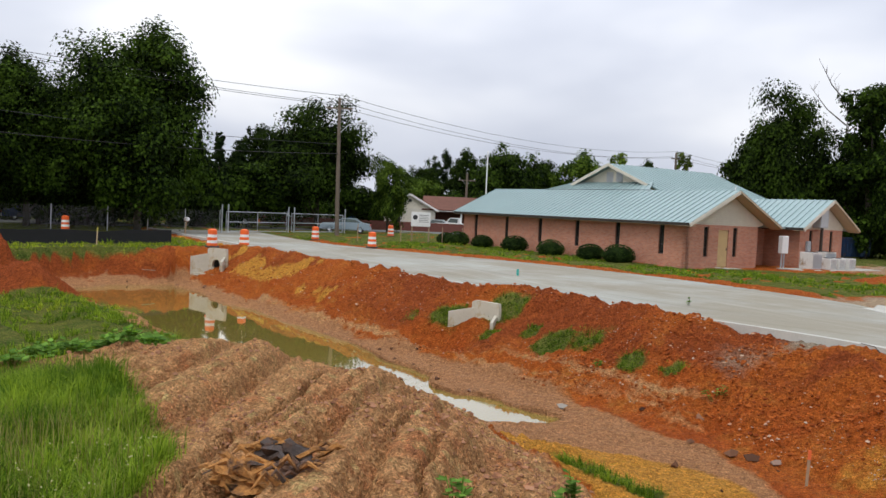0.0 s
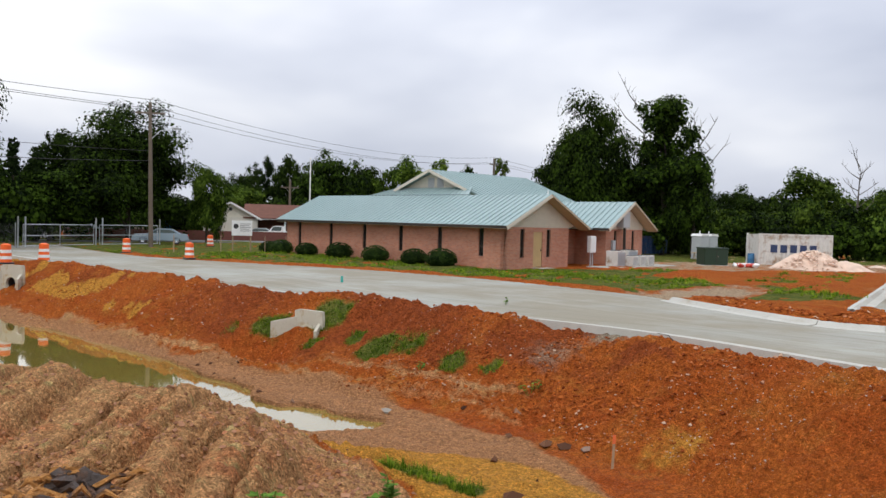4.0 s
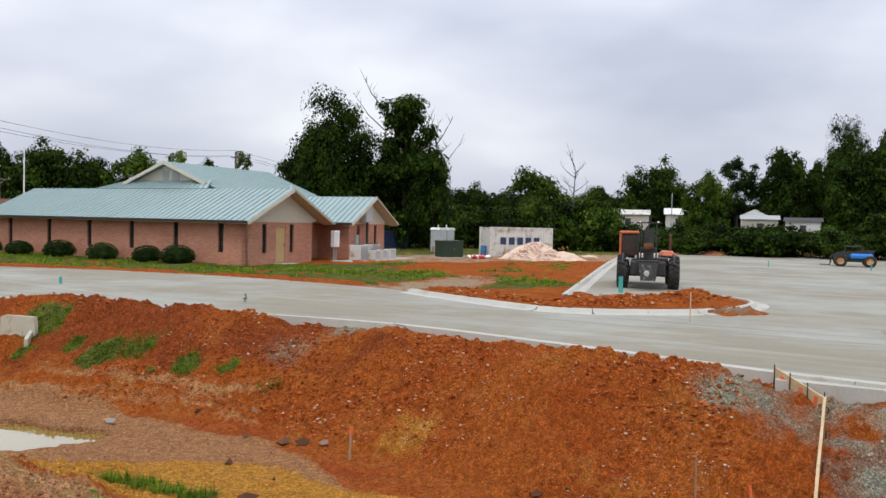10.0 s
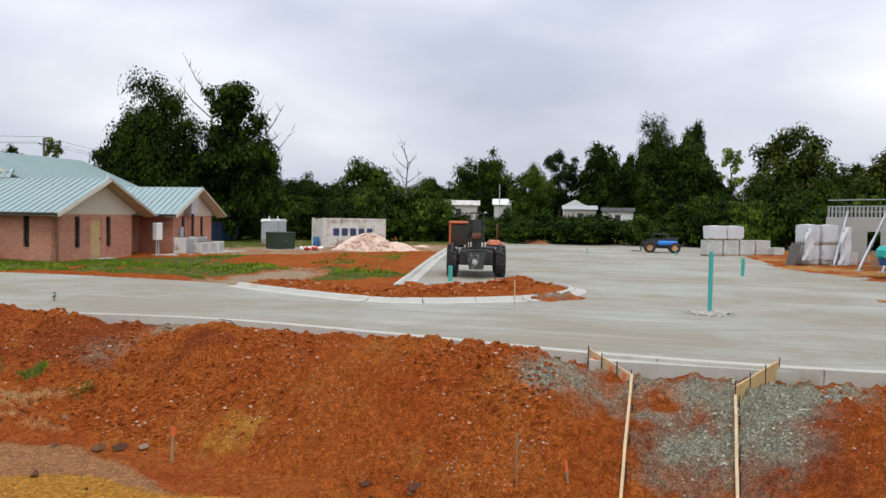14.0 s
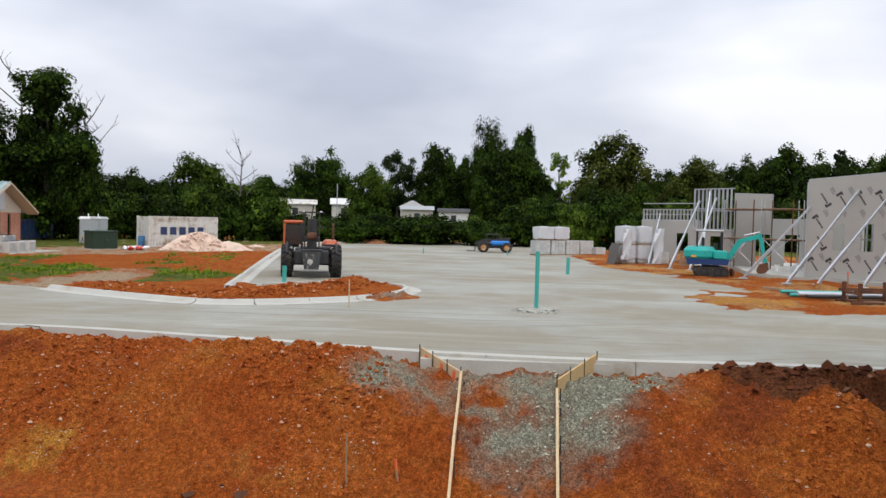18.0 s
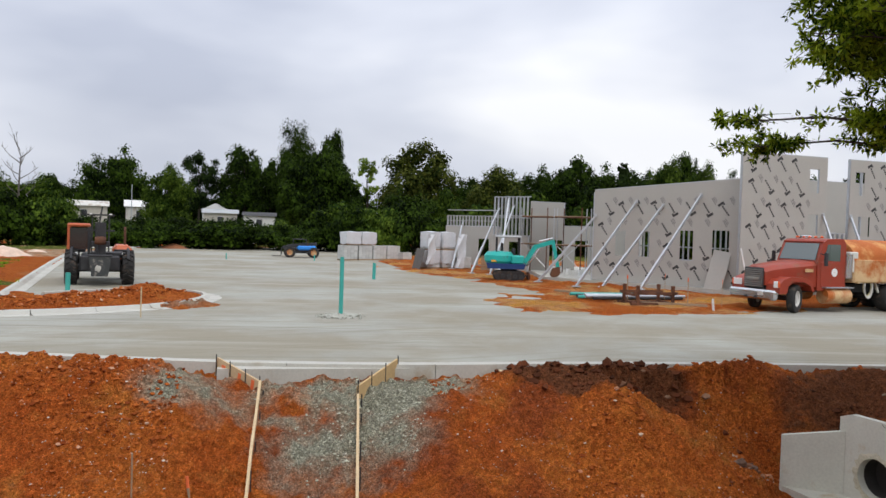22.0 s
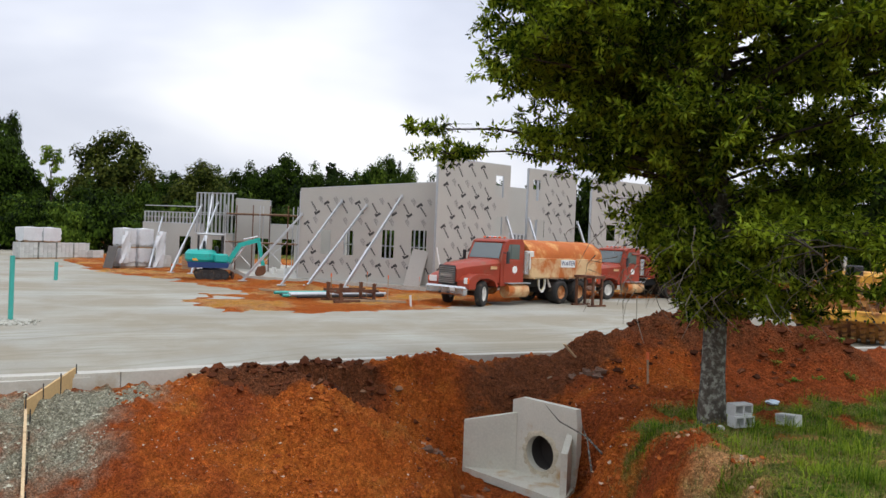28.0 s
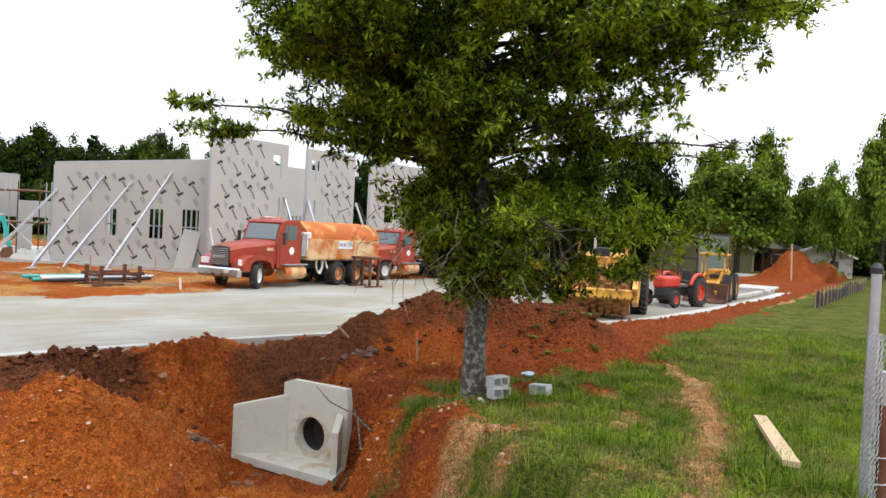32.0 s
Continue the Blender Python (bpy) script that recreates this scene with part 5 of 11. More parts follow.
box = thing("meter_cabinet", "tall white electrical cabinet on a post by the entry", "electrical cabinet", hall_at(8.2, -0.6, 0.05))
part("case", Geo().box(0, 0, 0.95, 0.65, 0.3, 2.05, 0.02), WHITE, box)
part("door", Geo().box(0.05, -0.02, 1.0, 0.6, 0.0, 2.0, 0.01), WHITE, box)
part("conduit", Geo().tube([(0.2, 0.15, 0), (0.2, 0.15, 0.95)], 0.04), PALEGREY, box)
part("conduit", Geo().tube([(0.45, 0.15, 0), (0.45, 0.15, 0.95)], 0.04), PALEGREY, box)
riser = thing("duct_riser", "grey sheet metal duct rising to the gable", "duct", hall_at(12.55, -0.5, 0.1))
part("mast", Geo().box(0, 0, 0, 0.14, 0.14, 2.6), BRONZE, riser)
part("head", Geo().box(-0.35, -0.1, 2.6, 0.5, 0.5, 3.75, 0.03), PALEGREY, riser)
pipes = thing("wall_box", "small grey box with a pipe on the wing wall", "electrical box", hall_at(11.55, -0.2, 0.1))
part("case", Geo().box(0, 0, 0.6, 0.35, 0.18, 1.7, 0.02), PALEGREY, pipes)
part("pipe", Geo().tube([(0.17, 0.09, 0), (0.17, 0.09, 0.6)], 0.04), PALEGREY, pipes)


# ---- the new building: sheathed steel-stud walls standing on props ----
WALL_A, WALL_B = Vector((45.05, 8.6, 0)), Vector((42.6, 0.75, 0))
WDIR = (WALL_B - WALL_A).normalized()
WTURN = math.degrees(math.atan2(WDIR.y, WDIR.x))


def wall_at(x, y=0.0, z=0.0, turn=0):
    """A place on the long sheathed wall: x along it from its far end, y towards the inside."""
    return at(WALL_A.x, WALL_A.y, 0, WTURN) @ pose(x, y, z, 0, 0, turn)


def sheathed_panel(name, label, m, run, foot, top, openings, marks=True, seed=0, top2=None):
    """A wall panel of steel studs with grey boards outside; the outside faces -y."""
    p = thing(name, label, "wall panel", m, "standing wall panels")
    top2 = top if top2 is None else top2
    g = Geo()
    cuts = sorted({0.0, run, *[a for a, *_ in openings], *[o[1] for o in openings]})
    for a, b in zip(cuts, cuts[1:]):
        za, zb = top + (top2 - top) * a / run, top + (top2 - top) * b / run
        holes = sorted((lo, hi) for oa, ob, lo, hi in openings if oa <= a + 1e-6 and ob >= b - 1e-6)
        z = foot
        for lo, hi in holes:
            g.add([(x, y, zz) for y in (0, 0.016) for x, zz in ((a, z), (b, z), (b, lo), (a, lo))], [(0, 1, 2, 3), (7, 6, 5, 4), (0, 4, 5, 1), (1, 5, 6, 2), (2, 6, 7, 3), (3, 7, 4, 0)])
            z = hi
        g.add([(x, y, zz) for y in (0, 0.016) for x, zz in ((a, z), (b, z), (b, zb), (a, za))], [(0, 1, 2, 3), (7, 6, 5, 4), (0, 4, 5, 1), (1, 5, 6, 2), (2, 6, 7, 3), (3, 7, 4, 0)])
    part("sheathing", g, SHEATH, p, smooth=0)
    n = int(run / 0.41)
    for i in range(n + 1):
        x = run * i / n
        hits = [o for o in openings if o[0] + 0.05 < x < o[1] - 0.05]
        zt = top + (top2 - top) * x / run
        spans = [(foot, zt)] if not hits else [(foot, hits[0][2]), (hits[-1][3], zt)]
        for lo, hi in spans:
            part("stud", Geo().box(x - 0.02, 0.018, lo, x + 0.02, 0.17, hi), GALV, p, smooth=0)
    part("top_track", Geo().bar((0, 0.09, top + 0.01), (run, 0.09, top2 + 0.01), 0.17, 0.05), GALV, p)
    part("bottom_track", Geo().box(0, 0.018, foot - 0.02, run, 0.17, foot + 0.04), GALV, p)
    for a, b, lo, hi in openings:
        for q in ((a, 0.018, lo - 0.05, b, 0.17, lo), (a, 0.018, hi, b, 0.17, hi + 0.05)):
            part("opening_track", Geo().box(*q), GALV, p, smooth=0)
    if marks:
        rnd = random.Random(seed)
        solid, soft = Geo(), Geo()

        def free(x, z, r):
            return all(not (a - r < x < b + r and lo - r < z < hi + r) for a, b, lo, hi in openings)

        row, z = 0, foot + 0.62
        while z < min(top, top2) - 0.35:
            col, x = 0, 0.45 + (row * 0.31) % 0.5
            while x < run - 0.35:
                flip = (int((x + 0.3 * row) / 2.44) + row) % 2
                if free(x, z, 0.38):
                    mm = pose(x + rnd.uniform(-0.04, 0.04), -0.003, z + rnd.uniform(-0.04, 0.04), 0, 56 + rnd.uniform(-3, 3), 0) @ pose(0, 0, 0, 0, 180 if flip else 0, 0)
                    for k in range(5):
                        u = -0.22 + 0.125 * k
                        solid.add([(u, 0, -0.05), (u + 0.1, 0, -0.05), (u + 0.1, 0, 0.035), (u, 0, 0.035)], [(0, 1, 2, 3)], mm)
                    solid.add([(-0.40, 0, -0.17), (-0.27, 0, -0.17), (-0.27, 0, 0.17), (-0.40, 0, 0.17)], [(0, 1, 2, 3)], mm)
                    solid.add([(-0.27, 0, 0.06), (-0.20, 0, 0.08), (-0.20, 0, 0.17), (-0.27, 0, 0.17)], [(0, 1, 2, 3)], mm)
                if free(x + 0.42, z + 0.42, 0.25) and x + 0.7 < run and z + 0.6 < min(top, top2):
                    mm = pose(x + 0.42, -0.003, z + 0.42, 0, 56, 0)
                    for k in range(3):
                        soft.add([(-0.2, 0, -0.1 + 0.075 * k), (0.2 - 0.06 * k, 0, -0.1 + 0.075 * k), (0.2 - 0.06 * k, 0, -0.06 + 0.075 * k), (-0.2, 0, -0.06 + 0.075 * k)], [(0, 1, 2, 3)], mm)
                x += 0.92
            z += 1.12
            row += 1
        part("printed_marks", solid, PRINT, p, "dark printed bars repeated over the boards", smooth=0)
        part("faint_printed_marks", soft, PRINT_SOFT, p, smooth=0)
    return p


LONG_RUN = (WALL_B - WALL_A).length
sheathed_panel("sheathed_wall", "long grey sheathed wall panel with printed boards, on props", wall_at(0), LONG_RUN, 0.35, 5.35, [(1.35, 1.95, 1.75, 3.1), (2.75, 3.35, 1.75, 3.1), (5.05, 5.75, 1.65, 3.2), (6.75, 7.6, 1.55, 3.25)], True, 3, 5.85)
TALL_A = Vector((41.9, 0.8, 0))
TDIR = Vector((0.655, -0.756, 0))
TTURN = math.degrees(math.atan2(TDIR.y, TDIR.x))


def tall_at(x, y=0.0, z=0.0, turn=0):
    """A place on the tall wall beyond the corner."""
    return at(TALL_A.x, TALL_A.y, 0, TTURN) @ pose(x, y, z, 0, 0, turn)


sheathed_panel("tall_sheathed_wall", "tall grey sheathed wall panel beside a dark stair opening", tall_at(0), 5.2, 0.35, 7.1, [(4.1, 4.7, 3.2, 4.2), (4.1, 4.7, 5.3, 6.5)], True, 5, 7.1)
sheathed_panel("tall_sheathed_wall", "tall grey sheathed wall panel beside a dark stair opening", tall_at(6.7), 4.1, 0.35, 7.1, [(0.35, 0.95, 5.3, 6.5), (0.5, 1.4, 3.2, 4.2)], True, 7, 7.1)
sheathed_panel("tall_sheathed_wall", "tall grey sheathed wall panel half hidden by the oak", tall_at(12.3), 6.0, 0.35, 7.0, [(1.5, 2.4, 3.2, 4.2)], True, 8, 7.0)
sheathed_panel("sheathed_return_wall", "grey sheathed wall panel running back from the corner", wall_at(0.0, 0.2, 0, 90), 6.0, 0.3, 5.2, [(1.5, 2.4, 0.3, 2.4)], False, 9)
sheathed_panel("sheathed_wall", "grey sheathed wall panel at the back of the new shell", tall_at(9.5, 7.0), 6.0, 0.35, 6.6, [(2, 3, 1.5, 3)], False, 11)


def back_panel(x, y, turn, run, top, label, openings=(), seed=0):
    return sheathed_panel("back_wall_panel", label, at(x, y, 0, turn), run, 0.25, top, list(openings), False, seed)


def stud_frame(x, y, turn, run, foot, top):
    p = thing("stud_frame", "open galvanised stud frame propped upright", "wall panel", at(x, y, 0, turn), "standing wall panels")
    for i in range(int(run / 0.3) + 1):
        part("stud", Geo().box(0.3 * i - 0.025, 0, foot, 0.3 * i + 0.025, 0.15, top), GALV, p, smooth=0)
    for z in (foot, foot + 1.2, (foot + top) / 2, top - 0.04):
        part("track", Geo().box(0, -0.01, z, run, 0.16, z + 0.06), GALV, p, smooth=0)
    return p


def prop(a, b, r=0.075):
    p = thing("wall_prop", "long galvanised tilt prop bracing a wall panel", "brace", at(b[0], b[1], b[2]), "wall props")
    d = Vector(a) - Vector(b)
    part("brace_bar", Geo().bar((0, 0, 0), d, 0.09, 0.1), GALV, p)
    part("brace_sleeve", Geo().bar(d * 0.04, d * 0.40, 0.12, 0.13), GALV, p)
    part("foot_plate", Geo().box(-0.2, -0.2, -0.05, 0.2, 0.2, 0.0, 0.01), GALV, p)
    part("head_plate", Geo().box(-0.07, -0.07, -0.09, 0.07, 0.07, 0.09, 0.01, m=Matrix.Translation(d)), GALV, p)


stud_frame(*tall_at(5.3, 0.1).translation.xy, TTURN, 1.35, 0.35, 3.3)
stud_frame(*wall_at(0.5, 3.4).translation.xy, WTURN, 6.6, 0.35, 4.2)

for xw, top in ((-0.4, 3.9), (2.55, 4.7), (4.05, 4.5), (6.1, 5.05)):
    h = wall_at(xw if xw > 0 else 0.1, -0.02).translation
    f = wall_at(xw - 1.25 if xw > 0 else -1.9, -4.0 if xw > 0 else -2.6).translation
    prop((h.x, h.y, top), (f.x, f.y, gz(f.x, f.y) + 0.12))
for xw in (6.8, 5.0, 11.0):
    h = tall_at(xw, -0.02).translation
    f = tall_at(xw - 0.2, -2.2).translation
    prop((h.x, h.y, 4.2), (f.x, f.y, 0.1))

slab = single("floor_slab", Geo().add([(x, y, z) for z in (-0.1, 0.3) for x, y in ((45.5, 11.5), (42.1, 0.85), (52.5, -11.5), (64, -2), (62, 18))], [(0, 1, 2, 3, 4)[::-1], (5, 6, 7, 8, 9)] + [(i, (i + 1) % 5, 5 + (i + 1) % 5, 5 + i) for i in range(5)]), CONCRETE, "raised concrete floor slab of the new building", "slab")

# ---- trees ----
def crown_mesh(name, mat, seed, width, height, lumps, leaves, leaf, shape="round", hang=0.12):
    """A crown of leaf clumps: a few large boughs, each of many small clumps, with gaps between them."""
    rnd = random.Random(seed)
    cs = []
    boughs = max(8, lumps // 5)
    for i in range(boughs):
        t = (i + rnd.random()) / boughs
        if shape == "round":
            sz = min(0.96, -0.50 + 1.5 * t)
            inner = i % 5 == 4
            z, w = 0.45 + (0.15 if inner else 0.36) * sz, math.sqrt(1 - sz * sz)
            big = rnd.uniform(0.15, 0.23) * width
        elif shape == "cone":
            z = 0.92 * t
            w = 1.06 * (1 - z) ** 0.9
            big = width * (0.05 + 0.13 * (1 - z))
        elif shape == "feather":
            z = 0.25 + 0.7 * t
            w = 0.75 * math.sqrt(max(0.05, 1 - ((z - 0.55) / 0.5) ** 2))
            big = rnd.uniform(0.08, 0.16) * width
        else:
            z = 0.24 + 0.7 * t
            w = 0.50 + 0.45 * math.sin(math.pi * min(1, z)) - 0.3 * max(0, z - 0.7)
            big = rnd.uniform(0.13, 0.24) * width
        a, q = i * 2.399 + rnd.uniform(-0.7, 0.7), rnd.uniform(0.15, 0.76)
        if shape == "cone":
            q = rnd.uniform(0.1, 0.75)
        elif shape == "round":
            q = rnd.uniform(0.1, 0.4) if inner else rnd.uniform(0.6, 0.76)
        ctr = Vector((width / 2 * w * q * math.cos(a), width / 2 * w * q * math.sin(a), height * z))
        for k in range(7):
            d = Vector((rnd.gauss(0, 1), rnd.gauss(0, 1), rnd.gauss(0, 0.8)))
            d = d.normalized() * big * rnd.uniform(0.35, 0.95)
            cs.append((ctr + d, big * rnd.uniform(0.40, 0.68), ctr))
    rng_ = np.random.RandomState(seed)
    n = leaves
    vol = np.array([c[1] for c in cs]) ** 2
    pick = rng_.choice(len(cs), n, p=vol / vol.sum())
    ctr, bough = np.array([c[0] for c in cs])[pick], np.array([c[2] for c in cs])[pick]
    rad = np.array([c[1] for c in cs])[pick]
    d = rng_.normal(size=(n, 3))
    d /= np.linalg.norm(d, axis=1)[:, None]
    d[:, 2] = np.where((d[:, 2] < -0.3) & (rng_.random_sample(n) < 0.6), -d[:, 2], d[:, 2])
    p = ctr + d * (rad * (0.30 + 0.6 * np.clip(np.abs(rng_.normal(size=n)), 0, 1.4)))[:, None] * np.array([1.1, 1.1, 0.8])
    # the crown fills its width and height
    span = np.percentile(np.abs(p[:, :2]), 98)
    low, high = np.percentile(p[:, 2], (0.5, 99.7))
    p[:, :2] *= width / 2 / span
    bough[:, :2] *= width / 2 / span
    p[:, 2], bough[:, 2] = [(q - low) / (high - low) * height * (1 - 0.03) + 0.03 * height for q in (p[:, 2], bough[:, 2])]
    out = p - bough
    out /= np.linalg.norm(out, axis=1)[:, None] + 1e-9
    face = d * 0.7 + out * 0.5 + np.array([0, 0, 0.35]) + 0.42 * rng_.normal(size=(n, 3))
    face /= np.linalg.norm(face, axis=1)[:, None] + 1e-9
    size = leaf * rng_.uniform(0.4, 1.1, n)
    u = np.cross(face, rng_.normal(size=(n, 3)))
    u /= np.linalg.norm(u, axis=1)[:, None] + 1e-9
    w = np.cross(face, u)
    u, w = u * size[:, None], w * (size * 0.7)[:, None]
    co = np.stack([p - u, p + w, p + u, p - w], 1).reshape(-1, 3)
    me = bpy.data.meshes.new(name)
    me.from_pydata(co.tolist(), [], np.arange(4 * n).reshape(-1, 4).tolist())
    me.materials.append(mat)
    return me, cs


def tree_model(name, label, seed, width, height, trunk, mat, leaves, leaf, shape="round", lumps=46, bark=None):
    """A tree with a tapered trunk, limbs that reach into the lumps of its crown, and leaf clumps."""
    rnd = random.Random(seed)
    t = thing(name, label, "tree", at(0, 0, -50))
    me, cs = crown_mesh("crown", mat, seed, width, height - trunk, lumps, leaves, leaf, shape)
    g = Geo()
    r0 = 0.012 * height + 0.12
    bend = [Vector((rnd.uniform(-0.3, 0.3) * i * 0.3, rnd.uniform(-0.3, 0.3) * i * 0.3, height * 0.8 * i / 5)) for i in range(6)]
    bend[0] = Vector((0, 0, -0.3))
    g.tube(bend, [r0 * 1.25, r0, r0 * 0.8, r0 * 0.6, r0 * 0.4, r0 * 0.15], 9)
    part("trunk", g, bark or BARK_FAR, t)
    for c, rad, _ in cs[::max(1, len(cs) // 7)]:
        top = c + Vector((0, 0, trunk))
        base = Vector((0, 0, max(trunk * 0.7, top.z - width * 0.35)))
        mid_ = base.lerp(top, 0.5) + Vector((0, 0, -0.3))
        part("limb", Geo().tube([base, mid_, top], [r0 * 0.4, r0 * 0.25, r0 * 0.06], 5), bark or BARK_FAR, t)
    c = part("crown", me, mat, t)
    c.location = (0, 0, trunk)
    return t


MODELS = {}
for kind, row in {
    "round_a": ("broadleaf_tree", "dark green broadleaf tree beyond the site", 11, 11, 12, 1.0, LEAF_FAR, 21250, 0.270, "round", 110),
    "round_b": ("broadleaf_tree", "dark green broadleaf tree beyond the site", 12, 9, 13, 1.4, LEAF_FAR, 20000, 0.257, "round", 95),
    "light": ("light_green_tree", "lighter green broadleaf tree beyond the site", 13, 9, 11, 0.8, LEAF_LIGHT, 20000, 0.243, "round", 95),
    "olive": ("olive_green_tree", "spreading olive-green tree at the back of the lot", 23, 10, 13, 1.5, LEAF_OLIVE, 18750, 0.257, "round", 120),
    "pine": ("pine_tree", "tall dark pine with an open top", 14, 7, 15, 3.5, LEAF_DARK, 11250, 0.243, "tall", 62),
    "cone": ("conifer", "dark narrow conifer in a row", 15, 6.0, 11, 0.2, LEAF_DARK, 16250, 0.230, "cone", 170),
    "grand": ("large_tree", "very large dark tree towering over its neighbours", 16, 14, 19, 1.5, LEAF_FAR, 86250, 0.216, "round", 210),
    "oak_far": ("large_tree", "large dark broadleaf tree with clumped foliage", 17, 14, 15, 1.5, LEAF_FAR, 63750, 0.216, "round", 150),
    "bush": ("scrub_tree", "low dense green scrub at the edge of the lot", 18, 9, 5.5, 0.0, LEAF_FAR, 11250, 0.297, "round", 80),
    "bush_light": ("scrub_tree", "low light green scrub at the edge of the lot", 19, 8, 5.0, 0.0, LEAF_LIGHT, 10625, 0.284, "round", 80),
    "lawn": ("lawn_tree", "tall light green tree on the lawn beyond the earth piles", 21, 9, 12, 2.8, LEAF_LAWN, 18750, 0.257, "round", 84),
    "feather": ("feathery_tree", "slender pale tree with thin foliage", 24, 5, 13, 3.0, LEAF_LAWN, 4500, 0.230, "feather", 70),
    "ragged": ("ragged_tree", "tall ragged tree with vines and gaps in its crown", 20, 9, 17, 1.0, LEAF_FAR, 30000, 0.257, "tall", 84),
}.items():
    MODELS[kind] = (tree_model(*row), row[3], row[4])
used_models = set()


def plant(kind, az, dist, width, height, turn=None, group="trees round the site", z=0.0):
    """Sets a tree of the given width and height at a bearing and distance from the bank."""
    x, y = 0.6 + dist * math.sin(radians(az)), -0.4 + dist * math.cos(radians(az))
    m, w0, h0 = MODELS[kind]
    if kind not in used_models:
        used_models.add(kind)
        t = m
        m.matrix_basis = Matrix()
    else:
        t = copy_thing(m, Matrix())
    turn = (az * 37.0 + dist * 11.0) % 360 if turn is None else turn
    t.matrix_basis = at(x, y, z, turn) @ Matrix.Diagonal((0.88 * width / w0, 0.88 * width / w0, 0.97 * height / h0, 1))
    return tagged(t, group=group)


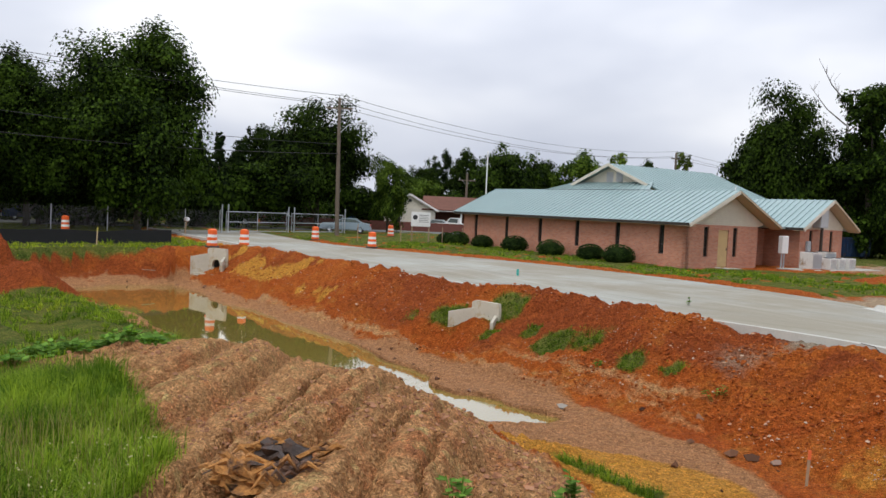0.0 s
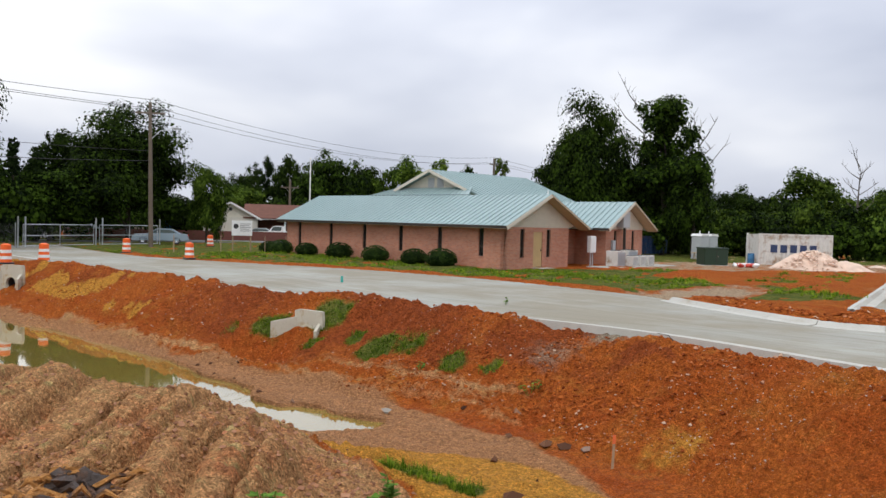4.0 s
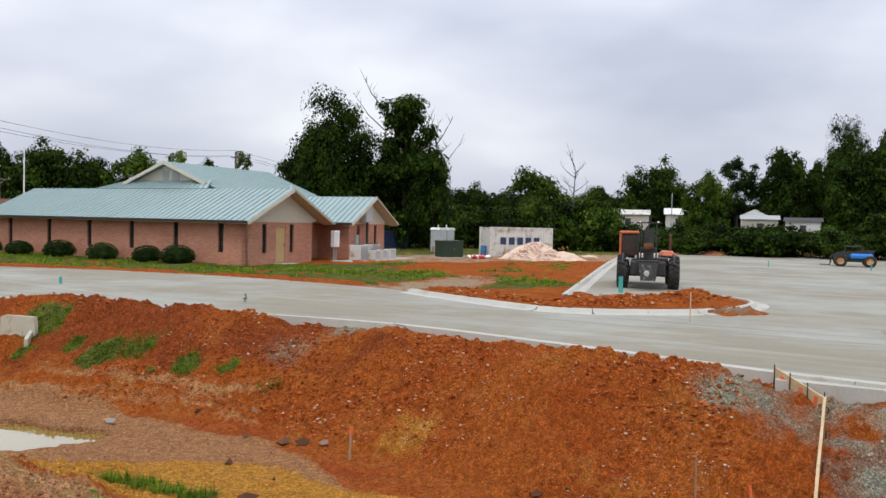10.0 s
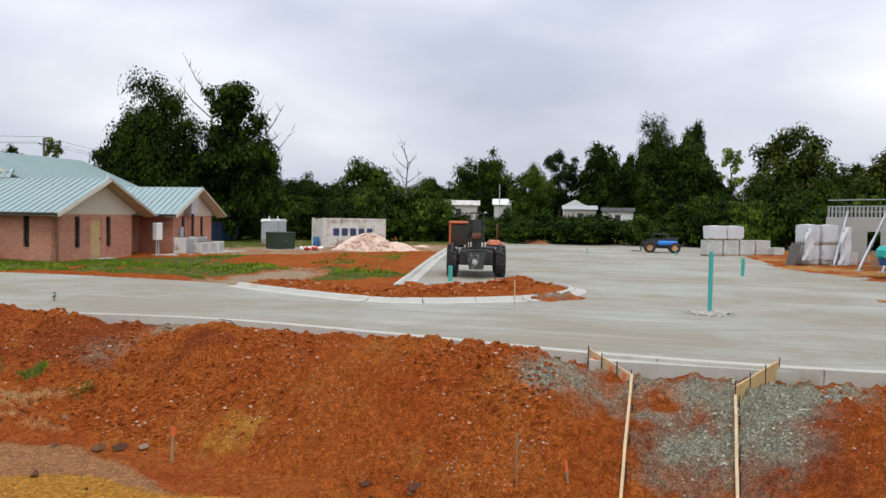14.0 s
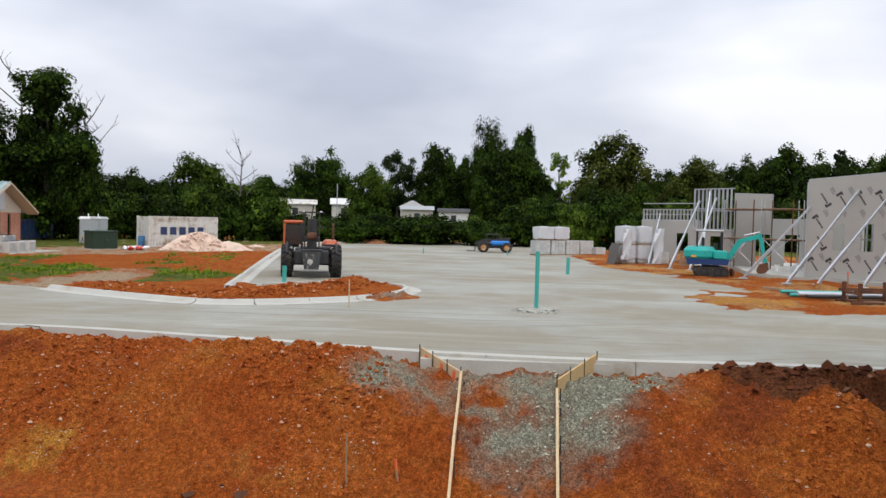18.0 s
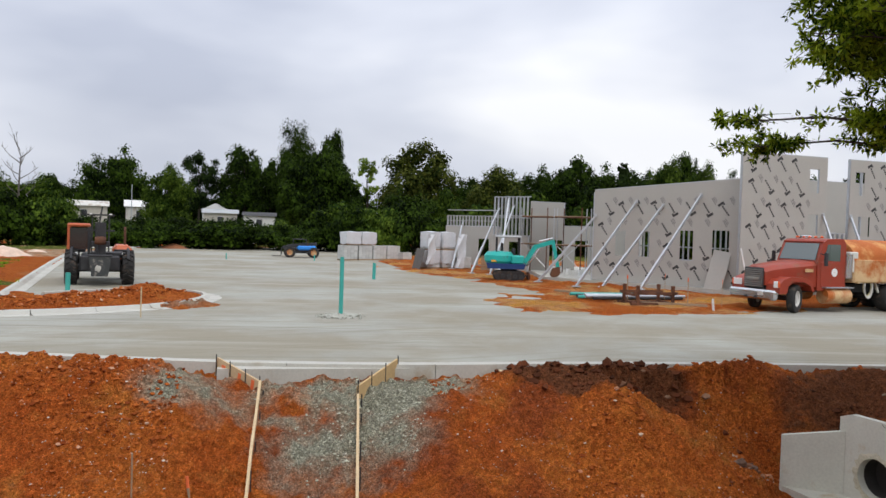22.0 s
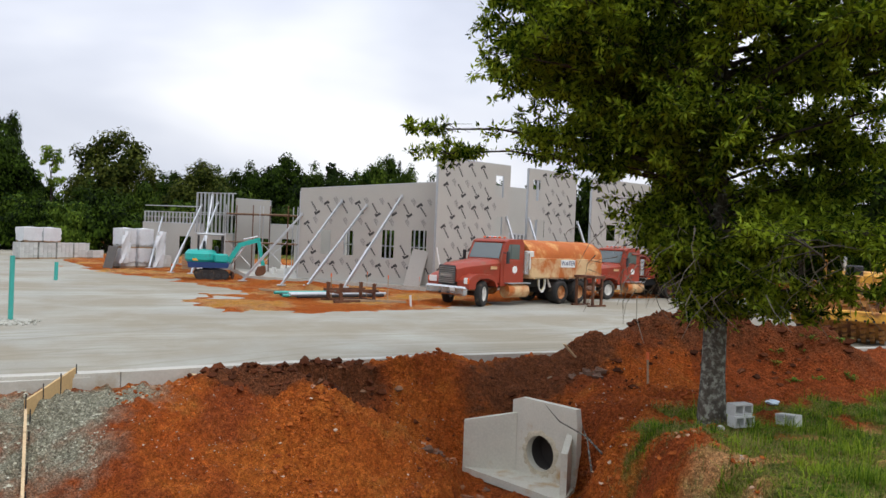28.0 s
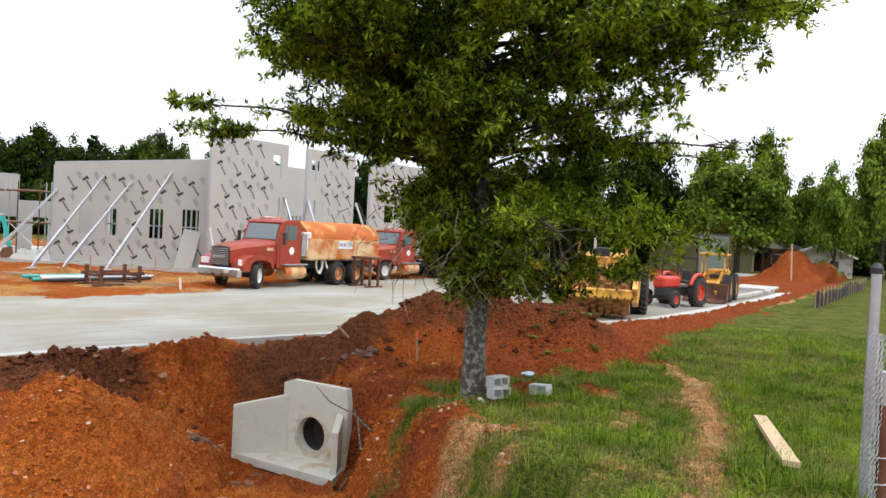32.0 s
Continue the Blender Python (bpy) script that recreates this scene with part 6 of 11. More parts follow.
# (kind, bearing, distance, width, height)
rnd = random.Random(5)
for row in (
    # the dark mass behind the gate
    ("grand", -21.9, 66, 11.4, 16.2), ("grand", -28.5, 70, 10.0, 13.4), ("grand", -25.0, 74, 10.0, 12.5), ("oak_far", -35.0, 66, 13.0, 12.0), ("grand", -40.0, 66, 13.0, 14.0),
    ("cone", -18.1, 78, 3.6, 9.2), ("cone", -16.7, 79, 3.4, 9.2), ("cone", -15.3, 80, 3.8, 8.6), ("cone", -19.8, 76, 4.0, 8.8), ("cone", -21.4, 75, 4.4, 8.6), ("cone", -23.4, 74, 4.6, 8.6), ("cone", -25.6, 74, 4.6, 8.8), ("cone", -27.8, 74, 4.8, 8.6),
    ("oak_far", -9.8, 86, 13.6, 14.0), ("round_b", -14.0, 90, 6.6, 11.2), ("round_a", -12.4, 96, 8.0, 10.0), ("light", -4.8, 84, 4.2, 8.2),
    # behind the house and hall
    ("round_a", -2.4, 118, 6.5, 9.9), ("pine", -0.9, 124, 3.6, 12.2), ("round_b", 0.8, 122, 6.0, 12.2), ("round_a", 4.0, 114, 11.0, 12.3), ("light", -2.2, 108, 6.2, 7.2), ("round_b", 6.2, 116, 8.0, 10.6), ("round_a", 2.0, 126, 9.0, 11.0),
    ("light", 8.9, 112, 8.4, 11.6), ("feather", 11.5, 128, 5.0, 13.3), ("round_b", 13.8, 130, 5.6, 12.2), ("feather", 16.0, 122, 3.6, 13.2), ("round_a", 11.0, 136, 9.0, 10.5),
    # pair of large trees by the hall's wing
    ("oak_far", 22.3, 84, 10.4, 16.4), ("round_b", 21.0, 86, 9.4, 11.6), ("ragged", 27.3, 82, 8.0, 16.0), ("round_b", 29.3, 80, 5.2, 10.0), ("round_a", 25.0, 90, 5.0, 8.0), ("round_b", 27.0, 88, 6.0, 11.5),
    # scrub and trees along the back of the lot
    ("round_a", 32.8, 104, 7.6, 8.2), ("light", 36.5, 112, 9.4, 10.7), ("round_b", 41.4, 130, 6.0, 9.4), ("round_a", 45.1, 118, 9.2, 12.9), ("light", 48.5, 106, 6.0, 10.0), ("pine", 50.6, 124, 5.6, 13.8),
    ("round_b", 53.6, 126, 8.8, 15.0), ("round_b", 55.4, 132, 6.4, 13.6), ("oak_far", 57.2, 124, 7.6, 18.8), ("round_b", 59.6, 122, 5.8, 17.6), ("round_a", 58.6, 104, 9.4, 14.0), ("feather", 62.2, 126, 4.6, 14.3), ("olive", 65.9, 110, 11.2, 15.3), ("round_a", 65.2, 96, 7.4, 7.7), ("bush", 61.4, 98, 5.0, 6.7), ("round_b", 61.0, 128, 7.0, 10.5),
    ("bush_light", 67.9, 104, 6.4, 8.3), ("olive", 71.4, 116, 10.0, 12.5), ("round_a", 75.1, 122, 7.6, 13.2), ("round_b", 77.3, 120, 8.2, 14.5), ("cone", 80.5, 118, 6.4, 13.6), ("round_a", 82.0, 124, 6.0, 13.0), ("light", 83.3, 120, 6.4, 14.4), ("round_b", 84.8, 124, 6.2, 15.6), ("light", 85.6, 112, 5.4, 13.0),
    ("round_a", 68.6, 130, 8.0, 11.2), ("round_b", 70.2, 134, 9.0, 12.0), ("round_a", 73.2, 132, 10.0, 13.0), ("round_b", 75.9, 134, 9.0, 14.0), ("round_a", 78.6, 132, 10.0, 14.4), ("round_b", 81.4, 130, 9.0, 13.6), ("round_a", 83.9, 132, 9.0, 14.4), ("bush_light", 73.8, 106, 10.0, 8.3), ("bush", 79.1, 108, 10.4, 9.3), ("round_a", 79.0, 130, 9.0, 12.0), ("round_a", 87.9, 122, 7.0, 12.6), ("round_a", 91.3, 112, 9.4, 12.2), ("round_b", 96.0, 104, 9.2, 12.0), ("round_a", 100.1, 98, 9.0, 12.2), ("round_a", 104.5, 96, 9.4, 12.0),
    # beyond the parked machines
    ("round_b", 109.1, 98, 11.4, 11.2), ("round_a", 113.1, 94, 9.8, 12.0), ("round_a", 118.0, 86, 9.8, 14.2), ("lawn", 122.9, 100, 7.0, 14.6), ("lawn", 125.0, 84, 10.4, 12.6), ("lawn", 126.6, 86, 5.0, 14.6), ("lawn", 129.6, 100, 6.4, 11.4), ("lawn", 130.9, 92, 5.6, 12.2), ("lawn", 133.6, 80, 6.4, 15.0), ("round_b", 129.0, 110, 6.6, 10.8), ("round_a", 124.0, 100, 9.0, 10.0), ("round_a", 137.0, 100, 10.0, 12.0), ("round_b", 120.5, 100, 8.0, 10.0), ("round_a", 127.5, 116, 9.0, 10.5), ("round_a", 133.0, 112, 9.0, 11.0),
):
    plant(*row)
for i in range(34):
    b = 27.5 + i * 1.35 + rnd.uniform(-0.4, 0.4)
    low = 42.0 < b < 57.5
    plant(rnd.choice(("bush", "bush", "bush_light")), b, rnd.uniform(88, 95), rnd.uniform(5.5, 7.5), rnd.uniform(2.9, 3.7) if low else rnd.uniform(4.2, 6.2), None, "scrub along the lot")
for i in range(30):
    b = 28 + i * 2.1 + rnd.uniform(-0.6, 0.6)
    plant(rnd.choice(("round_a", "round_b", "round_b", "light")), b, rnd.uniform(128, 142), rnd.uniform(7.5, 10), rnd.uniform(7.6, 9.4), None, "scrub along the lot")
for i in range(14):
    plant(rnd.choice(("bush", "bush_light")), 70 + i * 2.6 + rnd.uniform(-0.6, 0.6), rnd.uniform(98, 112), rnd.uniform(8, 11), rnd.uniform(5.0, 7.0), None, "scrub along the lot")
for i in range(14):
    plant(rnd.choice(("bush", "round_a")), -40 + i * 2.0 + rnd.uniform(-0.6, 0.6), rnd.uniform(78, 86), rnd.uniform(7, 9), rnd.uniform(5.5, 8), None, "scrub along the street")
for i in range(12):
    plant("bush", -12 + i * 3.0, rnd.uniform(112, 124), rnd.uniform(8, 11), rnd.uniform(5, 6.5), None, "scrub along the street")
for i in range(18):
    plant(rnd.choice(("bush", "bush_light")), 104 + i * 2.1, rnd.uniform(100, 114), rnd.uniform(7, 9), rnd.uniform(4.5, 6.0), None, "scrub along the street")


def dead_tree(az, dist, height, seed):
    """A leafless grey snag of forking branches."""
    rnd = random.Random(seed)
    t = thing("dead_tree", "bare grey dead tree with forking branches", "tree", at(0.6 + dist * math.sin(radians(az)), -0.4 + dist * math.cos(radians(az)), 0), "dead trees")
    part("trunk", Geo().tube([(0, 0, -0.3), (0.1, 0.1, height * 0.45), (0.3, 0, height * 0.95)], [0.22, 0.15, 0.02], 7), BARK_DEAD, t)
    for i in range(13):
        z = height * (0.42 + 0.045 * i)
        a, L = i * 2.4 + rnd.uniform(-0.4, 0.4), height * rnd.uniform(0.14, 0.24)
        tip = Vector((L * math.cos(a), L * math.sin(a), z + L * rnd.uniform(0.7, 1.2)))
        mid_ = Vector((tip.x * 0.5, tip.y * 0.5, z + (tip.z - z) * 0.4))
        g = Geo().tube([(0.15, 0, z), mid_, tip], [0.07, 0.05, 0.012], 5)
        for k in range(3):
            q = mid_.lerp(tip, rnd.random())
            g.tube([q, q + Vector((rnd.uniform(-0.6, 0.6), rnd.uniform(-0.6, 0.6), rnd.uniform(0.4, 1.0)))], [0.03, 0.008], 4)
        part("branch", g, BARK_DEAD, t)


BARK_DEAD = material("bare_grey_wood", (0.12, 0.105, 0.09), 0.9, var=0.2)
dead_tree(39.5, 122, 12.4, 3)
dead_tree(29.4, 84, 12.6, 4)
dead_tree(25.7, 86, 15.4, 5)

# ---- standing water in the ditch ----
def water_material():
    m = bpy.data.materials.new("muddy_water")
    m.use_nodes = True
    nodes, links = m.node_tree.nodes, m.node_tree.links
    b = nodes["Principled BSDF"]
    b.inputs["Base Color"].default_value = (0.27, 0.205, 0.045, 1)
    b.inputs["Coat Weight"].default_value, b.inputs["Coat Roughness"].default_value = 1.0, 0.02
    b.inputs["Roughness"].default_value = 0.04
    b.inputs["IOR"].default_value = 1.5
    b.inputs["Specular IOR Level"].default_value = 0.6
    tc = nodes.new("ShaderNodeTexCoord")
    n = nodes.new("ShaderNodeTexNoise")
    n.inputs["Scale"].default_value, n.inputs["Detail"].default_value = 5.0, 2
    links.new(tc.outputs["Object"], n.inputs["Vector"])
    bp = nodes.new("ShaderNodeBump")
    bp.inputs["Strength"].default_value, bp.inputs["Distance"].default_value = 0.05, 0.01
    links.new(n.outputs["Fac"], bp.inputs["Height"])
    links.new(bp.outputs["Normal"], b.inputs["Normal"])
    return m


POND = [(-22, 36.5), (-17.5, 41.5), (-13.0, 41.0), (-5.0, 32.0), (0.5, 24), (3.6, 17.6), (3.0, 15.6), (0.2, 15.6), (-5, 19.8), (-11, 26.0), (-16, 30.5)]
WATER_Z = -1.78
single("pond_water", Geo().add([(x, y, WATER_Z) for x, y in POND], [tuple(range(len(POND)))[::-1]]), water_material(), "still brown muddy water lying in the ditch", "water", kind="structure", smooth=0)


# ---- scattered loose soil, weeds and grass ----
def clods(name, label, count, seed, pick, size, mat, span=None):
    """Small broken lumps strewn where pick() says."""
    rs = np.random.RandomState(seed)
    k = count * 6
    az, r = np.radians(rs.uniform(-34, 134, k)), rs.uniform(6.0 ** 0.5, 44 ** 0.5, k) ** 2
    x, y = 0.6 + r * np.sin(az), -0.4 + r * np.cos(az)
    if span:
        x, y = rs.uniform(span[0], span[1], k), rs.uniform(span[2], span[3], k)
    h = ground(x, y)
    drift = fbm(x * 0.55, y * 0.55, 4, seed + 30) + rs.uniform(-0.55, 0.55, len(x)) > -0.05
    ok = np.nonzero(pick(x, y, h) & drift)[0][:count]
    x, y, h = x[ok], y[ok], h[ok]
    n = len(x)
    sz = size[0] + (size[1] - size[0]) * rs.random_sample(n) ** 2.6
    base = np.array([(1, 0, 0), (0, 1, 0), (-1, 0, 0), (0, -1, 0), (0, 0, 0.8), (0, 0, -0.6), (0.7, 0.7, 0.5), (-0.7, -0.6, 0.45)])
    v = base[None] * (1 + 0.45 * rs.uniform(-1, 1, (n, 8, 1))) * sz[:, None, None]
    t = rs.uniform(0, 6.28, n)
    c, s = np.cos(t)[:, None], np.sin(t)[:, None]
    v = np.stack([v[..., 0] * c - v[..., 1] * s, v[..., 0] * s + v[..., 1] * c, v[..., 2]], -1)
    v += np.stack([x, y, h + 0.25 * sz], -1)[:, None, :]
    f = np.array([(0, 6, 4), (6, 1, 4), (0, 1, 6), (1, 2, 4), (2, 7, 4), (7, 3, 4), (2, 3, 7), (3, 0, 4), (1, 0, 5), (2, 1, 5), (3, 2, 5), (0, 3, 5)])
    faces = (f[None] + 8 * np.arange(n)[:, None, None]).reshape(-1, 3)
    me = bpy.data.meshes.new(name)
    me.from_pydata(v.reshape(-1, 3).tolist(), [], faces.tolist())
    me.materials.append(mat)
    return tagged(new(name, me), label, "soil", kind="stuff")


def clod_material(name, a, b, c):
    m = bpy.data.materials.new(name)
    m.use_nodes = True
    nodes, links = m.node_tree.nodes, m.node_tree.links
    p = nodes["Principled BSDF"]
    p.inputs["Roughness"].default_value = 0.95
    p.inputs["Specular IOR Level"].default_value = 0.04
    geo = nodes.new("ShaderNodeNewGeometry")
    r = nodes.new("ShaderNodeValToRGB")
    r.color_ramp.elements[0].color, r.color_ramp.elements[1].color = (*a, 1), (*b, 1)
    r.color_ramp.elements.new(0.93).color = (*b, 1)
    r.color_ramp.elements.new(0.96).color = (*c, 1)
    links.new(geo.outputs["Random Per Island"], r.inputs["Fac"])
    tc = nodes.new("ShaderNodeTexCoord")
    n = nodes.new("ShaderNodeTexNoise")
    n.inputs["Scale"].default_value = 30
    links.new(tc.outputs["Object"], n.inputs["Vector"])
    bp = nodes.new("ShaderNodeBump")
    bp.inputs["Strength"].default_value = 0.5
    links.new(n.outputs["Fac"], bp.inputs["Height"])
    links.new(bp.outputs["Normal"], p.inputs["Normal"])
    links.new(r.outputs["Color"], p.inputs["Base Color"])
    return m


def on_clay(x, y, h):
    s, _ = line_gap(x, y, EDGE)
    v = 0.643 * x - 0.766 * y
    return (s > 0.35) & ((s < 7.2) | (y < -1) & (x > 8) & (s < 11.5)) & (h > -1.58) & (np.abs((x - 14.2) * 0.57 - (y - 7.9) * 0.82) > 2.2) & (y > -5.5) & (turf_mask(x, y, s, 20, v, h) < 0.4) & (masks(x, y, h)["dark"] < 0.35) & ~((y < 5.5) & (np.random.RandomState(3).random_sample(len(x)) < 0.3))


def on_tan(x, y, h):
    s, _ = line_gap(x, y, EDGE)
    v = 0.643 * x - 0.766 * y
    return (s > 9.6) & (s < 17) & (v < -3) & (v > -22) & (turf_mask(x, y, s, 12, v, h) < 0.4)


def on_dark(x, y, h):
    s, _ = line_gap(x, y, EDGE)
    dark = masks(x, y, h)["dark"]
    return (s > 0.2) & (s < 4.5) & (y < 4.6) & (y > -10.5) & (x > 14) & (h > -1.3) & (dark > 0.18 + 0.3 * vnoise(x * 3, y * 3, 17))


def on_mud(x, y, h):
    s, _ = line_gap(x, y, EDGE)
    return (h < -1.5) & (h > WATER_Z + 0.02) & (s > 4.2) & (s < 8) & (y > 5)


def on_isle(x, y, h):
    s, _ = line_gap(x, y, EDGE)
    return (s < -5) & (h > 0.14) & (y > 16) & (y < 30) & (x < 27)


CL = clod_material("clay_clods", (0.17, 0.038, 0.011), (0.43, 0.120, 0.028), (0.55, 0.42, 0.30))
clods("clay_clods", "loose orange clay lumps strewn over the spoil bank", 40000, 1, on_clay, (0.009, 0.055), CL)
clods("tan_clods", "small crumbs of tan soil on the near spoil heap", 14000, 2, on_tan, (0.006, 0.04), clod_material("tan_crumbs", (0.20, 0.09, 0.05), (0.40, 0.21, 0.12), (0.42, 0.16, 0.07)))
clods("dark_clods", "coarse dark topsoil lumps on the spoil heaps", 11000, 3, on_dark, (0.018, 0.12), clod_material("topsoil_lumps", (0.045, 0.018, 0.010), (0.14, 0.045, 0.020), (0.30, 0.18, 0.11)))
clods("mud_lumps", "wet lumps and stones on the muddy ditch floor", 420, 4, on_mud, (0.02, 0.16), clod_material("mud_lumps", (0.06, 0.03, 0.02), (0.24, 0.12, 0.07), (0.35, 0.34, 0.3)))
clods("pale_chips", "small pale stones scattered through the clay", 9000, 8, on_clay, (0.008, 0.024), clod_material("pale_stone_chips", (0.40, 0.27, 0.18), (0.62, 0.50, 0.40), (0.66, 0.60, 0.52)))
clods("isle_clods", "broken clay lumps heaped on the kerbed island", 4200, 5, on_isle, (0.012, 0.075), CL, (15, 26, 17.5, 28))


def on_gravel(x, y, h):
    thick = masks(x, y, h)["gravel"] + 0.35 * fbm(x * 2.3, y * 2.3, 3, 45)
    return (thick > 0.5) | (np.hypot(x - 22.3, y - 11.8) < 0.7)


clods("gravel", "pale grey crushed stone strewn round the flume and heaps", 20000, 6, on_gravel, (0.012, 0.034), clod_material("crushed_stone", (0.32, 0.32, 0.24), (0.58, 0.57, 0.45), (0.66, 0.64, 0.54)))


stones = Geo().blob(0, 0, 0, 0.62, 0.55, 0.10, 5, 0.2, 18, 6)
rnd_ = random.Random(12)
for i in range(120):
    a, q = rnd_.uniform(0, 6.28), rnd_.random() ** 0.6 * 0.85
    r_ = rnd_.uniform(0.015, 0.045)
    stones.blob(q * math.cos(a), q * math.sin(a), max(0.0, 0.10 - 0.13 * q) + 0.01, r_, r_, r_, i, 0.3, 5, 4)
single("gravel_pile", stones, material("grey_crushed_stone", (0.38, 0.38, 0.33), 0.95, var=0.3, scale=12, fine=50, bump=0.8), "small pile of grey stone round the teal pipe", "gravel", at(22.3, 11.8, 0.0), kind="stuff", smooth=0)


def grass(name, label, count, seed, region, pick, tall, wide=0.011, mat=GRASS, lean=0.45, clump=0.0, tuft=0):
    """Bent blades rooted where pick() says; region is (bearing from, to, distance from, to)."""
    rs = np.random.RandomState(seed)
    a0, a1, r0, r1 = region
    k = count * 3
    az, r = np.radians(rs.uniform(a0, a1, k)), np.sqrt(rs.uniform(r0 ** 2, r1 ** 2, k))
    x, y = 0.6 + r * np.sin(az), -0.4 + r * np.cos(az)
    h = ground(x, y)
    keep = pick(x, y, h)
    if clump:
        keep &= (fbm(x * clump, y * clump, 3, seed) + rs.uniform(-0.5, 0.5, k)) > 0
    ok = np.nonzero(keep)[0][:count]
    if tuft:
        ok = np.repeat(ok[:max(1, count // tuft)], tuft)
    x, y, h = x[ok], y[ok], h[ok]
    n = len(x)
    t = rs.uniform(0, 6.28, n)
    thrive = np.ones(n)
    if tuft:
        # blades fan out from the middle of their tuft
        m = n // tuft
        o = np.abs(rs.normal(scale=1.0, size=n)) * np.repeat(rs.uniform(0.03, 0.13, m), tuft)
        x, y = x + o * np.cos(t), y + o * np.sin(t)
        h = ground(x, y)
        thrive = np.repeat(0.45 + 0.95 * rs.random_sample(m) ** 1.5, tuft)
        t = t + rs.normal(scale=0.5, size=n)
    L = thrive * (tall[0] + (tall[1] - tall[0]) * rs.random_sample(n) ** 1.6) * (0.75 + 0.5 * np.clip(0.5 + 0.6 * fbm(x * 0.8, y * 0.8, 3, seed + 1), 0, 1))
    b = rs.uniform(0.1, lean, n) * L
    rise = np.maximum(0.22, 0.98 - 0.5 * b / L)
    dx, dy = np.cos(t), np.sin(t)
    w = wide * rs.uniform(0.6, 1.3, n)
    p = np.zeros((n, 5, 3))
    p[:, 0] = np.stack([x - dy * w, y + dx * w, h - 0.02], -1)
    p[:, 1] = np.stack([x + dy * w, y - dx * w, h - 0.02], -1)
    mx, my, mz = x + dx * b * 0.35, y + dy * b * 0.35, h + L * 0.62 * rise
    p[:, 2] = np.stack([mx + dy * w * 0.7, my - dx * w * 0.7, mz], -1)
    p[:, 3] = np.stack([mx - dy * w * 0.7, my + dx * w * 0.7, mz], -1)
    p[:, 4] = np.stack([x + dx * b * 1.3, y + dy * b * 1.3, h + L * 0.95 * rise], -1)
    o = 5 * np.arange(n)[:, None]
    me = bpy.data.meshes.new(name)
    me.from_pydata(p.reshape(-1, 3).tolist(), [], (np.array([[0, 1, 2, 3]]) + o).tolist() + (np.array([[3, 2, 4]]) + o).tolist())
    me.materials.append(mat)
    return tagged(new(name, me), label, "grass", kind="stuff")


def turfy(lo):
    def f(x, y, h):
        s, _ = line_gap(x, y, EDGE)
        return (turf_mask(x, y, s, np.hypot(x - 0.6, y + 0.4), 0.643 * x - 0.766 * y, h) > lo) & (s > 1.0)
    return f


DRY = leaf_material("dry_grass_blades", (0.16, 0.13, 0.05), (0.30, 0.26, 0.11), 0.6)
grass("long_grass", "long bright green grass on the near bank", 72000, 11, (-36, -4, 5.5, 13), turfy(0.5), (0.08, 0.36), 0.006, GRASS_DEEP, 0.9, tuft=36)
flowers = Geo()
rnd_ = random.Random(77)
for i in range(130):
    a, q = radians(rnd_.uniform(-31, -17)), rnd_.uniform(6.2, 9.0)
    x, y = 0.6 + q * math.sin(a), -0.4 + q * math.cos(a)
    if float(turf_mask(np.array([x]), np.array([y]), line_gap(np.array([x]), np.array([y]), EDGE)[0], np.array([q]), np.array([0.643 * x - 0.766 * y]), np.array([0.0]))[0]) > 0.5:
        flowers.blob(x, y, gz(x, y) + rnd_.uniform(0.16, 0.34), 0.009, 0.009, 0.007, i, 0.3, 5, 4)
single("wild_flowers", flowers, material("pale_petals", (0.50, 0.46, 0.20), 0.7), "tiny white and yellow flower heads in the grass", "flowers", kind="stuff", smooth=0)
grass("sparse_grass", "sparse green blades at the edge of the bare soil", 9000, 21, (-36, 0, 5.5, 16), turfy(0.34), (0.04, 0.2), 0.006, GRASS_DEEP)
grass("seed_heads", "thin pale flowering stalks in the long grass", 1500, 22, (-36, -10, 5.5, 11), turfy(0.5), (0.3, 0.5), 0.003, DRY, 0.25)
grass("pond_grass", "tall green rushes and weeds at the pond's edge", 12000, 12, (-36, -12, 13, 34), lambda x, y, h: (h > -1.8) & (h < -0.2) & (turfy(0.25)(x, y, h)), (0.08, 0.34), 0.010, GRASS_DEEP, 0.9, 0.6, tuft=20)
grass("bank_grass", "long green grass on the bank round the tree", 60000, 13, (76, 136, 6.5, 27), turfy(0.5), (0.10, 0.34), 0.006, GRASS_BANK, 1.6, 0.9, tuft=44)
grass("short_grass", "short trodden green grass on the bank", 46000, 14, (76, 136, 6.5, 30), turfy(0.4), (0.05, 0.16), 0.007, GRASS_BANK, 1.6)
grass("dry_grass", "dry straw-coloured grass among the green", 30000, 15, (76, 136, 7, 26), turfy(0.3), (0.06, 0.2), 0.007, DRY, 1.6)
grass("verge_grass", "green grass above the cut bank", 18000, 16, (-38, -10, 30, 56), turfy(0.5), (0.08, 0.26), 0.02, GRASS, 0.9, tuft=10)
grass("slope_grass", "tufts of fresh grass on the clay slope", 8000, 17, (-5, 34, 14, 30), turfy(0.45), (0.04, 0.17), 0.008, GRASS_BANK, 1.3, tuft=16)
grass("strip_grass", "strip of grass at the foot of the near heap", 4200, 18, (4, 32, 7, 15), turfy(0.5), (0.08, 0.24), 0.008, GRASS_DEEP, 1.0, tuft=20)


def lawn_pick(x, y, h):
    s, _ = line_gap(x, y, EDGE)
    return (s < -5) & (turf_mask(x, y, s, np.hypot(x - 0.6, y + 0.4), 0.643 * x - 0.766 * y, h) > 0.5) & ~inside(x, y, SLAB)


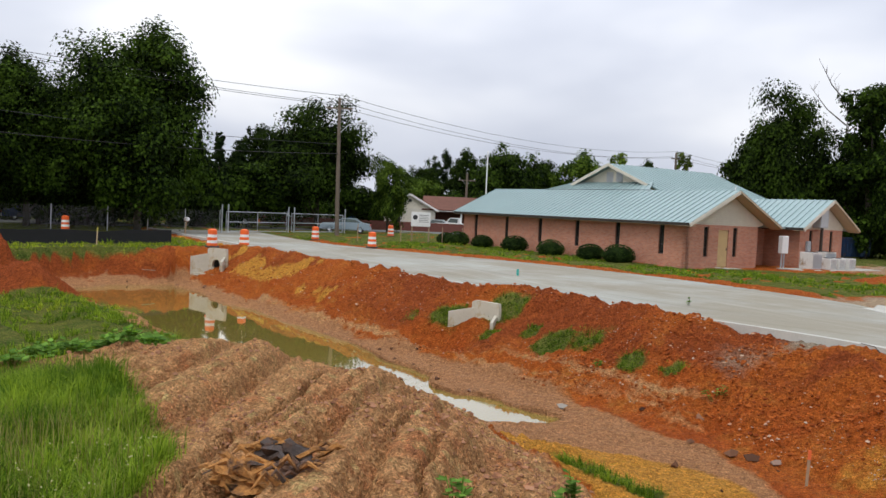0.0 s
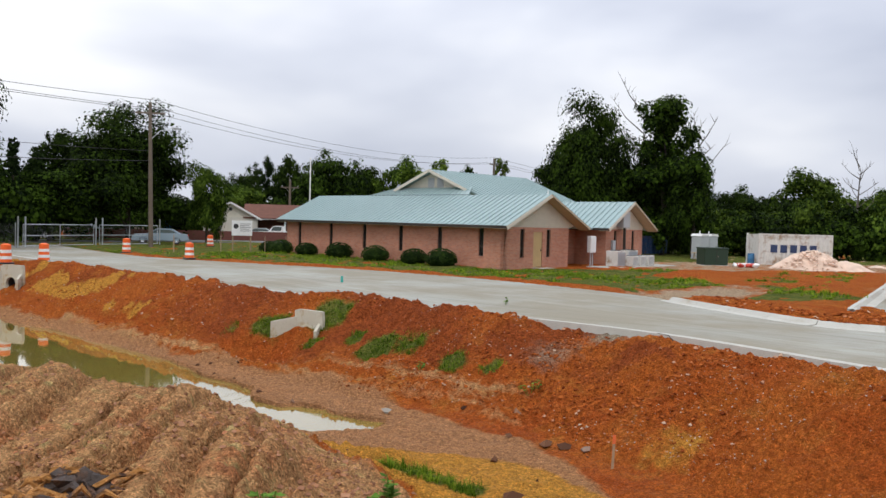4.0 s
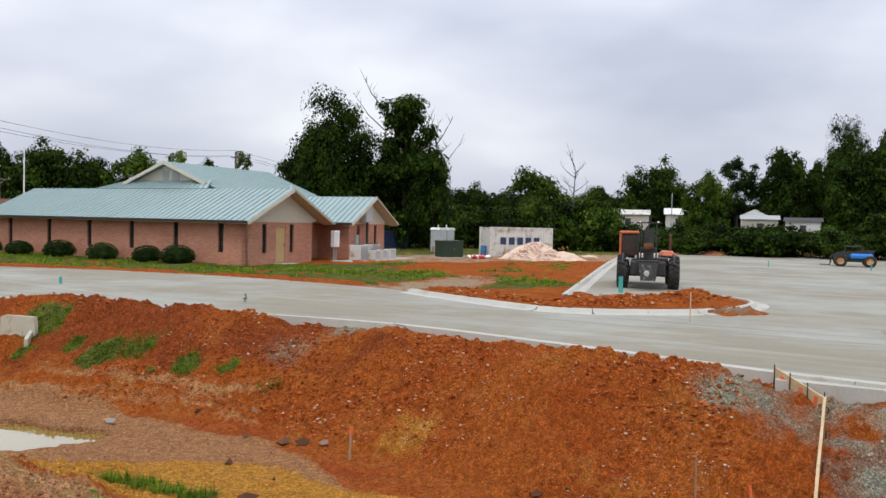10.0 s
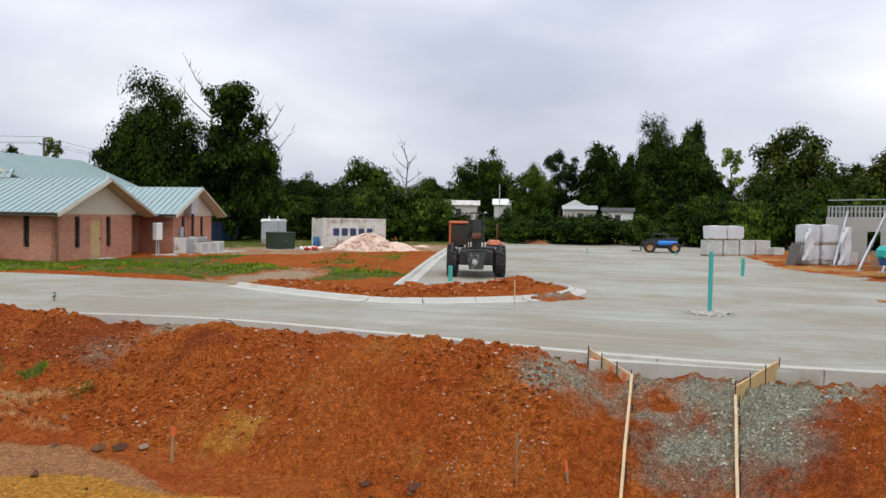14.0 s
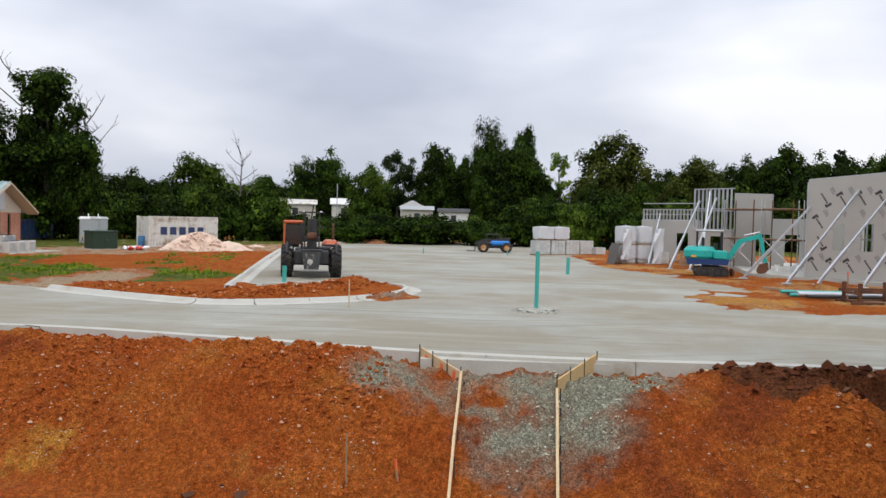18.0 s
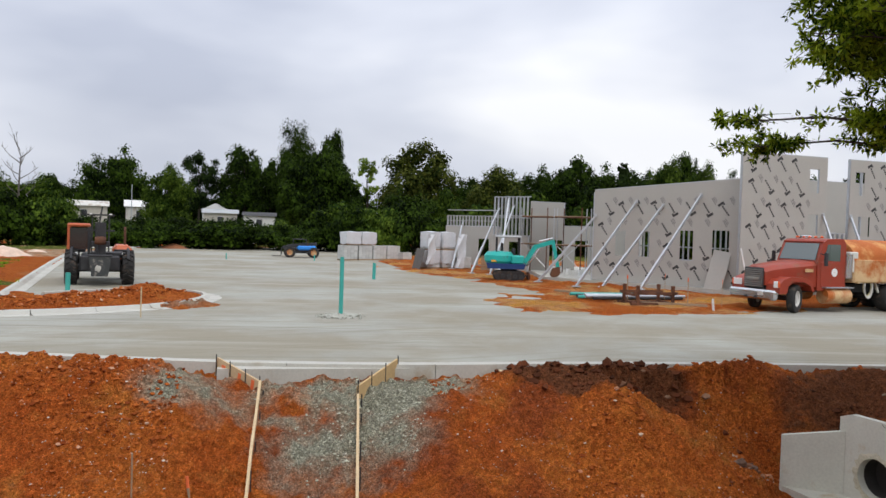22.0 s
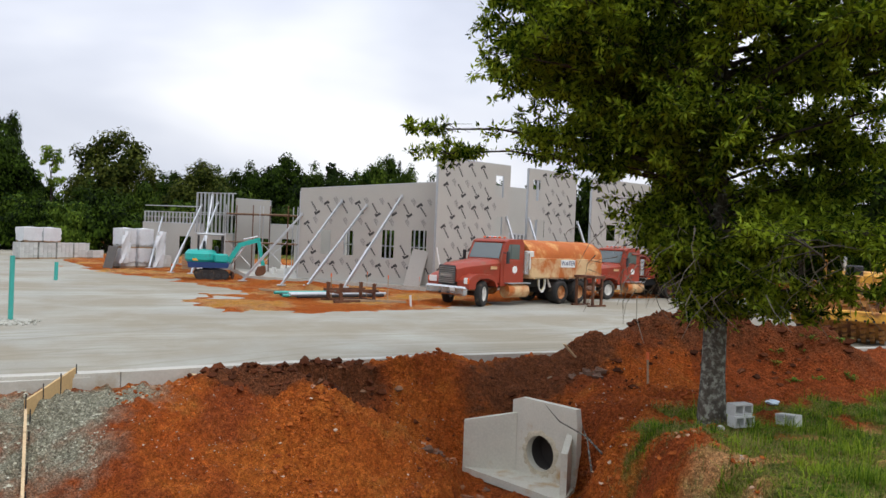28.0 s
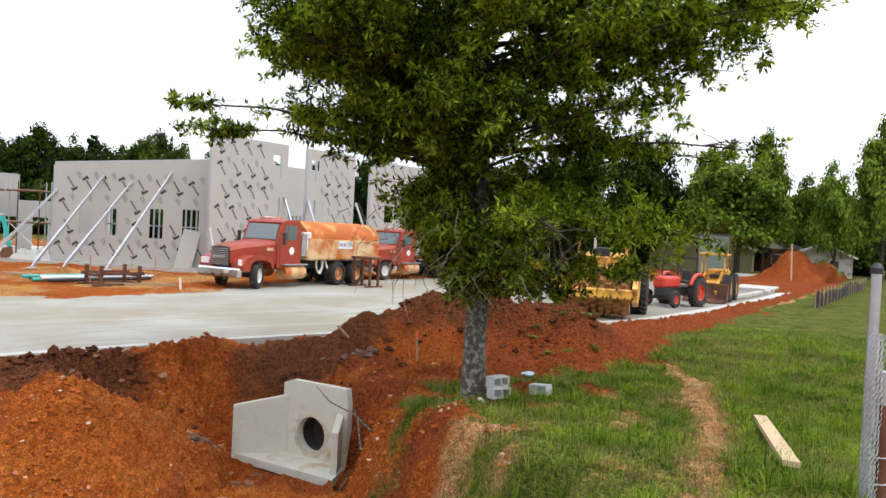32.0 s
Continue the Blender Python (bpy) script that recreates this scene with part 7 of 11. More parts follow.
grass("lawn_grass", "weedy green grass in front of the brick hall", 30000, 19, (-12, 40, 30, 62), lawn_pick, (0.05, 0.22), 0.022, GRASS_DEEP, 0.9, 0.35, tuft=12)


def weed(x, y, r, n, seed, label, leaf=0.09, tall=0.35, z=None):
    """A low broadleaved weed: stalks with paired leaves."""
    rnd = random.Random(seed)
    base = gz(x, y) if z is None else z
    w = thing("weed", label, "plant", at(x, y, base), "weeds")
    st, lf = Geo(), Geo()
    for i in range(n):
        a, q = rnd.uniform(0, 6.28), rnd.uniform(0, r)
        tip = Vector((q * math.cos(a), q * math.sin(a), tall * rnd.uniform(0.4, 1.0)))
        root = Vector((tip.x * 0.35, tip.y * 0.35, -0.03))
        st.tube([root, root.lerp(tip, 0.6) + Vector((0, 0, 0.04)), tip], 0.006, 4)
        for k in range(5):
            b, c = rnd.uniform(0, 6.28), rnd.uniform(0.5, 1.0)
            p = root.lerp(tip, c)
            d = Vector((math.cos(b), math.sin(b), rnd.uniform(-0.1, 0.5))).normalized() * leaf * rnd.uniform(0.7, 1.3)
            s = d.cross(Vector((0, 0, 1))).normalized() * leaf * 0.42
            lf.add([p, p + d * 0.5 + s, p + d, p + d * 0.5 - s], [(0, 1, 2, 3)])
    tagged(part("stem", st, LEAF_WEED, w), kind="stuff")
    tagged(part("foliage", lf, LEAF_WEED, w, smooth=0), kind="stuff")


for i, (x, y, r, n) in enumerate(((1.15, 6.6, 0.22, 16), (0.25, 6.55, 0.16, 9), (1.5, 8.0, 0.14, 8), (-11.6, 26.5, 0.5, 12), (4.0, 19.9, 0.25, 6), (6.2, 17.4, 0.3, 8), (8.0, 25.6, 0.1, 5))):
    weed(x, y, r, n, 400 + i, "bright green broadleaved weed on the bare heap")
for i in range(26):
    rnd2 = random.Random(900 + i)
    t = rnd2.random()
    weed(-6.7 + 1.6 * t + rnd2.uniform(-0.4, 0.4), 12.1 + 1.9 * t + rnd2.uniform(-0.7, 0.7), 0.34, 10, 950 + i, "trailing vine with rounded leaves over the heap", 0.13, 0.22)
for i in range(9):
    rnd2 = random.Random(700 + i)
    weed(19.0 + rnd2.uniform(-0.8, 0.8), -8.6 + rnd2.uniform(-0.9, 0.9), 0.3, 7, 720 + i, "ivy trailing on the dark soil heap", 0.07, 0.12)


# ---- precast headwalls ----
def headwall(m, label, mat, scale=1.0):
    """Panel with a round pipe mouth, two splayed wings and an apron; faces -y."""
    h = thing("headwall", label, "headwall", m, "precast headwalls")
    w, top, r, cx, cz = 1.72, 1.62, 0.36, 0.80, 0.56
    n = 32
    v, f = [], []
    box = []
    for k in range(n):
        a = 2 * math.pi * (k + 0.5) / n
        c, s = math.cos(a), math.sin(a)
        sx = ((w - cx) if c > 0 else cx) / max(abs(c), 1e-6)
        sz = ((top - cz) if s > 0 else (cz + 0.1)) / max(abs(s), 1e-6)
        q = min(sx, sz)
        box.append((cx + c * q, cz + s * q))
    for y in (0.0, 0.15):
        v += [(x, y, z) for x, z in box] + [(cx + r * math.cos(2 * math.pi * (k + 0.5) / n), y, cz + r * math.sin(2 * math.pi * (k + 0.5) / n)) for k in range(n)]
    for k in range(n):
        j = (k + 1) % n
        f += [(k, j, n + j, n + k), (2 * n + j, 2 * n + k, 3 * n + k, 3 * n + j), (k, 2 * n + k, 2 * n + j, j), (n + j, 3 * n + j, 3 * n + k, n + k)]
    g = Geo().add(v, f)
    panel = part("panel", g, mat, h, smooth=20)
    ring, gv, gf = random.Random(17), [], []
    for k in range(40):
        a, q = 2 * math.pi * k / 40, r + 0.10 + ring.uniform(-0.035, 0.05)
        gv += [(cx + math.cos(a) * p, y, cz + math.sin(a) * p) for p, y in ((q, 0.0), (q - 0.03, -0.014), (r + 0.004, -0.016), (r + 0.004, 0.01))]
        for c in range(3):
            gf.append((4 * k + c, 4 * k + c + 1, (4 * k + c + 5) % 160, (4 * k + c + 4) % 160))
    part("grout_ring", Geo().add(gv, gf), MORTAR, panel, "rough ring of grout round the pipe")
    # short pipe closed by a near-black disc; its deep shade is painted colour
    part("pipe", Geo().lathe([(r + 0.03, 0.152), (r + 0.03, 0.5), (0.01, 0.5)], 32, 'Y', m=pose(cx, 0, cz)), PIPE_SHADE, h, "short drain pipe end with deep shade put into its colour")

    def wing(a, b, ha, hb):
        a, b = Vector(a), Vector(b)
        d = (b - a).normalized()
        s = Vector((-d.y, d.x, 0)) * 0.065
        g = Geo()
        v = [a - s, b - s, b + s, a + s]
        g.add([tuple(p + Vector((0, 0, -0.1))) for p in v] + [tuple(v[0] + Vector((0, 0, ha))), tuple(v[1] + Vector((0, 0, hb))), tuple(v[2] + Vector((0, 0, hb))), tuple(v[3] + Vector((0, 0, ha)))], [(3, 2, 1, 0), (4, 5, 6, 7), (0, 1, 5, 4), (1, 2, 6, 5), (2, 3, 7, 6), (3, 0, 4, 7)])
        part("wing", g, mat, h)
    wing((0.10, 0.04, 0), (-0.76, -0.68, 0), 1.28, 1.04)
    wing((w - 0.20, 0.04, 0), (w + 0.10, -0.50, 0), 1.12, 0.86)
    part("apron", Geo().add([(-0.75, -0.7, -0.12), (w + 0.28, -0.75, -0.12), (w, 0, -0.12), (0, 0, -0.12), (-0.75, -0.7, 0.04), (w + 0.28, -0.75, 0.04), (w, 0, 0.06), (0, 0, 0.06)], [(3, 2, 1, 0), (4, 5, 6, 7), (0, 1, 5, 4), (1, 2, 6, 5), (2, 3, 7, 6), (3, 0, 4, 7)]), mat, h)
    return h


headwall(at(16.85, -1.72, -1.84, -136) @ Matrix.Scale(0.95, 4), "new pale concrete headwall with a round drain pipe", PRECAST_NEW)
headwall(at(0.95, 25.55, -1.34, -50) @ Matrix.Scale(0.74, 4), "stained concrete headwall set into the clay slope", PRECAST)
headwall(at(-12.75, 42.0, -1.25, -32) @ Matrix.Scale(0.85, 4), "stained concrete headwall at the ditch's far end", PRECAST)

# ---- concrete at the head of the flume ----
single("gutter_apron", Geo().add([(x, y, z) for z in (0.02, -0.45) for x, y in ((13.55, 9.55), (15.65, 6.5), (15.0, 6.1), (12.95, 9.15))], [(0, 1, 2, 3), (7, 6, 5, 4), (0, 4, 5, 1), (1, 5, 6, 2), (2, 6, 7, 3), (3, 7, 4, 0)]), CONCRETE, "pale concrete gutter apron at the head of the flume", "gutter", smooth=0)


# ---- timber forms of the flume ----
LI, RI = Vector((12.85, 8.1, 0)), Vector((13.45, 6.4, 0))
LO, RO = Vector((13.2, 9.35, 0)), Vector((15.0, 6.35, 0))


def board(a, b, width, thick, mat, label, name="form_board", group="flume forms"):
    """A plank standing on edge between two points of its lower edge."""
    a, b = Vector(a), Vector(b)
    o = single(name, Geo().bar((0, 0, width / 2), (b - a) + Vector((0, 0, width / 2)), thick, width), mat, label, "board", Matrix.Translation(a), group)
    return o


za, zb = -0.16, -0.40
board((LO.x, LO.y, za), (LI.x, LI.y, zb - 0.05), 0.36, 0.04, LUMBER, "pale splayed form board with orange marks at the kerb")
board((RO.x, RO.y, za), (RI.x, RI.y, zb - 0.05), 0.36, 0.04, PLY, "fresh yellow splayed form board at the kerb")
for a, b in ((LI, Vector((8.6, 5.45, 0))), (RI, Vector((9.9, 4.45, 0)))):
    n = 5
    run = [a.lerp(b, i / n) for i in range(n + 1)]
    run = [Vector((p.x, p.y, gz(p.x, p.y) + 0.03)) for p in run]
    g = Geo()
    for p, q in zip(run, run[1:]):
        g.bar(p - run[0] + Vector((0, 0, 0.04)), q - run[0] + Vector((0, 0, 0.04)), 0.045, 0.13)
    single("form_board", g, LUMBER, "long pale form board running down the flume", "board", Matrix.Translation(run[0]), "flume forms")


def rebar(x, y, z, h, label="thin dark steel stake beside the form", name="form_stake", mat=STEEL_DARK, r=0.011):
    single(name, Geo().tube([(0, 0, -0.25), (0, 0, h)], r, 6), mat, label, "stake", at(x, y, z), "form stakes")


for a, b in ((LO, LI), (RO, RI)):
    for t in (0.0, 0.33, 0.68, 1.0):
        p = a.lerp(b, t)
        rebar(p.x - 0.04, p.y - 0.02, za + (zb - za) * t, 0.42)
for a, b in ((LI, Vector((10.05, 6.38, 0))), (RI, Vector((11.03, 5.11, 0)))):
    for t in (0.06, 0.3, 0.6, 0.85):
        p = a.lerp(b, t)
        rebar(p.x + 0.05, p.y - 0.05, -0.42 - 0.85 * t, 0.26)
for p, q in ((0.12, 0.2), (0.5, 0.56), (0.8, 0.86)):
    a, b = LO.lerp(LI, p), LO.lerp(LI, q)
    single("orange_mark", Geo().bar((a.x - 0.03, a.y - 0.015, za + (zb - za) * p + 0.13), (b.x - 0.03, b.y - 0.015, za + (zb - za) * q + 0.13), 0.012, 0.28), FLAGPINK, "orange paint mark on the form board", "paint mark")


def lath(x, y, h, label, mat=LUMBER_OLD, tip=None, lean=0.0, w=0.04):
    t = thing("survey_lath", label, "stake", pose(x, y, gz(x, y), 0, lean, random.Random(int(x * 100)).uniform(0, 90)), "survey laths")
    part("shaft", Geo().box(-w / 2, -0.008, -0.3, w / 2, 0.008, h, 0.003), mat, t)
    if tip:
        part("painted_tip", Geo().box(-w / 2 - 0.002, -0.01, h - 0.16, w / 2 + 0.002, 0.01, h + 0.004), tip, t)


lath(6.4, 13.3, 0.62, "wooden survey lath with an orange tip", LUMBER_OLD, FLAGPINK, 2, 0.05)
lath(9.2, 7.6, 0.75, "thin bare wooden survey lath in the clay", LUMBER_OLD, None, 1, 0.035)
lath(18.5, 16.2, 0.95, "pale bare survey lath beside the island", LUMBER, None, 0, 0.06)
lath(9.9, 7.2, 0.3, "short stake with an orange painted top", LUMBER_OLD, FLAGPINK, 12, 0.05)
lath(17.6, -4.6, 0.75, "grey survey lath with a pink flagged top", LUMBER_OLD, FLAGPINK, 3, 0.05)
lath(32.6, 1.4, 0.45, "short pale stake at the edge of the road", WHITE, None, 8, 0.12)
for x, y in ((34.2, 4.9), (35.9, 3.6), (33.2, 2.4), (34.6, 1.2)):
    lath(x, y, 1.15, "wooden stake with an orange painted top", LUMBER_OLD, FLAGPINK, 3, 0.09)


def riser_pipe(x, y, h, r=0.055, lean=0.0):
    single("riser_pipe", Geo().lathe([(r, -0.3), (r, h), (r * 0.86, h), (r * 0.86, h - 0.3)], 16), TEAL, "upright teal plastic pipe stub in the stone base", "pipe", pose(x, y, 0, 0, lean, 0), "pipe stubs")


riser_pipe(22.3, 11.8, 1.86, 0.065)
riser_pipe(39.5, 19.5, 0.9, 0.09, 2)
riser_pipe(22.9, 23.85, 0.75, 0.09)
riser_pipe(3.2, 34.6, 0.27, 0.055)
riser_pipe(57, 34, 0.5, 0.05)
riser_pipe(52, 39, 0.5, 0.04)


# ---- concrete blocks, plank and litter on the bank ----
def block(x, y, z, turn, tilt=0, pitch=0, name="concrete_block"):
    """A hollow block with two cores, lying with its cores open to the ends."""
    t = Geo()
    L, D, H, k = 0.39, 0.19, 0.19, 0.032
    t.box(0, 0, 0, L, k, H, 0.004).box(0, D - k, 0, L, D, H, 0.004)
    for x0 in (0, L / 2 - k / 2, L - k):
        t.box(x0, k, 0, x0 + k, D - k, H)
    return single(name, t, CMU, "grey hollow concrete block lying in the grass", "concrete block", pose(x, y, z, tilt, pitch, turn), "loose blocks")


zg = gz(14.1, -5.5) + 0.06
block(14.01, -5.06, zg, -70, 90)
block(14.05, -5.05, zg + 0.19, -66, 90)
block(14.2, -6.26, gz(14.3, -6.26) + 0.15, 30, 90, 6)
za, zb = gz(11.6, -8.85) + 0.2, gz(8.35, -6.85) + 0.1
single("loose_plank", Geo().bar((0, 0, 0), (8.35 - 11.6, -6.85 + 8.85, zb - za), 0.19, 0.07), LUMBER, "pale sawn plank lying in the long grass", "plank", at(11.6, -8.85, za))
single("torn_wrapper", Geo().blob(0, 0, 0.04, 0.22, 0.12, 0.03, 5, 0.5), material("pale_blue_rag", (0.45, 0.55, 0.62), 0.7), "crumpled pale blue rag in the grass", "litter", at(16.4, -6.75, gz(16.4, -6.75) - 0.01))
single("crumpled_can", Geo().tube([(0, 0, 0.03), (0.11, 0.03, 0.035)], 0.033, 10), REFLECT, "crushed red and white drink can in the dirt", "litter", at(13.7, -4.9, gz(13.7, -4.9)))
single("scrap_timber", Geo().bar((0, 0, 0), (-0.1, 0.28, 0.30), 0.11, 0.03), LUMBER, "pale scrap of timber sticking out of the heap", "board", at(19.3, -3.3, gz(19.3, -3.3) + 0.0))
single("scrap_timber", Geo().bar((0, 0, 0), (0.35, -0.5, 0.1), 0.03, 0.03), LUMBER_OLD, "thin scrap of timber on the heap", "board", at(18.6, -2.6, gz(18.6, -2.6) + 0.03))
single("scrap_timber", Geo().bar((0, 0, 0), (0.5, 0.35, -0.05), 0.09, 0.03), LUMBER_OLD, "weathered scrap of timber lying on the cut bank", "board", at(-14.9, 38.6, -0.9))
single("scrap_board", Geo().bar((0, 0, 0), (-0.35, -0.8, 0.02), 0.12, 0.03), LUMBER, "pale scrap board by the kerb", "board", at(16.0, 4.6, gz(16.0, 4.6) + 0.05))
ASPHALT_BIT = material("broken_asphalt", (0.15, 0.085, 0.055), 0.95, var=0.4, scale=9, fine=60, bump=0.8, depth=0.02)
for i, (x, y, q) in enumerate(((18.3, -3.4, 0.20), (18.15, -3.62, 0.15), (18.5, -3.72, 0.17), (18.35, -3.15, 0.13), (18.6, -3.45, 0.12))):
    single("broken_lump", Geo().blob(0, 0, 0, q, 0.75 * q, 0.6 * q, 77 + i, 0.5), ASPHALT_BIT, "broken brown lump of old paving in the heap", "rubble", at(x, y, gz(x, y) + 0.3 * q, 50 * i), "paving rubble")
rub = random.Random(31)
for i in range(26):
    x, y = 15.35 + rub.uniform(-0.9, 1.0), -0.55 + rub.uniform(-0.8, 0.55)
    q = 0.05 + 0.11 * rub.random() ** 2
    single("clay_rock", Geo().blob(0, 0, 0, q, 0.8 * q, 0.65 * q, 90 + i, 0.45), (ASPHALT_BIT, STONE_BIT, CL)[i % 3], "loose red-brown rock on the floor of the hollow", "rock", at(x, y, gz(x, y) + 0.3 * q, 37 * i), "rubble before the headwall")
single("flat_stone", Geo().blob(0, 0, 0, 0.2, 0.14, 0.08, 78, 0.3), STONE_BIT, "flat brown stone on the ditch floor", "stone", at(13.6, -0.6, gz(13.6, -0.6) + 0.03))
for i, (x, y) in enumerate(((14.6, -2.6), (14.2, -2.9), (13.9, -3.0))):
    single("dead_branch", Geo().tube([(0, 0, 0.05), (0.5, 0.1, 0.2), (1.1, 0.0 + 0.2 * i, 0.32), (1.7, 0.3 + 0.1 * i, 0.5)], [0.02, 0.016, 0.012, 0.004], 5), BARK, "dead bare branch lying at the headwall", "branch", at(x, y, gz(x, y), -40 + 25 * i))
single("twig", Geo().tube([(0, 0, 0), (-0.1, 0.12, 0.16), (-0.32, 0.3, 0.2)], [0.016, 0.012, 0.008], 5), BARK, "bare stick poking out of the clay", "branch", at(9.7, 17.2, gz(9.7, 17.2)))
# uprooted stump in the foreground
stump = thing("torn_stump", "torn rotten stump with orange wood lying in the soil", "stump", at(-1.42, 6.95, gz(-1.42, 6.95) + 0.1))
STUMPW = material("rotten_orange_wood", (0.42, 0.19, 0.05), 0.9, var=0.4, scale=5, fine=30, bump=0.9, depth=0.03, stain=(0.07, 0.035, 0.02), stain_amount=0.5, stain_scale=5)
STUMPD = material("wet_dark_wood", (0.055, 0.038, 0.03), 0.55, var=0.4, scale=4, fine=25, bump=0.8, depth=0.03, stain=(0.16, 0.07, 0.03), stain_amount=0.4, stain_scale=4)
rs_ = random.Random(8)
for i in range(64):
    a = rs_.choice((0.15, 2.9, 3.4, -0.3)) + rs_.uniform(-0.5, 0.5)
    L, y0, z0 = rs_.uniform(0.12, 0.42), rs_.uniform(-0.45, 0.45), rs_.uniform(-0.02, 0.12)
    x0 = rs_.uniform(-0.4, 0.4)
    mid_ = (x0 + L * 0.5 * math.cos(a), y0 + L * 0.5 * math.sin(a), z0 + rs_.uniform(0.04, 0.12))
    end_ = (x0 + L * math.cos(a), y0 + L * math.sin(a), z0 + rs_.uniform(-0.06, 0.10))
    r_ = rs_.uniform(0.012, 0.04)
    part("root" if i else "heartwood", Geo().tube([(x0, y0, z0), mid_, end_], [r_, r_ * 0.9, 0.006], 5), STUMPW if rs_.random() < 0.8 else STUMPD, stump, smooth=20)
g = Geo().blob(0, 0.05, -0.04, 0.40, 0.45, 0.13, 9, 0.22, 26, 11)
part("clump", g, STUMPW, stump, smooth=20)
for i, (x, y, z, a, b, c, mt) in enumerate(((-0.42, -0.20, 0.02, 0.40, 0.24, 0.15, STUMPW), (0.05, 0.16, 0.10, 0.46, 0.22, 0.16, STUMPD), (0.38, -0.16, 0.04, 0.34, 0.16, 0.12, STUMPD), (-0.10, 0.22, 0.20, 0.28, 0.10, 0.08, STUMPW), (-0.62, 0.02, 0.0, 0.26, 0.16, 0.10, STUMPW), (0.62, 0.02, 0.03, 0.18, 0.10, 0.09, STUMPD))):
    part("bark_slab", Geo().blob(0.62 * x, 0.8 * y, z, 0.52 * a, 0.6 * b, 0.8 * c, 140 + i, 0.5, 18, 10), mt, stump, smooth=25)


# ---- the young oak on the bank ----
TWIG = material("pale_bare_twig", (0.20, 0.18, 0.14), 0.9, var=0.2)


def oak(x, y):
    rnd = random.Random(42)
    z0 = gz(x, y) - 0.05
    t = thing("oak_tree", "oak with a grey lichened trunk and a wide dense crown", "tree", at(x, y, z0))
    trunk = [Vector((0, 0, -0.15)), Vector((0.0, 0, 0.12)), Vector((0.02, 0.01, 0.9)), Vector((0.1, -0.02, 2.0)), Vector((0.18, -0.02, 3.6)), Vector((0.2, 0.05, 5.5)), Vector((0.15, 0.1, 7.6)), Vector((0.1, 0.1, 9.2))]
    g = Geo().tube(trunk, [0.36, 0.255, 0.205, 0.19, 0.16, 0.125, 0.065, 0.02], 18)
    part("trunk", g, BARK, t)
    tips = []
    # the crown rises steeply to one side and hangs low to the other
    lowside = math.atan2(-0.95, -0.31)
    HIGH = ([1.8, 2.9, 3.9, 5, 6, 7, 8, 9.8], [0.4, 1.0, 2.2, 3.9, 4.4, 4.6, 4.6, 3.6])
    LOW = ([1.5, 2.1, 2.9, 3.7, 4.4, 5.2, 6, 7, 8, 9.8], [0.7, 2.2, 4.0, 4.2, 3.0, 3.6, 5.1, 5.8, 5.8, 4.2])

    def spread(z, low):
        k = (0.5 + 0.5 * np.asarray(low)) ** 1.7
        return np.interp(z, *HIGH) * (1 - k) + np.interp(z, *LOW) * k

    for i in range(152):
        q = min(i, 121) / 121
        z = 1.7 + 7.2 * q ** 0.95
        a = i * 2.399 + rnd.uniform(-0.35, 0.35)
        if z > 4.0 and i % 3 == 0:
            a = lowside + math.pi + rnd.uniform(-1.0, 1.0)
        low = math.cos(a - lowside)
        rise = 0.42 - 0.36 * low if z < 4 else 0.28 - 0.10 * low
        if i > 121:
            # the thick shoulder that leans over the road
            z = rnd.uniform(4.0, 6.6)
            a = lowside + math.pi + rnd.uniform(-0.55, 0.55)
            if i % 2:
                z = rnd.uniform(5.0, 7.0)
                a = lowside + rnd.uniform(-0.7, 0.7)
            low = math.cos(a - lowside)
            rise = rnd.uniform(0.12, 0.34)
        reach = float(spread(z + 0.8, low)) * rnd.uniform(0.55, 1.0)
        tip_z = z + rise * reach
        reach = max(0.7, min(reach, float(spread(tip_z, low)) * rnd.uniform(0.8, 1.02)))
        if i > 121:
            reach = float(spread(tip_z, low)) * rnd.uniform(0.82, 1.0)
        # a few long boughs stand out of the crown
        flat = 1.0
        if i in (26, 30):
            flat = 0.3
            a, low, reach, z, rise = lowside + math.pi + 0.08 * (i - 28), -1, 5.5, 4.1 + 0.06 * (i - 26), 0.13
        if i in (40, 44):
            flat = 0.35
            a, low, reach, z, rise = lowside + 0.1 * (i - 42), 1, 4.7, 4.55, 0.03
        if i in (12, 15, 17, 19, 22, 24):
            a, low, reach, z, rise = lowside + 0.22 * (i - 18), 1, 4.2 - 0.1 * (i % 3), 3.05 + 0.03 * i, -0.10
        base = Vector((0.16, 0, z))
        p1 = base + Vector((math.cos(a) * reach * 0.35, math.sin(a) * reach * 0.35, 0.15 + rise * 0.4 * reach))
        p2 = base + Vector((math.cos(a + 0.1) * reach * 0.7, math.sin(a + 0.1) * reach * 0.7, 0.2 + rise * 0.75 * reach))
        p3 = base + Vector((math.cos(a + 0.05) * reach, math.sin(a + 0.05) * reach, 0.05 + rise * 0.95 * reach))
        r0 = 0.016 + 0.006 * reach
        part("limb", Geo().tube([base, p1, p2, p3], [r0, r0 * 0.7, r0 * 0.4, 0.008], 6), BARK_FAR, t)
        for k in range(27):
            f = rnd.uniform(0.15, 1.0) ** (1.1 if i > 121 else 0.6)
            p = base.lerp(p1, f * 3) if f < 1 / 3 else p1.lerp(p2, f * 3 - 1) if f < 2 / 3 else p2.lerp(p3, f * 3 - 2)
            d = Vector((rnd.uniform(-1, 1), rnd.uniform(-1, 1), flat * rnd.uniform(-0.5, 0.55))).normalized() * rnd.uniform(0.25, 0.95)
            tips.append((p, p + d))
    tw = Geo()
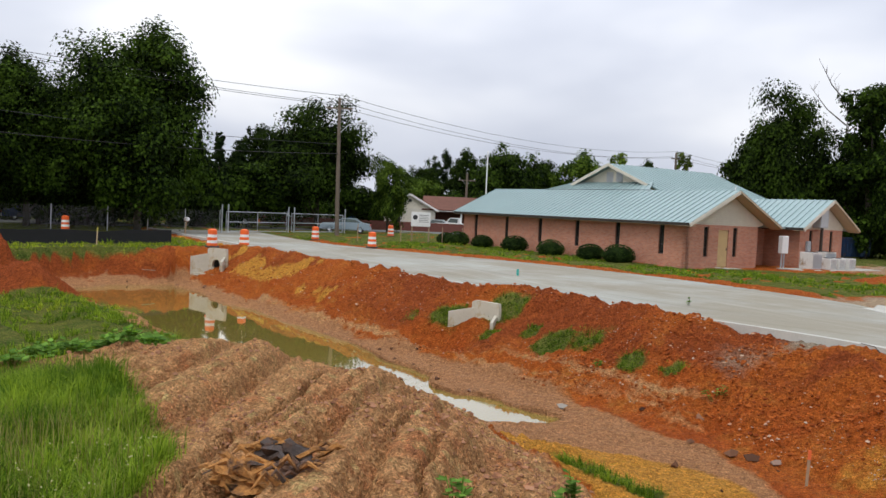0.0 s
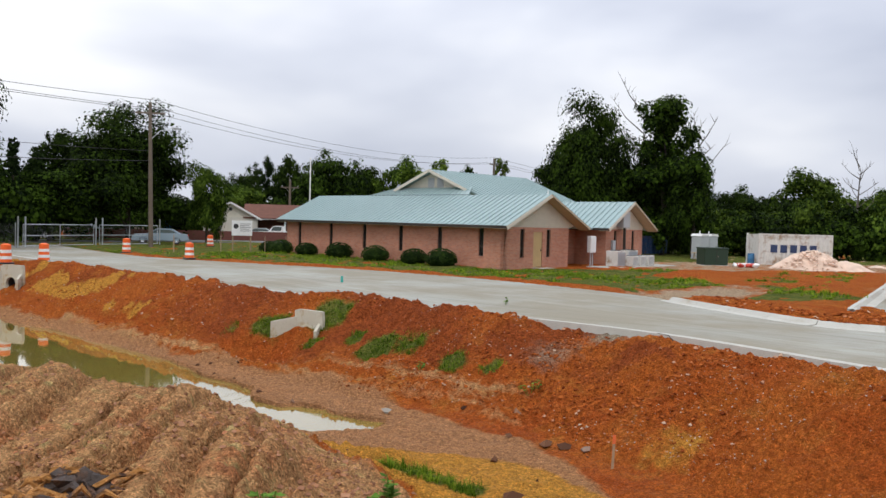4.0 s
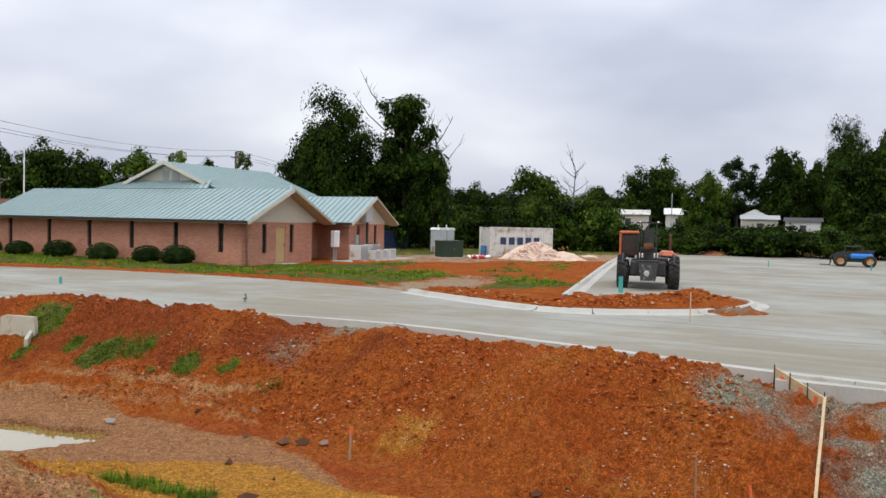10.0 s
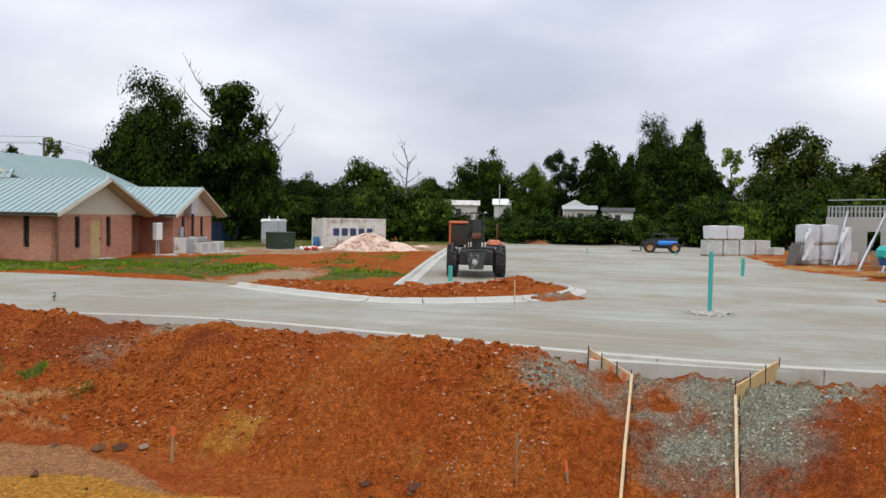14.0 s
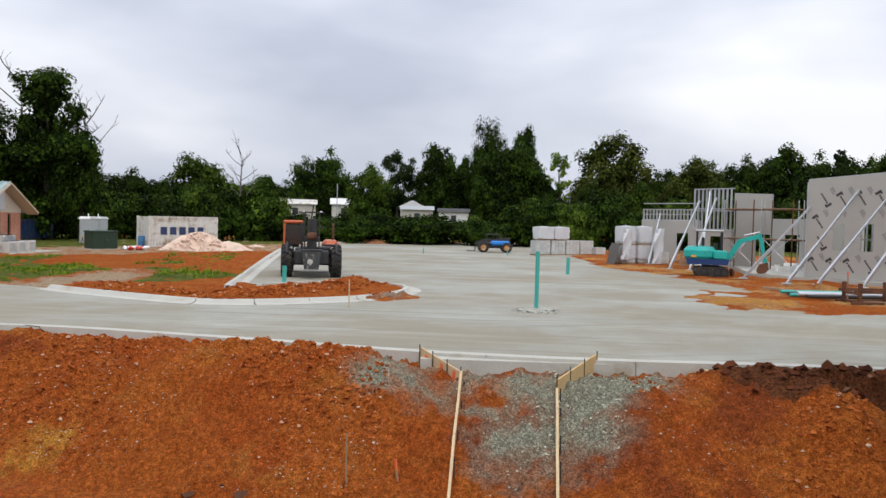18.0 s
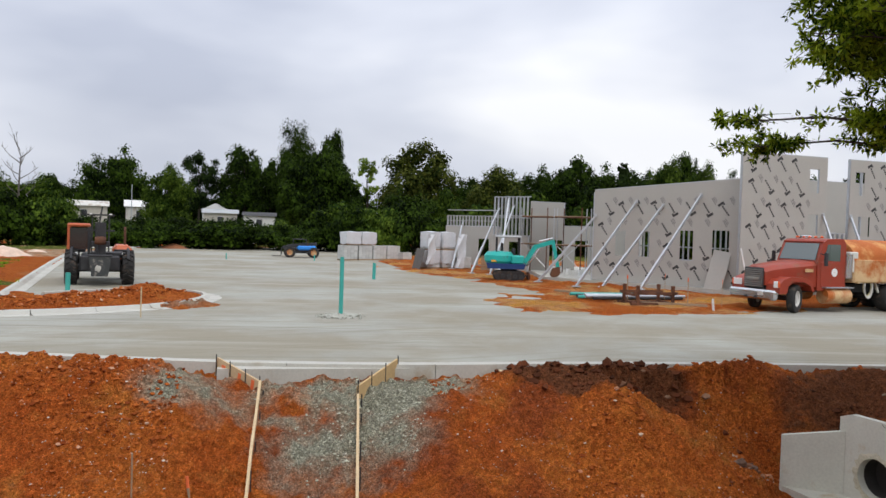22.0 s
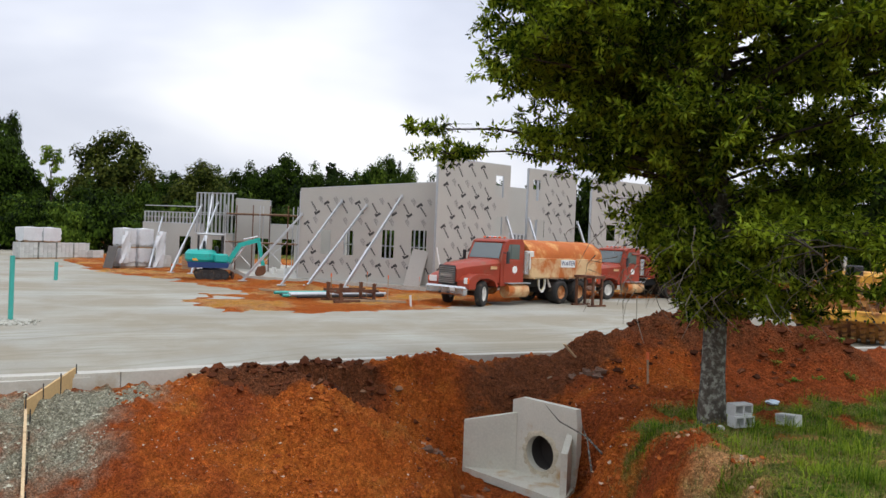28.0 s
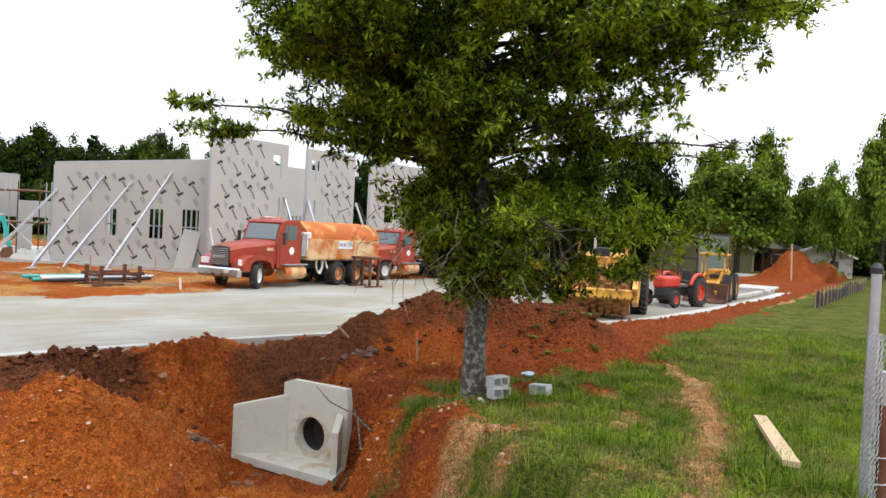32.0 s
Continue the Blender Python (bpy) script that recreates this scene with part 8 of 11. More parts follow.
    for a, b in tips:
        tw.tube([a, a.lerp(b, 0.5) + Vector((0, 0, 0.05)), b], [0.011, 0.007, 0.003], 3, caps=False)
    tagged(part("twig_sprays", tw, BARK_FAR, t), kind="stuff")
    tw = Geo()
    for i in range(150):
        a = rnd.uniform(0, 6.28)
        p = Vector((math.cos(a) * rnd.uniform(0.8, 2.8), math.sin(a) * rnd.uniform(0.8, 2.8), rnd.uniform(2.3, 3.5)))
        q = p + Vector((rnd.uniform(-0.5, 0.5), rnd.uniform(-0.5, 0.5), rnd.uniform(-0.75, -0.1)))
        tw.tube([p, p.lerp(q, 0.5) + Vector((0.05, 0.05, 0.02)), q], [0.009, 0.006, 0.003], 3, caps=False)
    tagged(part("bare_twig_spray", tw, TWIG, t, "bare grey drooping twigs"), kind="stuff")
    rs = np.random.RandomState(7)
    per = 96
    A = np.array([a for a, b in tips])
    B = np.array([b for a, b in tips])
    n = len(tips) * per
    idx = np.repeat(np.arange(len(tips)), per)
    # leaves stand in small stars along each twig
    knot = np.round(rs.uniform(0.05, 1.0, n) ** 0.7 * 7) / 7
    jit = rs.normal(scale=0.05, size=(len(tips), 8, 3))
    p = A[idx] + (B[idx] - A[idx]) * knot[:, None] + jit[idx, np.round(knot * 7).astype(int)]
    d = rs.normal(size=(n, 3)) + 0.6 * (B[idx] - A[idx]) + np.array([0, 0, -0.15])
    d /= np.linalg.norm(d, axis=1)[:, None]
    p = p + d * rs.uniform(0.0, 0.05, n)[:, None]
    far_out = np.hypot(p[:, 0], p[:, 1])
    lean = (np.cos(lowside) * p[:, 0] + np.sin(lowside) * p[:, 1]) / np.maximum(far_out, 0.1)
    bough = np.array([np.hypot(b[0], b[1]) > 4.6 and b[2] < 6.0 for b in B])[idx]
    keep = (far_out < spread(p[:, 2], lean) * rs.uniform(0.9, 1.06, n) + 0.2) | bough
    keep &= p[:, 2] > 1.75 + 0.20 * far_out + rs.uniform(-0.3, 0.3, n)
    p, d = p[keep], d[keep]
    n = len(p)
    w = np.cross(d, rs.normal(scale=0.6, size=(n, 3)) + np.array([0, 0, 1.0]))
    w /= np.linalg.norm(w, axis=1)[:, None] + 1e-9
    L = rs.uniform(0.085, 0.16, n)[:, None]
    co = np.stack([p, p + d * L * 0.5 + w * L * 0.17, p + d * L, p + d * L * 0.45 - w * L * 0.17], 1).reshape(-1, 3)
    me = bpy.data.meshes.new("leaves")
    me.from_pydata(co.tolist(), [], np.arange(4 * n).reshape(-1, 4).tolist())
    me.materials.append(LEAF_OAK)
    tagged(part("leaves", me, LEAF_OAK, t, "small lobed green oak leaves"), kind="stuff")
    return t


oak(14.55, -4.98)

# ---- machines ----
def wheel(parent, x, y, z, r, w, rim_mat, lugs=0, chevron=True, turn=0.0, dual=False):
    """A wheel whose axle lies along x: tyre, rim and hub, with tread lugs where it is a field tyre."""
    m = pose(x, y, z, 0, 0, turn)
    g = Geo()
    k = r * 0.56
    g.lathe([(k, -w * 0.42), (k * 1.12, -w * 0.5), (r * 0.86, -w * 0.5), (r * 0.96, -w * 0.42), (r, -w * 0.25), (r, w * 0.25), (r * 0.96, w * 0.42), (r * 0.86, w * 0.5), (k * 1.12, w * 0.5), (k, w * 0.42)], 32, 'X', m=m)
    lug_at = []
    for i in range(lugs):
        for side in (-1, 1):
            a = 2 * math.pi * (i + (0.5 if side > 0 else 0)) / lugs
            mm = m @ pose(0, 0, 0, math.degrees(a), 0, 0) @ pose(side * w * 0.22, 0, r + 0.012, 0, 0, 32 * side if chevron else 0)
            lug_at.append(mm)
    t = part("wheel", g, RUBBER, parent, smooth=40)
    if lugs:
        lug = Geo().box(-w * 0.24, -r * 0.055, -0.05, w * 0.24, r * 0.055, 0.028).mesh("tread_lug", RUBBER, 0)
        for mm in lug_at:
            o = new("tread_lug", lug)
            o.parent = t
            o.matrix_basis = mm
    part("rim", Geo().lathe([(k * 1.01, -w * 0.40), (k * 0.9, -w * 0.34), (k * 0.85, -w * 0.18), (k * 0.5, -w * 0.12), (0.02, -w * 0.12)], 24, 'X', m=m).lathe([(k * 1.01, w * 0.40), (k * 0.9, w * 0.34), (k * 0.85, w * 0.18), (k * 0.5, w * 0.12), (0.02, w * 0.12)], 24, 'X', m=m), rim_mat, t)
    part("hub", Geo().lathe([(k * 0.34, -w * 0.3), (k * 0.3, -w * 0.36), (0.01, -w * 0.36)], 12, 'X', m=m).lathe([(k * 0.34, w * 0.3), (k * 0.3, w * 0.36), (0.01, w * 0.36)], 12, 'X', m=m), rim_mat, t)
    return t


def facing(x, y, dx, dy, z=0.0):
    """A pose whose +y runs along (dx, dy)."""
    return at(x, y, z, math.degrees(math.atan2(-dx, dy)))


SCREEN = glass_material("machine_cab_glass", (0.10, 0.13, 0.13), 0.08)


def telehandler(m, paint, label, scale=1.0, forks=False, rim=None, cab_frame=None):
    t = thing("telehandler", label, "telehandler", m @ Matrix.Scale(scale, 4))
    for x in (-1.03, 1.03):
        for y in (1.05, -1.95):
            wheel(t, x, y, 0.66, 0.66, 0.46, rim or paint, 18)
    part("chassis", Geo().box(-0.72, -2.6, 0.55, 0.72, 1.75, 1.15, 0.06), STEEL_DARK, t)
    part("front_axle", Geo().box(-0.95, 0.9, 0.5, 0.95, 1.2, 0.8, 0.05), STEEL_DARK, t)
    part("rear_axle", Geo().box(-0.95, -2.1, 0.5, 0.95, -1.8, 0.8, 0.05), STEEL_DARK, t)
    part("dash_shelf", Geo().box(-1.15, 0.35, 1.12, 0.35, 1.35, 1.28, 0.03), STEEL_DARK, t)
    # cab stands on the machine's left, seen from ahead on the other side of the boom from the engine
    cab = part("cab", Geo().box(0.38, -1.15, 2.24, 1.22, 0.62, 2.38, 0.05), cab_frame or paint, t, "cab roof and frame")
    for x, y in ((0.42, 0.56), (1.16, 0.56), (0.42, -1.1), (1.16, -1.1)):
        part("cab_post", Geo().box(x - 0.045, y - 0.045, 1.15, x + 0.045, y + 0.045, 2.25, 0.01), paint if cab_frame is None and x > 1 else STEEL_DARK, cab)
    part("cab_glass", Geo().box(0.46, 0.54, 1.35, 1.12, 0.56, 2.2), WINDARK, cab)
    part("cab_side", Geo().box(1.17, -1.05, 0.95, 1.22, 0.55, 1.5, 0.02), paint, cab)
    part("seat", Geo().box(0.55, -0.75, 1.2, 1.05, -0.25, 1.35, 0.04).box(0.55, -0.8, 1.3, 1.05, -0.65, 1.95, 0.04), STEEL_DARK, cab)
    part("steering_wheel", Geo().tube([(0.8 + 0.18 * math.cos(a), 0.15 + 0.1 * math.sin(a), 1.72 + 0.12 * math.sin(a)) for a in np.linspace(0, 6.3, 15)], 0.02, 5), STEEL_DARK, cab)
    eng = part("engine_cover", Geo().box(-1.22, -2.3, 0.95, -0.46, 0.1, 1.52, 0.16), paint, t)
    part("front_grille", Geo().box(-1.12, 0.1, 1.0, -0.52, 0.14, 1.36, 0.02), STEEL_DARK, eng)
    part("exhaust", Geo().tube([(-0.95, -1.2, 1.48), (-0.95, -1.2, 2.15), (-0.95, -1.32, 2.25)], 0.05), RUST, eng)
    for x in (-0.85, 0.85):
        part("headlight", Geo().lathe([(0.05, 0.0), (0.06, 0.05), (0.02, 0.06)], 12, 'Y', m=pose(x, 1.3, 1.22)), REFLECT, t)
        part("mudguard", Geo().tube([(1.2 * x, 1.05 + 0.74 * math.cos(a), 0.66 + 0.76 * math.sin(a)) for a in np.linspace(0.5, 2.4, 8)], 0.05, 6), STEEL_DARK, t)
    boom = part("boom", Geo().bar((0, -2.4, 1.75), (0, 1.35, 1.42), 0.36, 0.44), STEEL_DARK, t, "dark lifting boom between cab and engine")
    part("boom_section", Geo().bar((0, 0.6, 1.5), (0, 1.95, 1.22), 0.28, 0.34), STEEL_DARK, boom)
    part("hydraulic_ram", Geo().tube([(0.0, -0.6, 1.0), (0.0, 0.9, 1.35)], 0.07), CHROME, boom)
    if forks:
        part("fork_carriage", Geo().box(-0.55, 2.0, 0.35, 0.55, 2.1, 1.2, 0.02), STEEL_DARK, t)
        for x in (-0.35, 0.35):
            part("fork", Geo().box(x - 0.06, 2.1, 0.12, x + 0.06, 3.25, 0.18).box(x - 0.06, 2.08, 0.12, x + 0.06, 2.14, 0.9), STEEL_DARK, t)
    else:
        car = part("carriage", Geo().box(-0.2, 1.85, 1.15, 0.2, 1.98, 2.45, 0.03).box(-0.34, 1.8, 1.5, 0.34, 1.95, 1.72, 0.03), STEEL_DARK, t)
        for x in (-0.3, 0.3):
            part("mast_bar", Geo().box(x - 0.025, 1.82, 1.3, x + 0.025, 1.9, 2.78), STEEL_DARK, car)
        part("mast_hose", Geo().tube([(0.08, 1.99, 1.2), (0.14, 2.06, 1.8), (0.05, 2.0, 2.4), (-0.05, 1.95, 3.05)], 0.03, 6), STEEL_DARK, car)
        for z in (2.1, 2.7):
            part("mast_cross_bar", Geo().box(-0.5, 1.8, z, 0.5, 1.9, z + 0.06), STEEL_DARK, car)
        for x in (-0.35, 0.35):
            part("work_light", Geo().box(x - 0.05, 1.95, 2.74, x + 0.05, 1.98, 2.79), REFLECT, car)
        part("knuckle", Geo().lathe([(0.13, -0.2), (0.16, -0.1), (0.16, 0.1), (0.13, 0.2)], 14, 'X', m=pose(0, 2.05, 1.75)), RUST, car)
        b = part("bucket", Geo().prism([(-0.40, 1.2), (0.40, 1.2), (0.29, 0.40), (-0.29, 0.40)], 2.0, 2.55), material("dirty_bucket_steel", (0.06, 0.065, 0.065), 0.55, metal=0.4, var=0.3, stain=(0.34, 0.32, 0.27), stain_amount=0.3, stain_scale=4), t, "grey steel concrete bucket hung on the boom")
        part("bucket_lip", Geo().box(-0.44, 1.98, 1.15, 0.44, 2.58, 1.21, 0.02), STEEL_DARK, b)
        part("dried_concrete", Geo().blob(0.03, 2.55, 0.68, 0.11, 0.02, 0.13, 4, 0.5), CONCRETE, b)
    return t


telehandler(facing(27.48, 26.97, -0.70, -0.714), PAINT_ORANGE, "orange telehandler with a concrete bucket on its boom", 1.09)
telehandler(facing(61.5, 38.5, -0.58, 0.81), PAINT_BLUE, "small bright blue telehandler with lowered forks", 0.7, True, TANK, STEEL_DARK)


def truck(m, label, kind):
    """A long-nosed tandem-axle truck, front axle at the origin, +y ahead."""
    t = thing("water_truck" if kind == "tank" else "dump_truck", label, "truck", m)
    for x in (-1.0, 1.0):
        wheel(t, x, 0, 0.52, 0.52, 0.30, DIRTYWHITE, turn=24 if kind == "tank" else 0)
        for y in (-5.15, -6.5):
            wheel(t, x * 0.92, y, 0.52, 0.52, 0.58, TANK if kind == "tank" else RUST)
    for x in (-0.42, 0.42):
        part("frame_rail", Geo().box(x - 0.05, -8.1, 0.72, x + 0.05, 0.9, 1.0), STEEL_DARK, t)
    part("front_axle", Geo().box(-0.9, -0.1, 0.42, 0.9, 0.1, 0.6), STEEL_DARK, t)
    for y in (-5.15, -6.5):
        part("drive_axle", Geo().tube([(-0.9, y, 0.52), (0.9, y, 0.52)], 0.12), STEEL_DARK, t)
    # hood: tapering nose with rounded fenders
    hood = Geo()
    secs = [(1.05, 0.55, 0.98, 1.62), (0.7, 0.66, 0.95, 1.72), (-0.2, 0.82, 0.95, 1.82), (-1.15, 0.98, 0.95, 1.92)]
    v, f = [], []
    for y, hw, lo, hi in secs:
        v += [(-hw, y, lo), (-hw, y, hi - 0.16), (-hw + 0.14, y, hi - 0.02), (0, y, hi + 0.03), (hw - 0.14, y, hi - 0.02), (hw, y, hi - 0.16), (hw, y, lo)]
    for i in range(len(secs) - 1):
        for k in range(7):
            a, b = i * 7 + k, i * 7 + (k + 1) % 7
            f.append((a, a + 7, b + 7, b))
    f += [tuple(range(7)), tuple(range(21, 28))[::-1]]
    hood.add(v, f)
    h = part("hood", hood, PAINT_MAROON, t, smooth=40)
    for s in (-1, 1):
        arch = [(1.0, 0.72), (0.98, 1.05), (0.8, 1.22), (0.45, 1.32), (-0.3, 1.30), (-0.62, 1.15), (-0.78, 0.8), (-0.66, 0.8), (-0.55, 1.02), (-0.2, 1.14), (0.3, 1.14), (0.55, 1.0), (0.62, 0.72)]
        g = Geo().prism([(a, b) for a, b in arch], -0.34, 0.34, m=pose(s * 0.9, 0, 0, 0, 0, 90))
        fd = part("fender", g, PAINT_MAROON, h)
        part("headlight", Geo().box(s * 0.93 - 0.24, 0.99, 0.92, s * 0.93 + 0.12 * s + 0.1, 1.03, 1.16, 0.015), REFLECT, fd, "rectangular headlight")
        part("turn_signal", Geo().box(s * 1.16 - 0.08, 0.98, 0.93, s * 1.16 + 0.08, 1.02, 1.15, 0.015), SAFETY, fd, "amber turn signal")
    gr = part("grille", Geo().box(-0.5, 1.04, 0.86, 0.5, 1.10, 1.62, 0.05), STEEL_DARK, t)
    for i in range(9):
        part("grille_bar", Geo().box(-0.48, 1.10, 0.92 + 0.075 * i, 0.48, 1.125, 0.945 + 0.075 * i), CHROME, gr, smooth=0)
    part("badge_bar", Geo().box(-0.34, 1.125, 1.19, 0.34, 1.14, 1.27), CHROME, gr, "plain chrome badge bar")
    bp = part("bumper", Geo().box(-1.2, 0.98, 0.45, 1.2, 1.2, 0.82, 0.07), CHROME, t, "heavy chrome front bumper")
    for x in (-0.25, 0.25):
        part("tow_slot", Geo().box(x - 0.08, 1.195, 0.5, x + 0.08, 1.21, 0.58), STEEL_DARK, bp)
    part("plate_bar", Geo().box(-0.62, 1.2, 0.62, -0.36, 1.215, 0.74), DIRTYWHITE, bp)
    # cab
    cab = Geo()
    side = [(-1.12, 0.82), (-1.12, 1.9), (-1.42, 2.62), (-1.6, 2.74), (-2.45, 2.78), (-2.6, 2.6), (-2.62, 0.82)]
    cab.prism(side, -1.02, 1.02, m=pose(0, 0, 0, 0, 0, 90))
    c = part("cab", cab, PAINT_MAROON, t, smooth=30)
    part("windscreen", Geo().add([(-0.9, -1.105, 1.96), (0.9, -1.105, 1.96), (0.84, -1.37, 2.58), (-0.84, -1.37, 2.58)], [(0, 1, 2, 3)]).add([(-0.9, -1.12, 1.95), (0.9, -1.12, 1.95), (0.84, -1.39, 2.57), (-0.84, -1.39, 2.57)], [(3, 2, 1, 0)]), SCREEN, c, "wide windscreen", smooth=0)
    part("visor_strip", Geo().box(-0.95, -1.48, 2.6, 0.95, -1.36, 2.68, 0.02), PAINT_MAROON, c)
    for s in (-1, 1):
        d = part("door", Geo().box(s * 1.025 - 0.015, -2.35, 0.95, s * 1.025 + 0.015, -1.28, 1.88, 0.02), PAINT_MAROON, c)
        part("side_window", Geo().add([(s * 1.03, -1.42, 1.95), (s * 1.03, -2.3, 1.92), (s * 1.03, -2.3, 2.55), (s * 1.03, -1.62, 2.55)], [(0, 1, 2, 3) if s < 0 else (3, 2, 1, 0)]).box(s * 1.03 - 0.01, -1.78, 1.95, s * 1.03 + 0.01, -1.74, 2.55), SCREEN, d, smooth=0)
        part("round_badge", Geo().lathe([(0.16, s * 1.045), (0.01, s * 1.05)], 16, 'X', m=pose(0, -2.0, 1.5)), WHITE, d)
        part("mirror", Geo().box(s * 1.32 - 0.05, -1.3, 1.75, s * 1.32 + 0.05, -1.15, 2.25, 0.02).bar((s * 1.02, -1.25, 2.2), (s * 1.3, -1.22, 2.15), 0.03, 0.03), STEEL_DARK, c)
        part("step_tank", Geo().tube([(s * 0.95, -1.5, 0.62), (s * 0.95, -2.8, 0.62)], 0.29, 18), TANK, t, "round fuel tank below the cab")
        part("running_board", Geo().box(s * 1.0 - 0.22, -2.9, 0.92, s * 1.0 + 0.22, -1.4, 0.96), GALV, t)
        part("vent_bar", Geo().box(s * 0.97 - 0.01, -0.95, 1.5, s * 0.97 + 0.012, -0.55, 1.62), TANK, h)
    for x in (-0.6, -0.3, 0, 0.3, 0.6):
        part("roof_marker_lamp", Geo().blob(x, -1.75, 2.82, 0.06, 0.08, 0.04, 3, 0.05), SAFETY, c)
    part("air_horn", Geo().tube([(0.3, -1.6, 2.84), (0.3, -2.2, 2.84)], 0.04), CHROME, c)
    part("exhaust_silencer", Geo().tube([(-1.02, -2.75, 1.3), (-1.02, -2.75, 2.2)], 0.16, 16), CHROME, t, "dull exhaust silencer behind the cab")
    if kind == "tank":
        ty0, ty1 = -2.95, -8.3
        prof = []
        for i in range(25):
            a = math.pi * (i / 24)
            prof.append((1.12 * math.cos(a), 2.05 + 0.72 * math.sin(a)))
        up = Geo().prism([(1.14, 1.98)] + prof + [(-1.14, 1.98)], ty1, ty0)
        part("tank_top", up, TANK_TOP, t, "rusty rounded top of the water tank", smooth=40)
        part("tank_body", Geo().box(-1.15, ty1 - 0.01, 1.12, 1.15, ty0 + 0.01, 2.05, 0.06), TANK, t, "cream tank side with rust streaks")
        for y in (ty0 - 0.25, -5.6, ty1 + 0.25):
            part("tank_rib", Geo().box(-1.17, y - 0.04, 1.1, 1.17, y + 0.04, 1.2), TANK, t)
        sign = part("sign_plate", Geo().box(-1.175, -6.1, 1.62, -1.155, -5.05, 1.95), WHITE, t, "white plate lettered water")
        fc = bpy.data.curves.new("word", 'FONT')
        fc.body, fc.size, fc.align_x, fc.align_y, fc.extrude = "WATER", 0.3, 'CENTER', 'CENTER', 0.002
        fo = new("word", fc)
        me = bpy.data.meshes.new_from_object(fo)
        bpy.data.objects.remove(fo)
        me.materials.append(LETTER_BLUE)
        w = new("lettering", me)
        w.parent = sign
        w.matrix_basis = pose(-1.182, -5.58, 1.785, 90, 0, -90)
        part("toolbox", Geo().box(-1.12, -3.2, 1.5, -0.9, -2.7, 2.3, 0.04), DIRTYWHITE, t, "pale tool locker behind the cab")
        for i in range(3):
            part("hose_loop", Geo().tube([(-0.98 - 0.03 * i, -3.9 + 0.22 * math.cos(a), 0.95 + (0.32 + 0.05 * i) * math.sin(a)) for a in np.linspace(0, 6.28, 17)], 0.03, 6), material("pale_hose", (0.5, 0.45, 0.25), 0.7) if i == 0 else DIRTYWHITE, t)
        part("support_strut", Geo().bar((-1.0, -4.5, 0.75), (-1.0, -4.15, 1.4), 0.07, 0.07), DIRTYWHITE, t)
        part("rear_spray_bar", Geo().tube([(-1.1, -8.4, 0.8), (1.1, -8.4, 0.8)], 0.06), RUST, t)
    else:
        part("dump_body", Geo().box(-1.15, -8.2, 1.15, 1.15, -3.1, 2.4, 0.08), PAINT_MAROON, t, "dark maroon dump body")
        for y in (-3.6, -4.6, -5.6, -6.6, -7.6):
            part("side_rib", Geo().box(-1.2, y - 0.06, 1.15, -1.14, y + 0.06, 2.35), PAINT_MAROON, t)
        part("cab_guard", Geo().box(-1.1, -3.1, 2.4, 1.1, -1.9, 2.5, 0.03), PAINT_MAROON, t)
    return t


truck(facing(35.5, -0.75, -0.70, 0.714) @ Matrix.Diagonal((1.03, 1.02, 1.07, 1)), "maroon water truck with a rust-streaked cream tank", "tank")
truck(facing(43.85, -7.73, -0.62, 0.785), "dark maroon dump truck parked behind the water truck", "dump")

stand = thing("rusty_stand", "rusty steel stand beside the parked trucks", "stand", at(38.0, -6.6, 0.0, 40))
for x in (-0.5, 0.5):
    for y in (-0.3, 0.3):
        part("leg", Geo().box(x - 0.05, y - 0.05, 0, x + 0.05, y + 0.05, 1.35), RUST, stand)
    part("base_bar", Geo().box(x - 0.06, -0.6, 0.0, x + 0.06, 0.6, 0.07), RUST, stand)
part("top_bar", Geo().box(-0.65, -0.35, 1.3, 0.65, 0.35, 1.42), RUST, stand)


DRUM = material("worn_yellow_drum_steel", (0.42, 0.20, 0.05), 0.75, metal=0.1, var=0.3, scale=3, fine=30, stain=(0.16, 0.07, 0.035), stain_amount=0.6, stain_scale=2.5)


